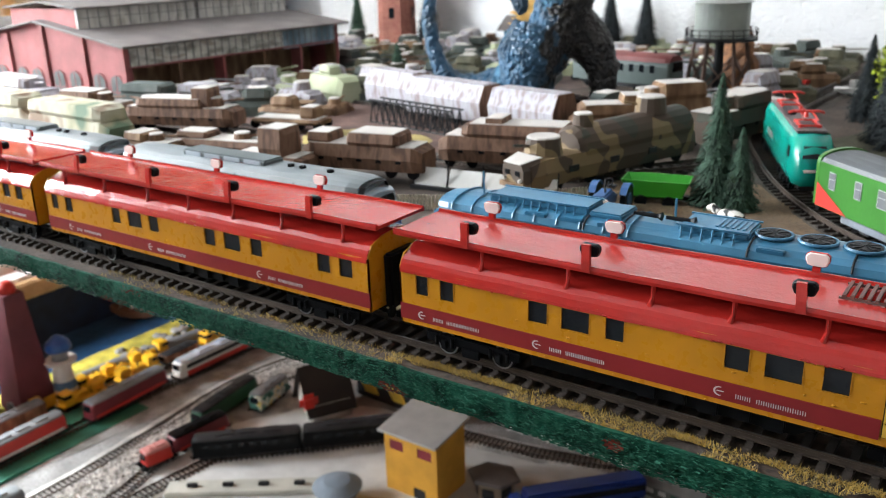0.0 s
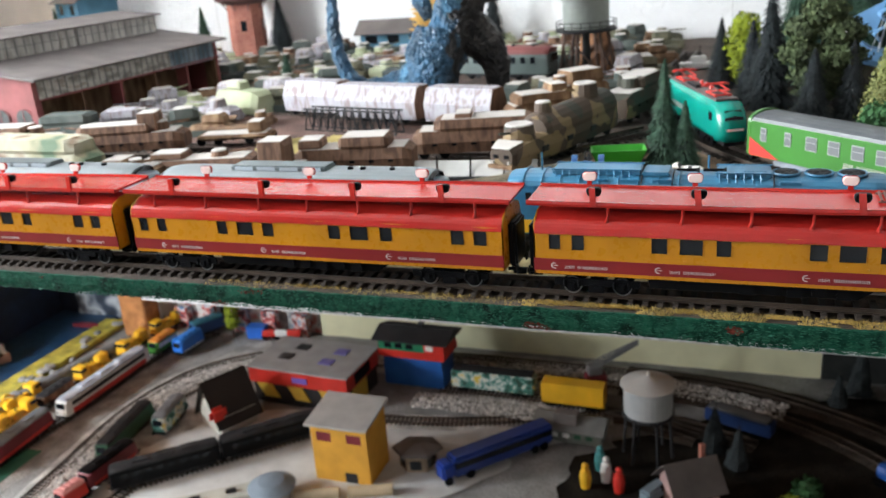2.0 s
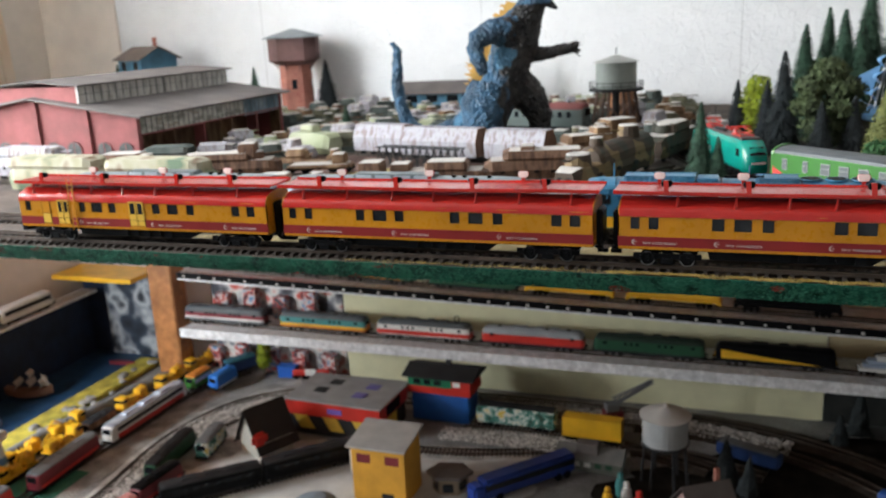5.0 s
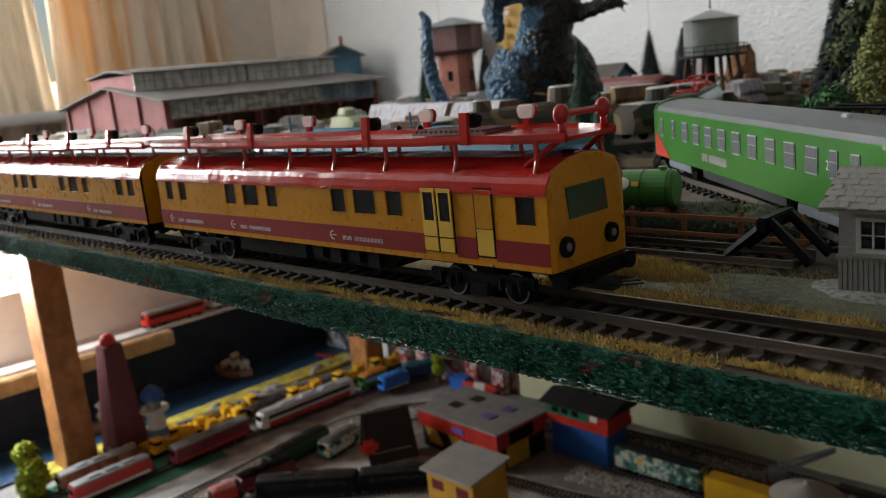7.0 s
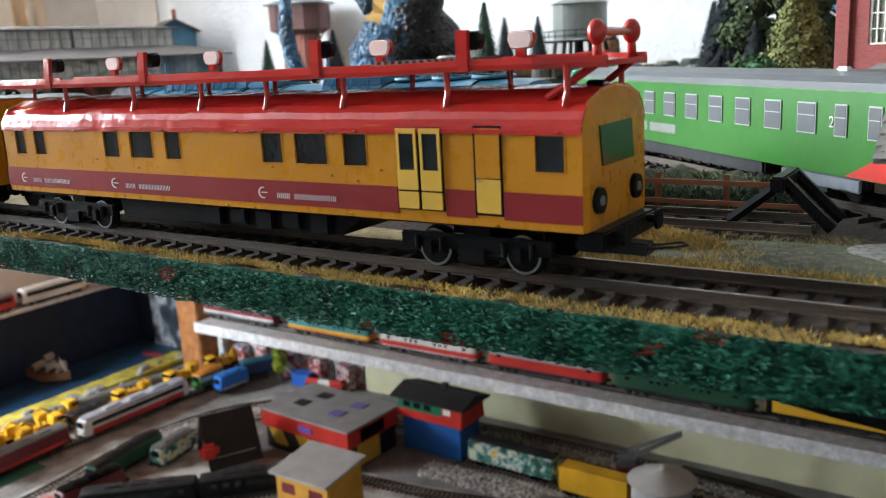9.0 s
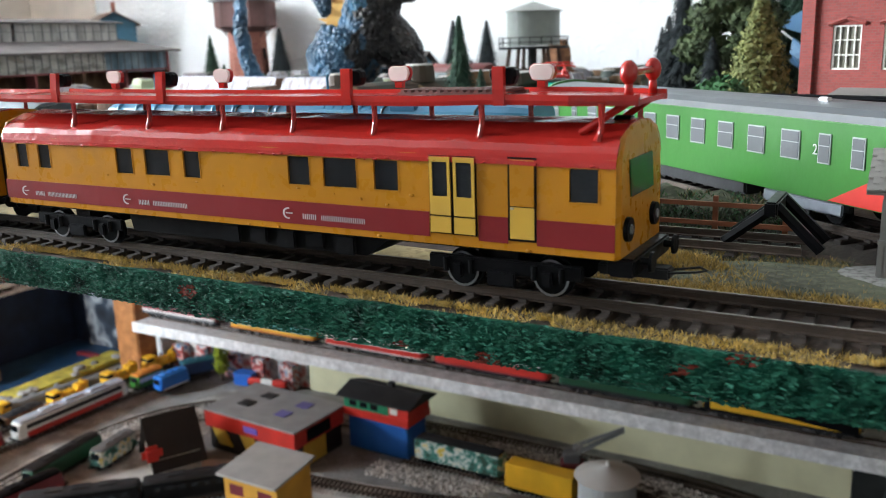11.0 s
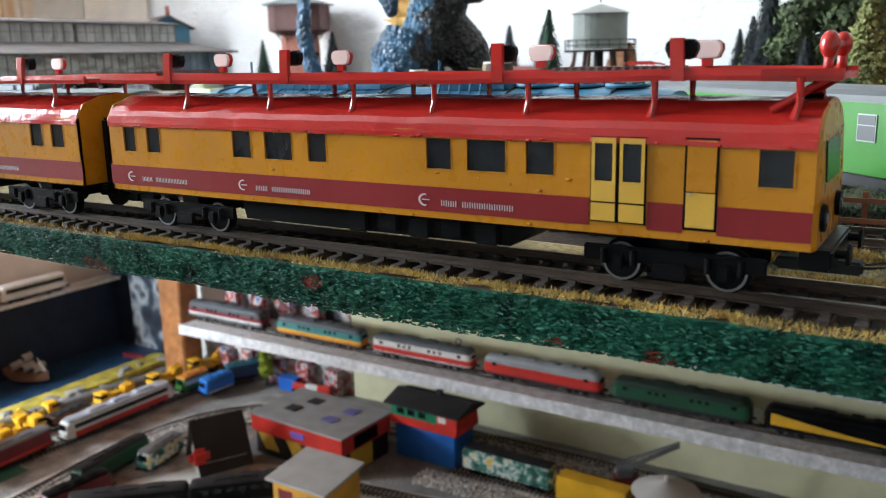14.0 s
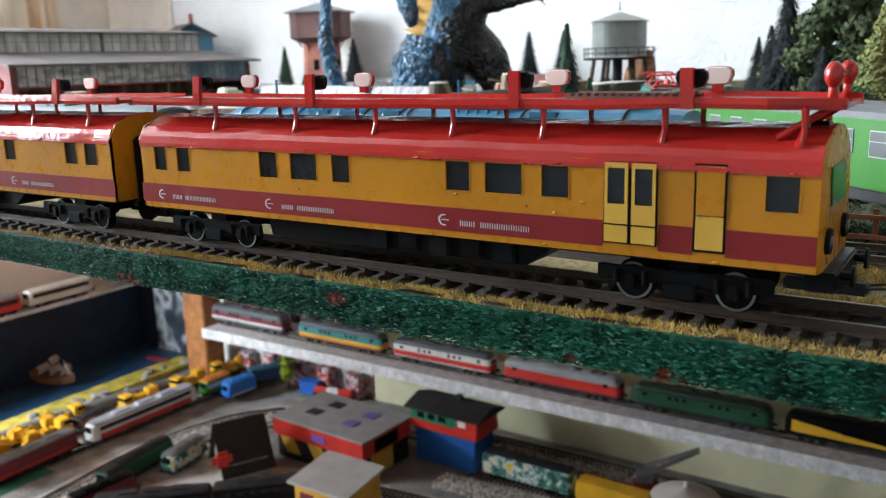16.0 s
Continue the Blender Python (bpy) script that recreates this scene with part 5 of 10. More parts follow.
def tank(m, label, mat, size=1.0, gun=True, group="armoured paper vehicles", boxy=False):
    """A small tracked or half-tracked card vehicle."""
    ob = thing("armoured_vehicle", m, label, "model vehicle", group)
    s = size
    part("hull", faceted(B(), 0.056 * s, 0.026 * s, 0.004 * s, 0.017 * s, 0.8, 0.18, 0.6), mat, ob)
    for k in (-1, 1):
        bm = B()
        y0, y1 = sorted((k * 0.0095 * s, k * 0.0150 * s))
        pts = [(-0.027 * s, 0.006 * s), (-0.021 * s, 0.0), (0.021 * s, 0.0), (0.028 * s, 0.006 * s), (0.022 * s, 0.0105 * s), (-0.022 * s, 0.0105 * s)]
        loft(bm, [[(x, y, z) for x, z in pts] for y in (y0, y1)])
        part("track_run", bm, DKGREEN if k > 0 else mat, ob)
    if boxy:
        part("cabin", faceted(B(), 0.030 * s, 0.024 * s, 0.016 * s, 0.030 * s, 0.75, 0.2, 0.35, -0.006 * s), mat, ob)
        part("roof_sheet", box(B(), -0.016 * s, 0.004 * s, -0.008 * s, 0.008 * s, 0.030 * s, 0.0306 * s), CARDTOP, ob)
    else:
        turret(ob, -0.003 * s, 0, 0.0165 * s, 0.0095 * s, 0.009 * s, mat, 0.028 * s if gun else 0, 0.15)
    part("deck", box(B(), -0.022 * s, 0.024 * s, -0.0095 * s, 0.0095 * s, 0.0168 * s, 0.0174 * s), mat, ob)
    return ob
# ---- things on the upper layout ----
# armoured trains, front rows
armoured_wagon(at(-0.132, 0.330, 0, 13), 0.118, "brown camouflaged armoured wagon with white roof edges", BROWN, 0.038, 0.036, (), ((0.08, 0.80, 1.0), (-0.08, 0.14, 1.12)))
armoured_wagon(at(-0.226, 0.258, 0, 11), 0.112, "brown armoured gun wagon with a square block", BROWN, 0.036, 0.034, (), ((0.10, 0.42, 1.0), (-0.36, 0.2, 0.95)))
armoured_wagon(at(-0.292, 0.214, 0, 8), 0.072, "small brown armoured car with wedge turret", BROWN, 0.026, 0.030, (), ((0.10, 0.36, 1.6),))
armoured_wagon(at(-0.535, 0.318, 0, 17), 0.138, "long brown armoured wagon with white roof edges", BROWN, 0.035, 0.034, ((0.30, 0.3), (-0.30, 2.9)), ((-0.05, 0.62, 0.98), (0.22, 0.16, 1.3)))
armoured_wagon(at(-0.548, 0.202, 0, -3), 0.148, "cream and green camouflaged armoured wagon", CREAMG, 0.046, 0.036, (), ((-0.02, 0.90, 1.0),), topmat=CREAMG)
armoured_wagon(at(-0.700, 0.212, 0, -3), 0.148, "cream and green camouflaged armoured wagon", CREAMG, 0.046, 0.036, (), ((-0.05, 0.90, 1.0),), topmat=CREAMG)
armoured_wagon(at(-0.395, 0.248, 0, 12), 0.120, "low dark brown gun wagon with white deck plates", BROWN, 0.022, 0.032, ((0.2, 0.2), (-0.28, 2.6)), ((-0.22, 0.3, 1.0),))
armoured_wagon(at(-0.440, 0.205, 0, 6), 0.060, "small beige paper railcar", OCHRE, 0.024, 0.028, ((0.1, 0.4),), ((-0.2, 0.4, 1.05),))
armoured_wagon(at(-0.66, 0.292, 0, 8), 0.110, "brown camouflaged armoured wagon beside the shed", BROWN, 0.036, 0.034, ((0.2, 0.0),), ((-0.1, 0.5, 1.05),))
armoured_wagon(at(-0.82, 0.300, 0, -4), 0.150, "pale grey paper armoured wagon", PALE, 0.044, 0.036, ((0.2, 0.0),), ((-0.1, 0.7, 1.0),), topmat=PALE)
armoured_wagon(at(-0.43, 0.375, 0, 14), 0.085, "low brown gun wagon with planked deck", OCHRE, 0.016, 0.030, (), ((0.3, 0.2, 1.5),))
armoured_wagon(at(-0.60, 0.405, 0, 22), 0.085, "pale grey armoured wagon with dark end", PALE, 0.032, 0.032, ((0.1, 0.3),), ((-0.1, 0.5, 1.05),), topmat=PALE)
armoured_wagon(at(-0.655, 0.365, 0, 12), 0.070, "dark green boxy armoured wagon", DKGREEN, 0.036, 0.034, (), ((0.0, 0.9, 1.0),), topmat=DKGREEN)
# camouflaged armoured engine heading towards the fence
ae = thing("armoured_locomotive", at(-0.054, 0.352, 0, 72), "three-colour camouflaged armoured locomotive with turrets", "model locomotive")
part("hull", faceted(B(), 0.190, 0.036, 0.005, 0.026, 0.9, 0.06, 0.5), THREE, ae)
bm = B()
tube(bm, [(-0.045, 0, 0.026), (-0.04, 0, 0.026), (0.088, 0, 0.027), (0.094, 0, 0.027)], [0.014, 0.0175, 0.0175, 0.013], 18)
part("boiler", bm, THREE, ae, smooth=False)
turret(ae, -0.070, 0, 0.026, 0.0150, 0.013, THREE, 0.012, 3.0)
turret(ae, -0.028, 0, 0.041, 0.0085, 0.010, THREE, 0, 0, "cupola")
turret(ae, 0.052, 0, 0.042, 0.0135, 0.013, THREE, 0.010, 2.6)
prow = B()
loft(prow, [[(-0.084, y, z) for y, z in ((-0.016, 0.004), (0.016, 0.004), (0.0165, 0.020), (0.013, 0.027), (-0.013, 0.027), (-0.0165, 0.020))], [(-0.101, y, z) for y, z in ((-0.011, 0.006), (0.011, 0.006), (0.0115, 0.019), (0.009, 0.0235), (-0.009, 0.0235), (-0.0115, 0.019))]])
part("prow", prow, THREE, ae)
part("prow_roof", loft(B(), [[(-0.084, -0.0132, 0.0272), (-0.084, 0.0132, 0.0272), (-0.084, 0.0132, 0.0278), (-0.084, -0.0132, 0.0278)], [(-0.102, -0.0092, 0.0238), (-0.102, 0.0092, 0.0238), (-0.102, 0.0092, 0.0244), (-0.102, -0.0092, 0.0244)]]), CARDTOP, ae)
part("buffer_beam", box(B(), -0.1035, -0.1012, -0.0125, 0.0125, 0.006, 0.0095), OCHRE, ae)
for s in (-1, 1):
    part("window", box(B(), -0.1018, -0.1011, s * 0.0055 - 0.0022, s * 0.0055 + 0.0022, 0.0150, 0.0185), BLACK, ae)
    part("headlight", cyl(B(), (-0.101, s * 0.0085, 0.0115), (-0.1030, s * 0.0085, 0.0115), 0.0014, 0.0013, 10), CARDTOP, ae)
    for k in range(3):
        part("side_hatch", box(B(), -0.060 + 0.045 * k, -0.050 + 0.045 * k, min(s * 0.0178, s * 0.0186), max(s * 0.0178, s * 0.0186), 0.013, 0.018), SOOT, ae)
    for k in range(5):
        part("wheel", cyl(B(), (-0.07 + 0.035 * k, s * 0.0135, 0.007), (-0.07 + 0.035 * k, s * 0.0155, 0.007), 0.007, None, 14), BLACK, ae)
armoured_wagon(at(0.000, 0.525, 0, 74), 0.130, "camouflaged armoured tender wagon", THREE, 0.044, 0.036, ((-0.2, 0.5), (0.2, 2.0)), ((0.0, 0.4, 1.0),))
armoured_wagon(at(-0.095, 0.455, 0, 34), 0.080, "ochre and brown armoured wagon with faceted roof", OCHRE, 0.038, 0.034, (), ((0.0, 0.8, 1.0), (0.2, 0.25, 1.2)))
armoured_wagon(at(-0.080, 0.560, 0, 45), 0.080, "brown faceted armoured wagon in a row", OCHRE, 0.040, 0.034, ((-0.25, 0.3),), ((0.1, 0.6, 1.1),))


def covered_wagon(m, long, label):
    """Grey striped paper wagon with slanted upper sides."""
    ob = thing("covered_wagon", m, label, "model wagon", "grey covered wagons")
    p = [(-0.017, 0.006), (0.017, 0.006), (0.019, 0.026), (0.011, 0.043), (-0.011, 0.043), (-0.019, 0.026)]
    part("hull", loft(B(), [yz(-long / 2, p), yz(long / 2, p)]), PALE, ob)
    part("end_sheet", loft(B(), [yz(long / 2, p), yz(long / 2 + 0.0008, p)]), BROWN, ob, "brown end sheet")
    part("roof_sheet", box(B(), -long * 0.48, long * 0.48, -0.0105, 0.0105, 0.043, 0.0437), PALE, ob)
    for k in (-0.35, -0.15, 0.15, 0.35):
        for s in (-1, 1):
            part("wheel", cyl(B(), (long * k, s * 0.011, 0.005), (long * k, s * 0.0135, 0.005), 0.005, None, 12), BLACK, ob)
    return ob


covered_wagon(at(-0.405, 0.532, 0, -15), 0.088, "grey striped paper covered wagon, short")
covered_wagon(at(-0.298, 0.490, 0, -13), 0.118, "grey striped paper covered wagon, long")
covered_wagon(at(-0.185, 0.462, 0, -13), 0.086, "grey striped paper covered wagon beside the monster figure")
# lattice girder wagon
tg = thing("girder_bridge", at(-0.318, 0.446, 0, -12), "black lattice girder lying before the wagons", "girder bridge")
for y in (-0.008, 0.008):
    bm = B()
    for z in (-0.004, 0.021):
        box(bm, -0.066, 0.066, y - 0.001, y + 0.001, z, z + 0.002)
    part("chord", bm, SOOT, tg)
    for k in range(12):
        x = -0.066 + 0.011 * k
        part("strut", tube(B(), [(x, y, -0.003), (x + 0.0055, y, 0.022)], 0.0008, 6), SOOT, tg)
        part("strut", tube(B(), [(x + 0.0055, y, 0.022), (x + 0.011, y, -0.003)], 0.0008, 6), SOOT, tg)
part("deck", box(B(), -0.066, 0.066, -0.0095, 0.0095, -0.0055, -0.004), SOOT, tg)

# old grey coach with red roof
oc = engine("passenger_coach", at(-0.224, 0.780, 0, -12), 0.150, "old grey-green coach with dull red roof", "coach", paint("grey_green_coach", (0.10, 0.13, 0.12), 0.5), paint("dull_red_roof", (0.20, 0.05, 0.045), 0.6), (), [(0.014 + 0.0155 * k, 0.021 + 0.0155 * k, 0.024, 0.033) for k in range(8)], 0.047, 0.0175, 0.003, hatch=False, slope=0.0, roof_z=0.78)
for x in (-0.05, -0.018, 0.014, 0.046):
    part("vent", cyl(B(), (x, -0.004, 0.046), (x, -0.004, 0.050), 0.002, 0.0016, 10), SOOT, oc)

# pale green armoured truck and card hut
pg = thing("armoured_truck", at(-0.535, 0.562, GU, -18), "pale green faceted paper armoured truck", "model vehicle")
part("hull", faceted(B(), 0.088, 0.040, 0.003, 0.034, 0.7, 0.10, 0.35), PALEG, pg)
part("cabin", faceted(B(), 0.026, 0.022, 0.034, 0.046, 0.75, 0.15, 0.4, -0.008), PALEG, pg)
part("roof_sheet", box(B(), -0.016, 0.001, -0.007, 0.007, 0.046, 0.0465), CARDTOP, pg)
part("skirt", box(B(), -0.040, 0.040, -0.015, 0.015, 0.0, 0.0045, 0.001), BLACK, pg)

# scatter of card vehicles on the yard
OLIVEC = camo("olive_drab_card", [(0.05, 0.05, 0.03), (0.09, 0.085, 0.05), (0.14, 0.12, 0.075)], 45)
protos = [tank(at(-0.665, 0.47, GU, 25), "brown camouflaged card vehicle with turret", BROWN, 1.15), tank(at(-0.615, 0.505, GU, 160), "grey camouflaged card vehicle with turret", PALE, 1.2),
          tank(at(-0.60, 0.43, GU, 10), "dark green card vehicle with cabin", DKGREEN, 1.15, boxy=True), tank(at(-0.50, 0.43, GU, 190), "ochre card vehicle with cabin", OCHRE, 0.95, boxy=True),
          tank(at(-0.655, 0.56, GU, 35), "pale camouflaged card vehicle with cabin", PALE, 1.3, boxy=True), tank(at(-0.46, 0.48, GU, 100), "ochre card vehicle with turret", OCHRE, 0.8), tank(at(-0.70, 0.62, GU, 70), "pale green card vehicle with turret", PALEG, 1.15),
          tank(at(-0.77, 0.86, GU, 15), "olive drab card tank with turret", OLIVEC, 1.1), tank(at(-0.71, 0.92, GU, 170), "olive drab card vehicle with cabin", OLIVEC, 1.1, boxy=True), tank(at(-0.62, 0.90, GU, 80), "dark green card tank with turret", DKGREEN, 1.2)]
rng = random.Random(21)
used = [(-0.665, 0.47), (-0.615, 0.505), (-0.60, 0.43), (-0.50, 0.43), (-0.655, 0.56), (-0.46, 0.48), (-0.70, 0.62), (-0.77, 0.86), (-0.71, 0.92), (-0.62, 0.90), (-0.535, 0.562), (-0.52, 0.47), (-0.47, 0.425), (-0.56, 0.55), (-0.655, 0.365)]


def clear(x, y):
    if any(math.hypot(x - a, y - b) < 0.041 for a, b in used):
        return False
    if -0.48 < x < -0.16 and 0.56 < y < 0.80:
        return False
    if -0.33 < x < -0.05 and 0.66 < y < 0.89:
        return False
    if math.hypot(x + 0.118, y - 0.79) < 0.085 or (-0.95 < x < -0.78 and y > 1.04) or (-0.66 < x < -0.44 and y > 1.08):
        return False
    if x < -0.68 + 0.17 * (y - 0.4) and y < 0.80 or (x > -0.50 and y < 0.57) or x > 0.0 + 0.0 * y:
        return False
    if math.hypot(x + 0.38, y - 1.1) < 0.04 or math.hypot(x + 0.32, y - 1.1) < 0.04 or (x < -0.62 and y < 0.40):
        return False
    return True


tries, put = 0, 0
while tries < 9000 and put < 175:
    tries += 1
    x, y = rng.uniform(-0.98, -0.01), rng.uniform(0.42, 1.17)
    if clear(x, y):
        used.append((x, y))
        put += 1
        c = copy_thing(protos[rng.randrange(len(protos))], at(x, y, GU + 0.0005, rng.choice((0, 20, 75, 100, 180, 200, 265)) + rng.uniform(-15, 15)))

# small brown tables with sheds in the yard
for x, y, a in ((-0.520, 0.470, 25), (-0.470, 0.425, 10)):
    tb = thing("loading_platform", at(x, y, GU, a), "brown card loading platform on posts", "platform", "loading platforms")
    part("deck", box(B(), -0.025, 0.025, -0.013, 0.013, 0.012, 0.0135), OCHRE, tb)
    for k in (-0.02, 0.02):
        for s in (-0.010, 0.010):
            part("leg", box(B(), k - 0.001, k + 0.001, s - 0.001, s + 0.001, 0, 0.012), OCHRE, tb)

# long rolling-stock shed
BRICKP = material("dull_red_card", (0.25, 0.066, 0.064), 0.75, 0, 0.18, 160, 0.15)
SHEDR = material("grey_roof_card", (0.135, 0.115, 0.108), 0.8, 0, 0.15, 120, 0.2)
DIRTYGLASS = camo("stained_glazing", [(0.24, 0.23, 0.20), (0.42, 0.41, 0.37), (0.58, 0.56, 0.52), (0.36, 0.32, 0.27)], 40, (1, 1, 2))
LIGHTGLASS = camo("pale_streaked_glazing", [(0.30, 0.285, 0.25), (0.42, 0.40, 0.365), (0.54, 0.52, 0.48), (0.35, 0.325, 0.28)], 50, (1, 1, 0.4), 0.35)
SHEDWIN = camo("dusty_dark_window", [(0.035, 0.035, 0.034), (0.06, 0.06, 0.058), (0.10, 0.10, 0.095)], 60, (1, 1, 1), 0.65)
sd = thing("rolling_stock_shed", Matrix.Translation((-0.716, 0.384, GU)) @ Matrix.Rotation(radians(-1.9), 4, "Z"), "red card engine shed with grey roof and glazed clerestory", "shed")
WS, LS, HE, HA = 0.380, 0.380, 0.081, 0.107
slope = (HA - HE) / (WS / 2)
zed = lambda x: HA - abs(x + WS / 2) * slope
gable = lambda y: [(-WS, y, 0), (0, y, 0), (0, y, HE), (-WS / 2, y, HA), (-WS, y, HE)]
fw = part("front_wall", loft(B(), [gable(0.0), gable(0.004)]), BRICKP, sd)
for k in range(4):
    part("pilaster", box(B(), -WS + WS / 4 * k, -WS + WS / 4 * k + 0.009, -0.004, 0.0, 0, zed(-WS + WS / 4 * k + 0.0045) - 0.003), BRICKP, fw)
    for m in (0.030, 0.069):
        x = -WS + WS / 4 * k + m
        rim, pane = ([(x + w * math.cos(a), 0.034 + w * 0.8 * math.sin(a)) for a in [math.pi * q / 8 for q in range(9)]] + [(x - w, zb), (x + w, zb)] for w, zb in ((0.0145, 0.001), (0.0125, 0.003)))
        w = part("window", loft(B(), [[(a, y, b) for a, b in rim] for y in (-0.0012, 0.0)]), BRICKP, fw)
        part("pane", loft(B(), [[(a, y, b) for a, b in pane] for y in (-0.0018, -0.0010)]), SHEDWIN, w)
        part("glazing_bar", box(B(), x - 0.0005, x + 0.0005, -0.0023, -0.0016, 0.003, 0.043), BRICKP, w)
        part("glazing_bar", box(B(), x - 0.0120, x + 0.0120, -0.0023, -0.0016, 0.022, 0.0231), BRICKP, w)
part("pilaster", box(B(), -0.009, 0.0, -0.004, 0.0, 0, HE - 0.002), BRICKP, fw)
part("rear_wall", loft(B(), [gable(LS - 0.004), gable(LS)]), BRICKP, sd)
part("side_wall", box(B(), -WS, -WS + 0.003, 0.004, LS - 0.004, 0, HE), BRICKP, sd)
g1 = part("glazing", box(B(), -0.006, -0.003, 0.004, LS * 0.70, HE - 0.026, HE), DIRTYGLASS, sd)
g2 = part("glazing", box(B(), -0.006, -0.003, LS * 0.70, LS - 0.004, HE - 0.030, HE), camo("blue_glazing", [(0.10, 0.16, 0.20), (0.22, 0.30, 0.36), (0.32, 0.40, 0.45)], 30), sd)
for k in range(31):
    y = 0.006 + (LS - 0.014) * k / 30
    part("mullion", box(B(), -0.0030, -0.0022, y, y + 0.0010, HE - 0.026, HE), GREYP, g1 if y < LS * 0.7 else g2)
part("lintel", box(B(), -0.0065, -0.0015, 0.004, LS - 0.004, HE - 0.0285, HE - 0.0262), BRICKP, sd)
for k in range(6):
    y = 0.004 + (LS - 0.012) * k / 5
    part("pier", box(B(), -0.022, -0.002, y, y + 0.004, 0, HE - 0.0285), OCHRE if k % 2 else BRICKP, sd)
part("back_partition", box(B(), -0.06, -0.058, 0.006, LS - 0.006, 0, HE - 0.004), OCHRE, sd)
for x0, x1 in ((-WS / 2, 0.014), (-WS - 0.014, -WS / 2)):
    bm = B()
    loft(bm, [[(x0, y, zed(x0)), (x1, y, zed(x1)), (x1, y, zed(x1) + 0.003), (x0, y, zed(x0) + 0.003)] for y in (-0.012, LS + 0.012)])
    part("roof_slope", bm, SHEDR, sd)
# clerestory along the ridge
CW = 0.083
xc, zc = -WS / 2 + CW, zed(-WS / 2 + CW)
for a, b in ((0.006, LS * 0.52 - 0.002), (LS * 0.52 + 0.002, LS - 0.006)):
    cl = part("clerestory", box(B(), xc - 0.003, xc, a, b, zc - 0.004, zc + 0.028), LIGHTGLASS, sd)
    for k in range(13):
        y = a + (b - a - 0.001) * k / 12
        part("mullion", box(B(), xc, xc + 0.0008, y, y + 0.0010, zc, zc + 0.028), GREYP, cl)
    part("transom", box(B(), xc, xc + 0.0008, a + 0.001, b - 0.001, zc + 0.016, zc + 0.0168), GREYP, cl)
part("clerestory_end", box(B(), -WS / 2 - CW + 0.003, xc - 0.003, 0.006, 0.010, zc - 0.004, zc + 0.028), BRICKP, sd)
part("clerestory_end", box(B(), -WS / 2 - CW + 0.003, xc - 0.003, LS - 0.010, LS - 0.006, zc - 0.004, zc + 0.028), BRICKP, sd)
part("clerestory_side", box(B(), -WS / 2 - CW, -WS / 2 - CW + 0.003, 0.006, LS - 0.006, zc - 0.004, zc + 0.028), BRICKP, sd)
part("clerestory_roof", loft(B(), [[(-WS / 2 - CW - 0.008, y, zc + 0.028), (-WS / 2, y, zc + 0.036), (xc + 0.008, y, zc + 0.028), (xc + 0.008, y, zc + 0.0305), (-WS / 2, y, zc + 0.0385), (-WS / 2 - CW - 0.008, y, zc + 0.0305)] for y in (0.000, LS + 0.002)]), SHEDR, sd)

# brick water tower by the wall
TBR = material("tower_brick", (0.38, 0.15, 0.11), 0.8, 0, 0.2, 220, 0.3, (0.24, 0.07, 0.05), 0.6)
TDK = material("tower_boards", (0.14, 0.072, 0.066), 0.8, 0, 0.2, 160, 0.3)
tw = thing("water_tower", at(-0.868, 1.128, GU, 20), "square brick water tower with dark boarded head", "tower")
sq = lambda r, z: [(r * a, r * b, z) for a, b in ((-1, -0.55), (-0.55, -1), (0.55, -1), (1, -0.55), (1, 0.55), (0.55, 1), (-0.55, 1), (-1, 0.55))]
part("shaft", loft(B(), [sq(0.0345, 0), sq(0.0325, 0.112)]), TBR, tw)
part("head", loft(B(), [sq(0.0345, 0.112), sq(0.053, 0.122), sq(0.053, 0.170)]), TDK, tw)
part("roof", loft(B(), [sq(0.062, 0.170), sq(0.062, 0.172), sq(0.004, 0.190)]), GREYR, tw)
for a in range(4):
    w = part("window", box(B(), -0.0055, 0.0055, -0.0342, -0.0326, 0.060, 0.080), PANE, tw)
    w.matrix_basis = Matrix.Rotation(a * math.pi / 2, 4, "Z")
for a in range(8):
    br = part("bracket", tube(B(), [(0.0335, 0, 0.100), (0.050, 0, 0.121)], 0.0015, 6), TDK, tw)
    br.matrix_basis = Matrix.Rotation(a * math.pi / 4 + 0.39, 4, "Z")


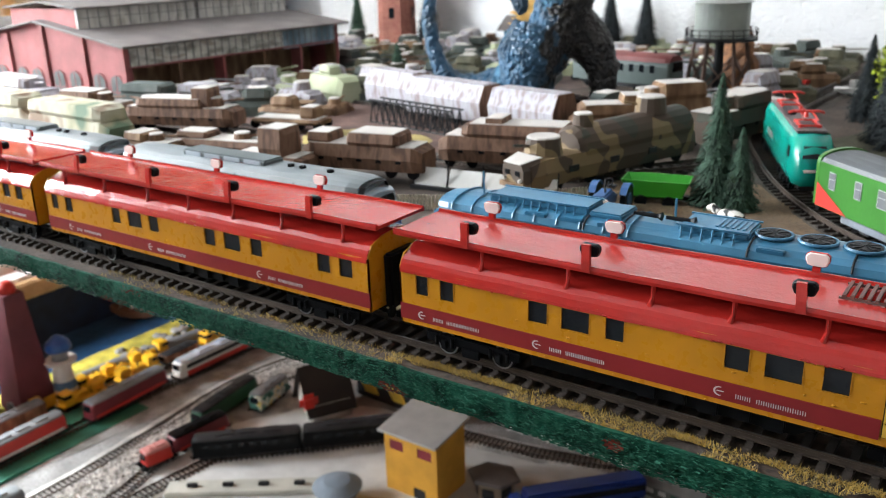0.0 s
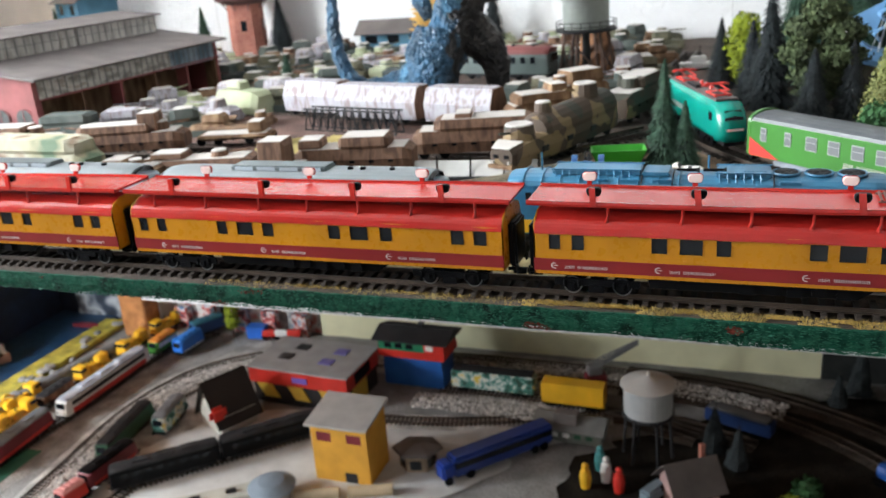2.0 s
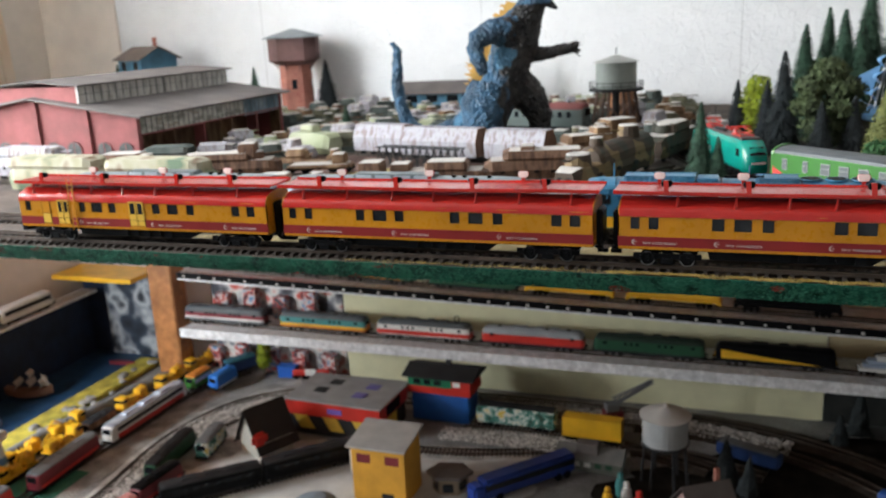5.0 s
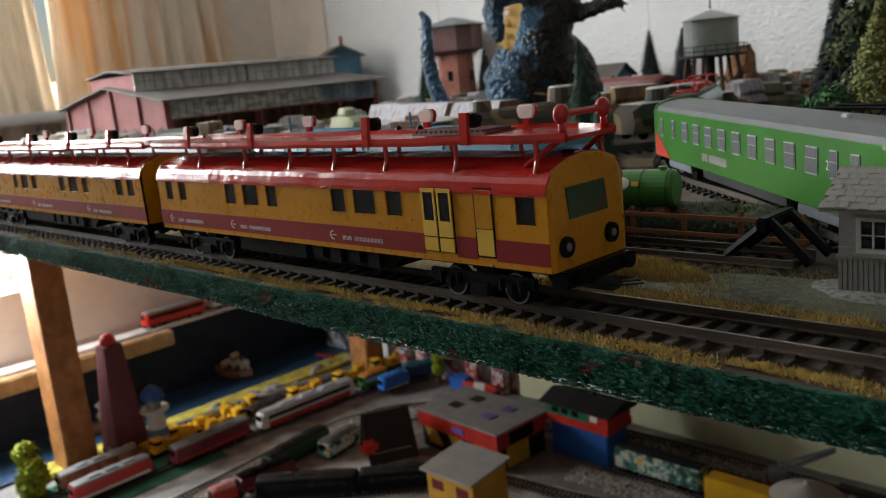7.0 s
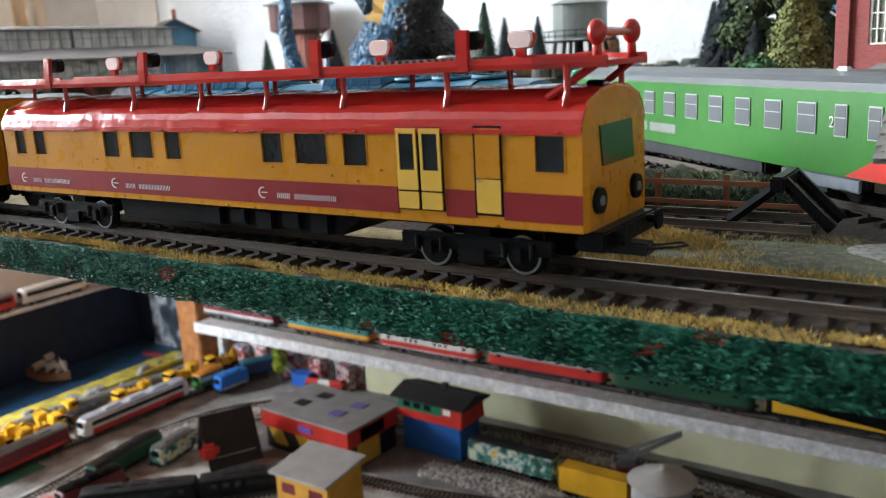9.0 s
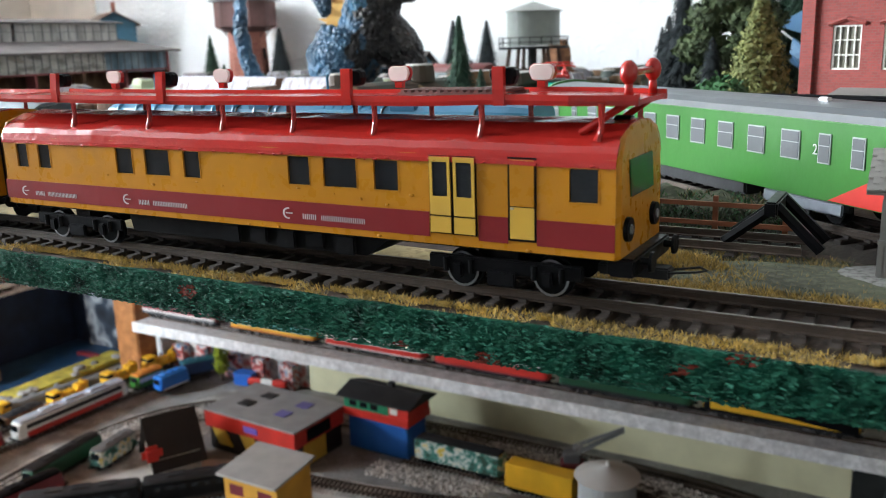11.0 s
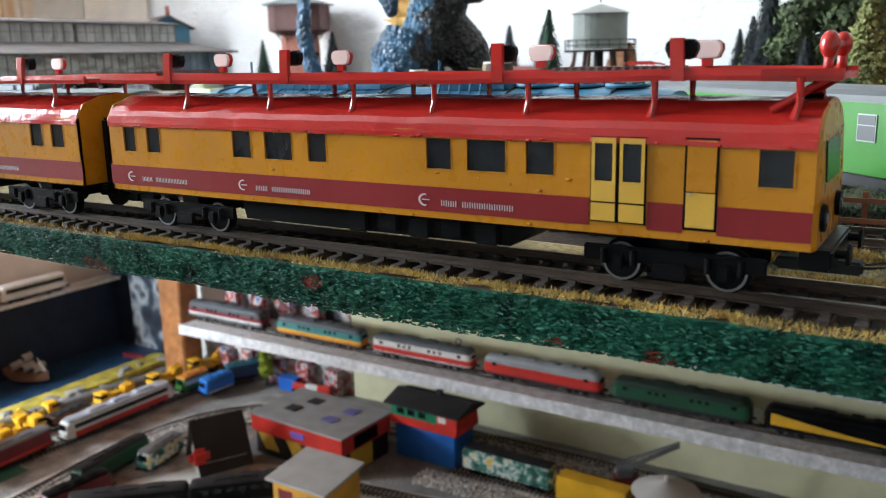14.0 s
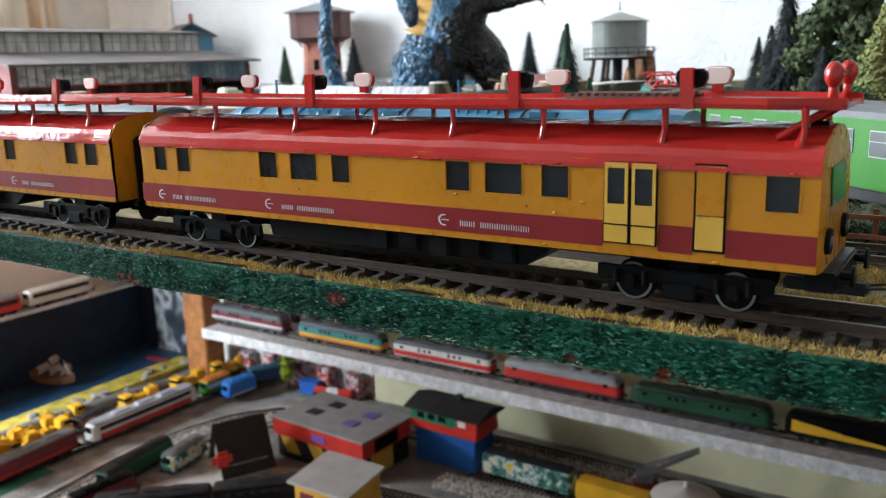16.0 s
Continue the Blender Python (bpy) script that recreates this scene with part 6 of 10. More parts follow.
def chalet(m, w, d, h, label, wall, roof, chimney=True, rise=0.022, wins=2, name="model_house"):
    """A small gabled model house with overhanging roof."""
    ob = thing(name, m, label, "model house")
    holes = [(-w / 2 + w * (k + 0.5) / wins - w * 0.09, -w / 2 + w * (k + 0.5) / wins + w * 0.09, h * 0.5, h * 0.82) for k in range(wins)]
    f = part("front_wall", panel(B(), -w / 2, w / 2, 0, h, holes, -d / 2, -d / 2 + 0.002), wall, ob)
    for a, b, c, e in holes:
        part("window", box(B(), a, b, -d / 2 + 0.0008, -d / 2 + 0.0014, c, e), PANE, f)
    part("rear_wall", box(B(), -w / 2, w / 2, d / 2 - 0.002, d / 2, 0, h), wall, ob)
    for s in (-1, 1):
        a, b = sorted((s * w / 2, s * (w / 2 - 0.002)))
        bm = B()
        loft(bm, [[(x, -d / 2 + 0.002, 0), (x, d / 2 - 0.002, 0), (x, d / 2 - 0.002, h), (x, 0, h + rise * 0.95), (x, -d / 2 + 0.002, h)] for x in (a, b)])
        part("side_wall", bm, wall, ob)
    for s in (-1, 1):
        bm = B()
        loft(bm, [[(x, 0, h + rise), (x, s * (d / 2 + 0.010), h - rise * 0.30), (x, s * (d / 2 + 0.010), h - rise * 0.30 + 0.002), (x, 0, h + rise + 0.002)] for x in (-w / 2 - 0.010, w / 2 + 0.010)])
        part("roof_slope", bm, roof, ob)
    if chimney:
        part("chimney", box(B(), w * 0.28, w * 0.28 + 0.008, 0.002, 0.010, h + rise * 0.5, h + rise + 0.022, 0.0008), TBR, ob)
    return ob


BLUEW = material("blue_wood_card", (0.07, 0.19, 0.28), 0.75, 0, 0.2, 120, 0.2)
hb = chalet(at(-1.262, 1.125, 0.076, -28), 0.128, 0.088, 0.060, "small blue wooden model house with brown roof", BLUEW, material("brown_roof_card", (0.16, 0.12, 0.10), 0.8, 0, 0.2, 150, 0.3))
bs = thing("card_plinth", at(-1.262, 1.125, GU, -28), "grey card plinth under the blue house", "plinth")
part("block", box(B(), -0.07, 0.07, -0.05, 0.05, 0, 0.0815, 0.002), SHEDR, bs)
chalet(at(-0.548, 1.155, GU, 4), 0.135, 0.060, 0.046, "low blue-grey model house with grey roof", BLUEW, SHEDR, False, 0.018, 3)

# steel water tower
wt = thing("water_tower", at(-0.109, 0.797, GU), "grey-green round water tank on a lattice stand", "tower")
TANKC = material("grey_green_tank", (0.31, 0.34, 0.31), 0.4, 0, 0.15, 120, 0.15)
LEGC = material("brown_lattice", (0.11, 0.062, 0.045), 0.7, 0, 0.25)
part("tank", cyl(B(), (0, 0, 0.072), (0, 0, 0.113), 0.0325, 0.0325, 28), TANKC, wt, smooth=False)
part("roof", cyl(B(), (0, 0, 0.113), (0, 0, 0.124), 0.037, 0.003, 28), material("pale_tank_roof", (0.36, 0.37, 0.34), 0.45, 0, 0.12), wt)
part("finial", cyl(B(), (0, 0, 0.126), (0, 0, 0.136), 0.0015, 0.0008, 8), GREYP, wt)
part("gallery_floor", cyl(B(), (0, 0, 0.068), (0, 0, 0.071), 0.043, 0.043, 28), SOOT, wt)
rl = B()
for k in range(20):
    a = 2 * math.pi * k / 20
    tube(rl, [(0.0425 * math.cos(a), 0.0425 * math.sin(a), 0.072), (0.0425 * math.cos(a), 0.0425 * math.sin(a), 0.082)], 0.0005, 5)
for z in (0.076, 0.082):
    ring = [(0.0425 * math.cos(2 * math.pi * k / 28), 0.0425 * math.sin(2 * math.pi * k / 28), z) for k in range(29)]
    tube(rl, ring, 0.0005, 5)
part("railing", rl, SOOT, wt)
part("column", cyl(B(), (0, -0.004, 0), (0, -0.004, 0.068), 0.0065, 0.0055, 12), SOOT, wt)
for k in range(6):
    a = 2 * math.pi * k / 6 + 0.3
    part("leg", tube(B(), [(0.040 * math.cos(a), 0.040 * math.sin(a), 0), (0.030 * math.cos(a), 0.030 * math.sin(a), 0.068)], 0.0026, 6), LEGC, wt)
    b = a + math.pi / 3
    part("brace", tube(B(), [(0.039 * math.cos(a), 0.039 * math.sin(a), 0.006), (0.034 * math.cos(b), 0.034 * math.sin(b), 0.047)], 0.0013, 5), LEGC, wt)
    part("brace", tube(B(), [(0.039 * math.cos(b), 0.039 * math.sin(b), 0.006), (0.034 * math.cos(a), 0.034 * math.sin(a), 0.047)], 0.0013, 5), LEGC, wt)

# monster figure: one plain mesh
SCALES = camo("blue_black_rubber", [(0.015, 0.045, 0.08), (0.035, 0.11, 0.20), (0.02, 0.05, 0.085), (0.075, 0.20, 0.32)], 16, (1, 1, 0.7), 0.42)
# Dark front hide: black rubber plus the shade of the side facing east.
HIDE = camo("black_rubber_with_shade", [(0.008, 0.008, 0.009), (0.022, 0.019, 0.018), (0.012, 0.012, 0.014), (0.05, 0.045, 0.042)], 30, (1, 1, 0.7), 0.42)
nn, ll = HIDE.node_tree.nodes, HIDE.node_tree.links
vh, vhb, vtc = nn.new("ShaderNodeTexVoronoi"), nn.new("ShaderNodeBump"), nn.new("ShaderNodeTexCoord")
vh.inputs["Scale"].default_value = 210
ll.new(vtc.outputs["Object"], vh.inputs["Vector"])
ll.new(vh.outputs["Distance"], vhb.inputs["Height"])
vhb.inputs["Strength"].default_value, vhb.inputs["Distance"].default_value, vhb.invert = 1.0, 0.004, True
ll.new(vhb.outputs["Normal"], nn["Principled BSDF"].inputs["Normal"])
nn, ll = SCALES.node_tree.nodes, SCALES.node_tree.links
vor, vb, tcx = nn.new("ShaderNodeTexVoronoi"), nn.new("ShaderNodeBump"), nn.new("ShaderNodeTexCoord")
vor.inputs["Scale"].default_value = 190
ll.new(tcx.outputs["Object"], vor.inputs["Vector"])
ll.new(vor.outputs["Distance"], vb.inputs["Height"])
vb.inputs["Strength"].default_value, vb.inputs["Distance"].default_value, vb.invert = 1.0, 0.004, True
ll.new(vb.outputs["Normal"], nn["Principled BSDF"].inputs["Normal"])
FIN = material("pale_orange_fins", (0.70, 0.40, 0.10), 0.5, 0, 0.15)


def smoothed(bm, voxel, rounds):
    """The union of overlapping lumps as one smooth skin."""
    me = bpy.data.meshes.new("lumps")
    bm.to_mesh(me)
    bm.free()
    tmp = new("lumps", me)
    rm = tmp.modifiers.new("skin", "REMESH")
    rm.mode, rm.voxel_size = "VOXEL", voxel
    sm = tmp.modifiers.new("soft", "SMOOTH")
    sm.factor, sm.iterations = 0.5, rounds
    skin = bpy.data.meshes.new_from_object(tmp.evaluated_get(bpy.context.evaluated_depsgraph_get()))
    bpy.data.objects.remove(tmp)
    out = B()
    out.from_mesh(skin)
    return out


def limb(bm, path, radii, seg=12, squash=1.0):
    """A round limb whose path lies near the xz plane."""
    pts = [Vector(p) for p in path]
    rings = []
    for k, p in enumerate(pts):
        d = (pts[min(k + 1, len(pts) - 1)] - pts[max(k - 1, 0)]).normalized()
        up = d.cross(Vector((0, 1, 0))).normalized()
        side = up.cross(d)
        rings.append([p + side * radii[k] * math.cos(2 * math.pi * a / seg) + up * radii[k] * squash * math.sin(2 * math.pi * a / seg) for a in range(seg)])
    return loft(bm, rings)


lump = B()
# hips, trunk and neck
limb(lump, [(-0.022, 0, 0.060), (-0.016, 0, 0.080), (-0.006, 0, 0.108), (0.004, 0, 0.138), (0.012, 0, 0.164), (0.022, 0, 0.186), (0.036, -0.002, 0.208), (0.047, -0.004, 0.224)], [0.026, 0.036, 0.034, 0.034, 0.037, 0.031, 0.022, 0.015], 18)
# head with an open mouth
limb(lump, [(0.034, -0.004, 0.226), (0.045, -0.005, 0.236), (0.060, -0.006, 0.237), (0.074, -0.006, 0.231), (0.085, -0.006, 0.226), (0.089, -0.006, 0.225)], [0.010, 0.0155, 0.0145, 0.0105, 0.0080, 0.0045], 14)
limb(lump, [(0.044, -0.005, 0.222), (0.058, -0.006, 0.217), (0.068, -0.006, 0.209), (0.075, -0.006, 0.203)], [0.0115, 0.0085, 0.0062, 0.0035], 12)
for y in (-0.0145, 0.0035):
    ball(lump, (0.060, y, 0.244), 0.0048, 8)
# legs: the near one thick and blue, the far one striding
limb(lump, [(-0.026, -0.014, 0.092), (-0.036, -0.024, 0.064), (-0.036, -0.028, 0.036), (-0.028, -0.030, 0.014), (-0.018, -0.034, 0.004)], [0.034, 0.041, 0.034, 0.027, 0.018], 16)
limb(lump, [(-0.030, -0.034, 0.004), (-0.010, -0.044, 0.005), (0.004, -0.048, 0.004)], [0.018, 0.016, 0.010], 12, squash=0.55)
limb(lump, [(0.010, 0.012, 0.094), (0.032, 0.014, 0.070), (0.046, 0.014, 0.044), (0.045, 0.012, 0.018), (0.044, 0.008, 0.004)], [0.030, 0.027, 0.020, 0.016, 0.015], 16)
limb(lump, [(0.038, 0.010, 0.004), (0.056, 0.000, 0.004), (0.068, -0.006, 0.003)], [0.016, 0.014, 0.008], 12, squash=0.55)
# near arm: raised elbow, forearm hanging
limb(lump, [(0.004, -0.026, 0.176), (-0.022, -0.038, 0.176), (-0.044, -0.042, 0.166), (-0.047, -0.046, 0.152), (-0.042, -0.052, 0.136), (-0.036, -0.056, 0.122), (-0.034, -0.058, 0.114)], [0.022, 0.020, 0.016, 0.0135, 0.0115, 0.0095, 0.006], 14)
# far arm stretched forward
limb(lump, [(0.026, 0.004, 0.150), (0.044, -0.002, 0.138), (0.064, -0.006, 0.140), (0.084, -0.008, 0.145), (0.094, -0.008, 0.146)], [0.019, 0.0125, 0.0100, 0.0090, 0.0085], 14)
for k, (dy, dz) in enumerate(((-0.006, 0.006), (-0.001, 0.003), (0.004, -0.003), (0.0, -0.009))):
    limb(lump, [(0.090, -0.008 + dy * 0.6, 0.146 + dz * 0.6), (0.102, -0.008 + dy, 0.148 + dz), (0.110, -0.008 + dy * 1.3, 0.145 + dz * 1.5)], [0.0042, 0.0034, 0.0014], 8)
# tail, low behind the legs and upright at its end
limb(lump, [(-0.024, 0.006, 0.070), (-0.050, 0.010, 0.040), (-0.084, 0.012, 0.024), (-0.118, 0.010, 0.019), (-0.146, 0.002, 0.024), (-0.162, -0.004, 0.044), (-0.170, -0.008, 0.072), (-0.1735, -0.010, 0.104), (-0.1715, -0.010, 0.134), (-0.1700, -0.010, 0.154), (-0.1760, -0.010, 0.164), (-0.1815, -0.010, 0.163)], [0.036, 0.031, 0.023, 0.017, 0.0140, 0.0120, 0.0108, 0.0098, 0.0085, 0.0068, 0.0048, 0.0026], 14)
bm = smoothed(lump, 0.0022, 2)
bm.normal_update()
for v in bm.verts:
    p = v.co
    belly = p.x > 0.016 and 0.07 < p.z < 0.215
    q = Vector((p.x * 150, p.y * 150, p.z * (330 if belly else 105)))
    cell = noise.voronoi(q)[0]
    v.co += v.normal * (0.0024 * (0.5 - min(1.0, cell[0] * 1.5)) + 0.0012 * noise.noise(p * 60))
# Black front hide, with its shade away from the window in the colour.
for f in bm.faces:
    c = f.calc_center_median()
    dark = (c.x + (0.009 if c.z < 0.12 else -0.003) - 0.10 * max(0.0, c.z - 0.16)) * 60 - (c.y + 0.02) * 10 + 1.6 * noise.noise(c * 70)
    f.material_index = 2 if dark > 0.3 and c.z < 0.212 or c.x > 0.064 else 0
    f.smooth = True
# jagged fins down the back
rngf = random.Random(8)
for k in range(13):
    t = k / 12
    bx, bz = -0.058 + 0.016 * t + 0.10 * max(0.0, t - 0.5) ** 1.3, 0.036 + 0.172 * t
    size = 0.008 + 0.008 * math.sin(math.pi * min(1, t * 0.85 + 0.12))
    for s in (-0.007, 0.006):
        lean = rngf.uniform(-0.25, 0.25)
        pts = [(0.022, -0.007), (0.0, -0.007), (-0.55 * size, -0.004), (-0.35 * size, 0.001), (-1.1 * size, 0.006 + lean * size), (-0.35 * size, 0.006), (-0.75 * size, 0.9 * size), (-0.1 * size, 0.55 * size), (0.1 * size, 1.25 * size), (0.022, 0.005)]
        loft(bm, [[(bx + a, s + d, bz + b) for a, b in pts] for d in (-0.0012, 0.0012)], True, 1)
# eyes and teeth
for y in (-0.0200, 0.0085):
    ball(bm, (0.0600, y, 0.2385), 0.0026, 8, 3)
for k in range(5):
    for y in (-0.0120, 0.0000):
        cyl(bm, (0.064 + 0.004 * k, y, 0.2225 - 0.0006 * k), (0.0645 + 0.004 * k, y, 0.2180 - 0.0006 * k), 0.0010, 0.0002, 5, 4)
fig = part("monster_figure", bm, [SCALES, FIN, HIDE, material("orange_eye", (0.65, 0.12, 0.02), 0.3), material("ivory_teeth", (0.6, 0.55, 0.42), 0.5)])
fig.matrix_world = at(-0.247, 0.650, GU, 12) @ Matrix.Scale(0.975, 4)
tagged(fig, "blue-black rubber monster figure with pale orange back fins", "toy figure")
# ---- trees ----
BARK = material("brown_bark", (0.07, 0.045, 0.03), 0.9, 0, 0.3, 200)
NEEDLE = material("dark_green_needles", (0.022, 0.060, 0.034), 0.8, 0, 0.45, 240, 0.3, (0.06, 0.115, 0.07), 0.6, 60)
BLACKN = material("blackish_needles", (0.012, 0.017, 0.019), 0.85, 0, 0.4, 240, 0.3, (0.03, 0.04, 0.042), 0.5, 60)
OLIVEL = material("olive_leaves", (0.045, 0.066, 0.022), 0.85, 0, 0.4, 200, 0.3, (0.085, 0.11, 0.045), 0.6, 50)
LIME = material("lime_leaves", (0.30, 0.36, 0.015), 0.8, 0, 0.3, 200, 0.3, (0.16, 0.22, 0.01), 0.6, 70)
PALEY = material("pale_yellow_green", (0.22, 0.235, 0.075), 0.85, 0, 0.3, 260, 0.4, (0.11, 0.125, 0.04), 0.7, 80)
MIDG = material("mid_green_leaves", (0.028, 0.10, 0.030), 0.8, 0, 0.4, 200, 0.3, (0.06, 0.17, 0.05), 0.5, 70)
GOLD = material("golden_leaves", (0.34, 0.25, 0.015), 0.8, 0, 0.35, 200)


def conifer(m, h, r, mat, label, seed, levels=36, arms=58, group="model conifers", ragged=0.28):
    rng = random.Random(seed)
    r = r * 1.22
    ob = thing("conifer", m, label, "model tree", group)
    part("trunk", tube(B(), [(0, 0, 0), (0, 0, h * 0.5), (0, 0, h * 0.97)], [r * 0.13, r * 0.08, r * 0.01], 7), BARK, ob)
    bm = B()
    rings = []
    for i in range(7):
        q = r * 0.72 * (1 - i / 7.0) + r * 0.02
        rings.append([(q * math.cos(0.785 * k) * rng.uniform(0.8, 1.1), q * math.sin(0.785 * k) * rng.uniform(0.8, 1.1), h * (0.06 + 0.13 * i)) for k in range(8)])
    loft(bm, rings)
    for i in range(levels):
        t = i / levels
        z, rad = h * (0.07 + 0.91 * t), r * (1 - t) ** 0.85 + r * 0.03
        for k in range(max(5, int(arms * (1 - 0.6 * t)))):
            a = rng.uniform(0, 6.283)
            q = rad * (1 + rng.uniform(-ragged, ragged * 0.5))
            drop = q * rng.uniform(0.15, 0.5)
            d, s = Vector((math.cos(a), math.sin(a), 0)), Vector((-math.sin(a), math.cos(a), 0))
            w = h * 0.0082 * rng.uniform(0.7, 1.3) * (1 - 0.5 * t)
            p0, p1 = Vector((0, 0, z + h * 0.02)) + d * q * 0.1, Vector((0, 0, z - drop)) + d * q
            mid = (p0 + p1) / 2 + Vector((0, 0, h * 0.012))
            for u, v in ((p0, mid), (mid, p1)):
                bm.faces.new([bm.verts.new(x) for x in (u - s * w * 0.5, u + s * w * 0.5, v + s * w, v - s * w)])
            for j in range(6):
                c = p0.lerp(p1, 0.30 + 0.14 * j) + Vector((0, 0, rng.uniform(-0.3, 0.4) * w))
                side = (s * rng.choice((-1, 1)) + d * 0.7 + Vector((0, 0, rng.uniform(-0.5, 0.35)))).normalized() * w * rng.uniform(1.6, 3.0)
                up = Vector((rng.uniform(-1, 1), rng.uniform(-1, 1), 1)).normalized() * w * 0.45
                bm.faces.new([bm.verts.new(x) for x in (c - up, c + side, c + up)])
    part("crown", bm, mat, ob)
    return ob


def leafy(m, lumps, mat, label, seed, count=900, leaf=0.004, trunk=0.02, group="model broadleaf trees"):
    """A crown of small leaves over several uneven lumps; lumps: x, y, z, rx, ry, rz."""
    rng = random.Random(seed)
    ob = thing("broadleaf_tree", m, label, "model tree", group)
    base = max(l[2] for l in lumps)
    tr = B()
    tube(tr, [(0, 0, 0), (0, 0, trunk), (0, 0, base * 0.9)], [0.0035, 0.0028, 0.001], 7)
    for l in lumps[:4]:
        tube(tr, [(0, 0, trunk), (l[0] * 0.6, l[1] * 0.6, l[2] * 0.8)], [0.002, 0.0008], 5)
    part("trunk", tr, BARK, ob)
    bm = B()
    for k in range(count):
        x, y, z, rx, ry, rz = lumps[rng.randrange(len(lumps))]
        d = Vector((rng.gauss(0, 1), rng.gauss(0, 1), rng.gauss(0, 1))).normalized()
        q = rng.uniform(0.72, 1.08) * (1 + 0.18 * noise.noise((d.x * 3 + seed, d.y * 3, d.z * 3)))
        c = Vector((x + d.x * rx * q, y + d.y * ry * q, max(0.0005, z + d.z * rz * q)))
        a = Vector((rng.uniform(-1, 1), rng.uniform(-1, 1), rng.uniform(-1, 1))).normalized()
        b = a.cross(d + Vector((0.01, 0.02, 0.03))).normalized()
        s = leaf * rng.uniform(0.6, 1.3)
        bm.faces.new([bm.verts.new(v) for v in (c - a * s, c + b * s * 0.6, c + a * s, c - b * s * 0.6)])
    part("crown", bm, mat, ob)
    return ob


conifer(at(0.048, 0.312, GU), 0.098, 0.0155, NEEDLE, "dark green model fir at the farm track", 1)
conifer(at(0.066, 0.308, GU), 0.062, 0.013, NEEDLE, "smaller dark green model fir", 2)
conifer(at(0.078, 0.700, GU), 0.090, 0.016, BLACKN, "slim blackish model fir", 4)
conifer(at(0.098, 0.735, GU), 0.094, 0.013, BLACKN, "slim blackish fir behind a yellow tree", 5)
conifer(at(0.135, 0.560, GU), 0.136, 0.025, BLACKN, "tall blackish model fir", 6)
conifer(at(0.116, 0.585, GU), 0.098, 0.019, BLACKN, "blackish fir at the edge of the wood", 7)
conifer(at(0.176, 0.490, GU), 0.078, 0.020, BLACKN, "small blackish fir before the big tree", 8)
conifer(at(0.212, 0.500, GU), 0.084, 0.017, BLACKN, "small blackish fir below the ship", 9)
for k, (x, y, z, h, r) in enumerate(((0.166, 0.71, 0.02, 0.138, 0.026), (0.197, 0.74, 0.02, 0.160, 0.026), (0.215, 0.71, 0.03, 0.146, 0.028), (0.252, 0.765, 0.04, 0.172, 0.030), (0.277, 0.725, 0.04, 0.122, 0.026), (0.185, 0.68, 0.01, 0.12, 0.026), (0.236, 0.70, 0.03, 0.13, 0.026))):
    conifer(at(x, y, z), h, r, NEEDLE, "tall dark green fir on the wooded hill", 20 + k)
conifer(at(-0.805, 1.150, GU), 0.122, 0.028, BLACKN, "blackish fir by the brick tower", 30)
conifer(at(-0.415, 1.15, GU), 0.120, 0.024, BLACKN, "slim blackish fir by the wall", 31)
conifer(at(-0.350, 1.15, GU), 0.118, 0.024, BLACKN, "slim blackish fir by the wall", 32)
conifer(at(-0.99, 1.15, 0.02), 0.085, 0.016, NEEDLE, "small green fir behind the shed", 33)
conifer(at(-0.56, 0.73, GU), 0.060, 0.016, NEEDLE, "small green fir in the yard", 34)
conifer(at(-1.33, 1.10, GU), 0.13, 0.018, NEEDLE, "small green fir by the side wall", 35)
leafy(at(0.104, 0.705, GU), [(0, 0, 0.032, 0.023, 0.023, 0.024), (0, 0, 0.054, 0.026, 0.026, 0.024), (0.002, 0, 0.074, 0.018, 0.018, 0.018)], LIME, "lime yellow model tree, dense oval crown", 41, 3000, 0.0024)
leafy(at(0.184, 0.525, GU), [(0, 0, 0.108, 0.022, 0.022, 0.016), (-0.016, 0, 0.092, 0.020, 0.020, 0.013), (0.018, -0.006, 0.088, 0.022, 0.020, 0.014), (-0.020, -0.008, 0.068, 0.022, 0.022, 0.012), (0.016, -0.010, 0.064, 0.026, 0.022, 0.013), (0, -0.006, 0.046, 0.030, 0.026, 0.012), (0, -0.01, 0.030, 0.024, 0.02, 0.010)], OLIVEL, "large olive model tree with layered crown", 42, 9000, 0.0028, 0.03)
cone = [(0, 0, 0.010 + 0.0075 * k, 0.0255 * (1 - (k / 12.0) ** 1.5) + 0.002, 0.0255 * (1 - (k / 12.0) ** 1.5) + 0.002, 0.008) for k in range(12)]
leafy(at(0.231, 0.374, GU), cone, PALEY, "pale yellow-green cone shaped tree", 43, 9000, 0.0015, 0.01)
leafy(at(0.219, 0.325, GU), [(0, 0, 0.036, 0.017, 0.016, 0.017), (0.008, 0, 0.028, 0.014, 0.014, 0.014), (-0.008, 0, 0.022, 0.014, 0.014, 0.018)], MIDG, "round mid-green bush behind the green coach", 44, 3000, 0.0024, 0.006, "model bushes")
leafy(at(0.378, 0.955, 0.088), [(0, 0, 0.040, 0.016, 0.014, 0.020), (0.003, 0, 0.066, 0.013, 0.012, 0.022), (-0.006, 0, 0.025, 0.015, 0.014, 0.014)], GOLD, "golden autumn model tree on the hill", 45, 1800, 0.0032)
conifer(at(0.417, 0.955, 0.05), 0.060, 0.018, GOLD, "small golden fir on the hill", 46, 12, 10)
conifer(at(0.442, 0.96, 0.04), 0.058, 0.018, BLACKN, "small blackish fir on the hill", 47)
conifer(at(0.470, 0.96, 0.04), 0.036, 0.010, BLACKN, "tiny blackish fir on the hill", 48)
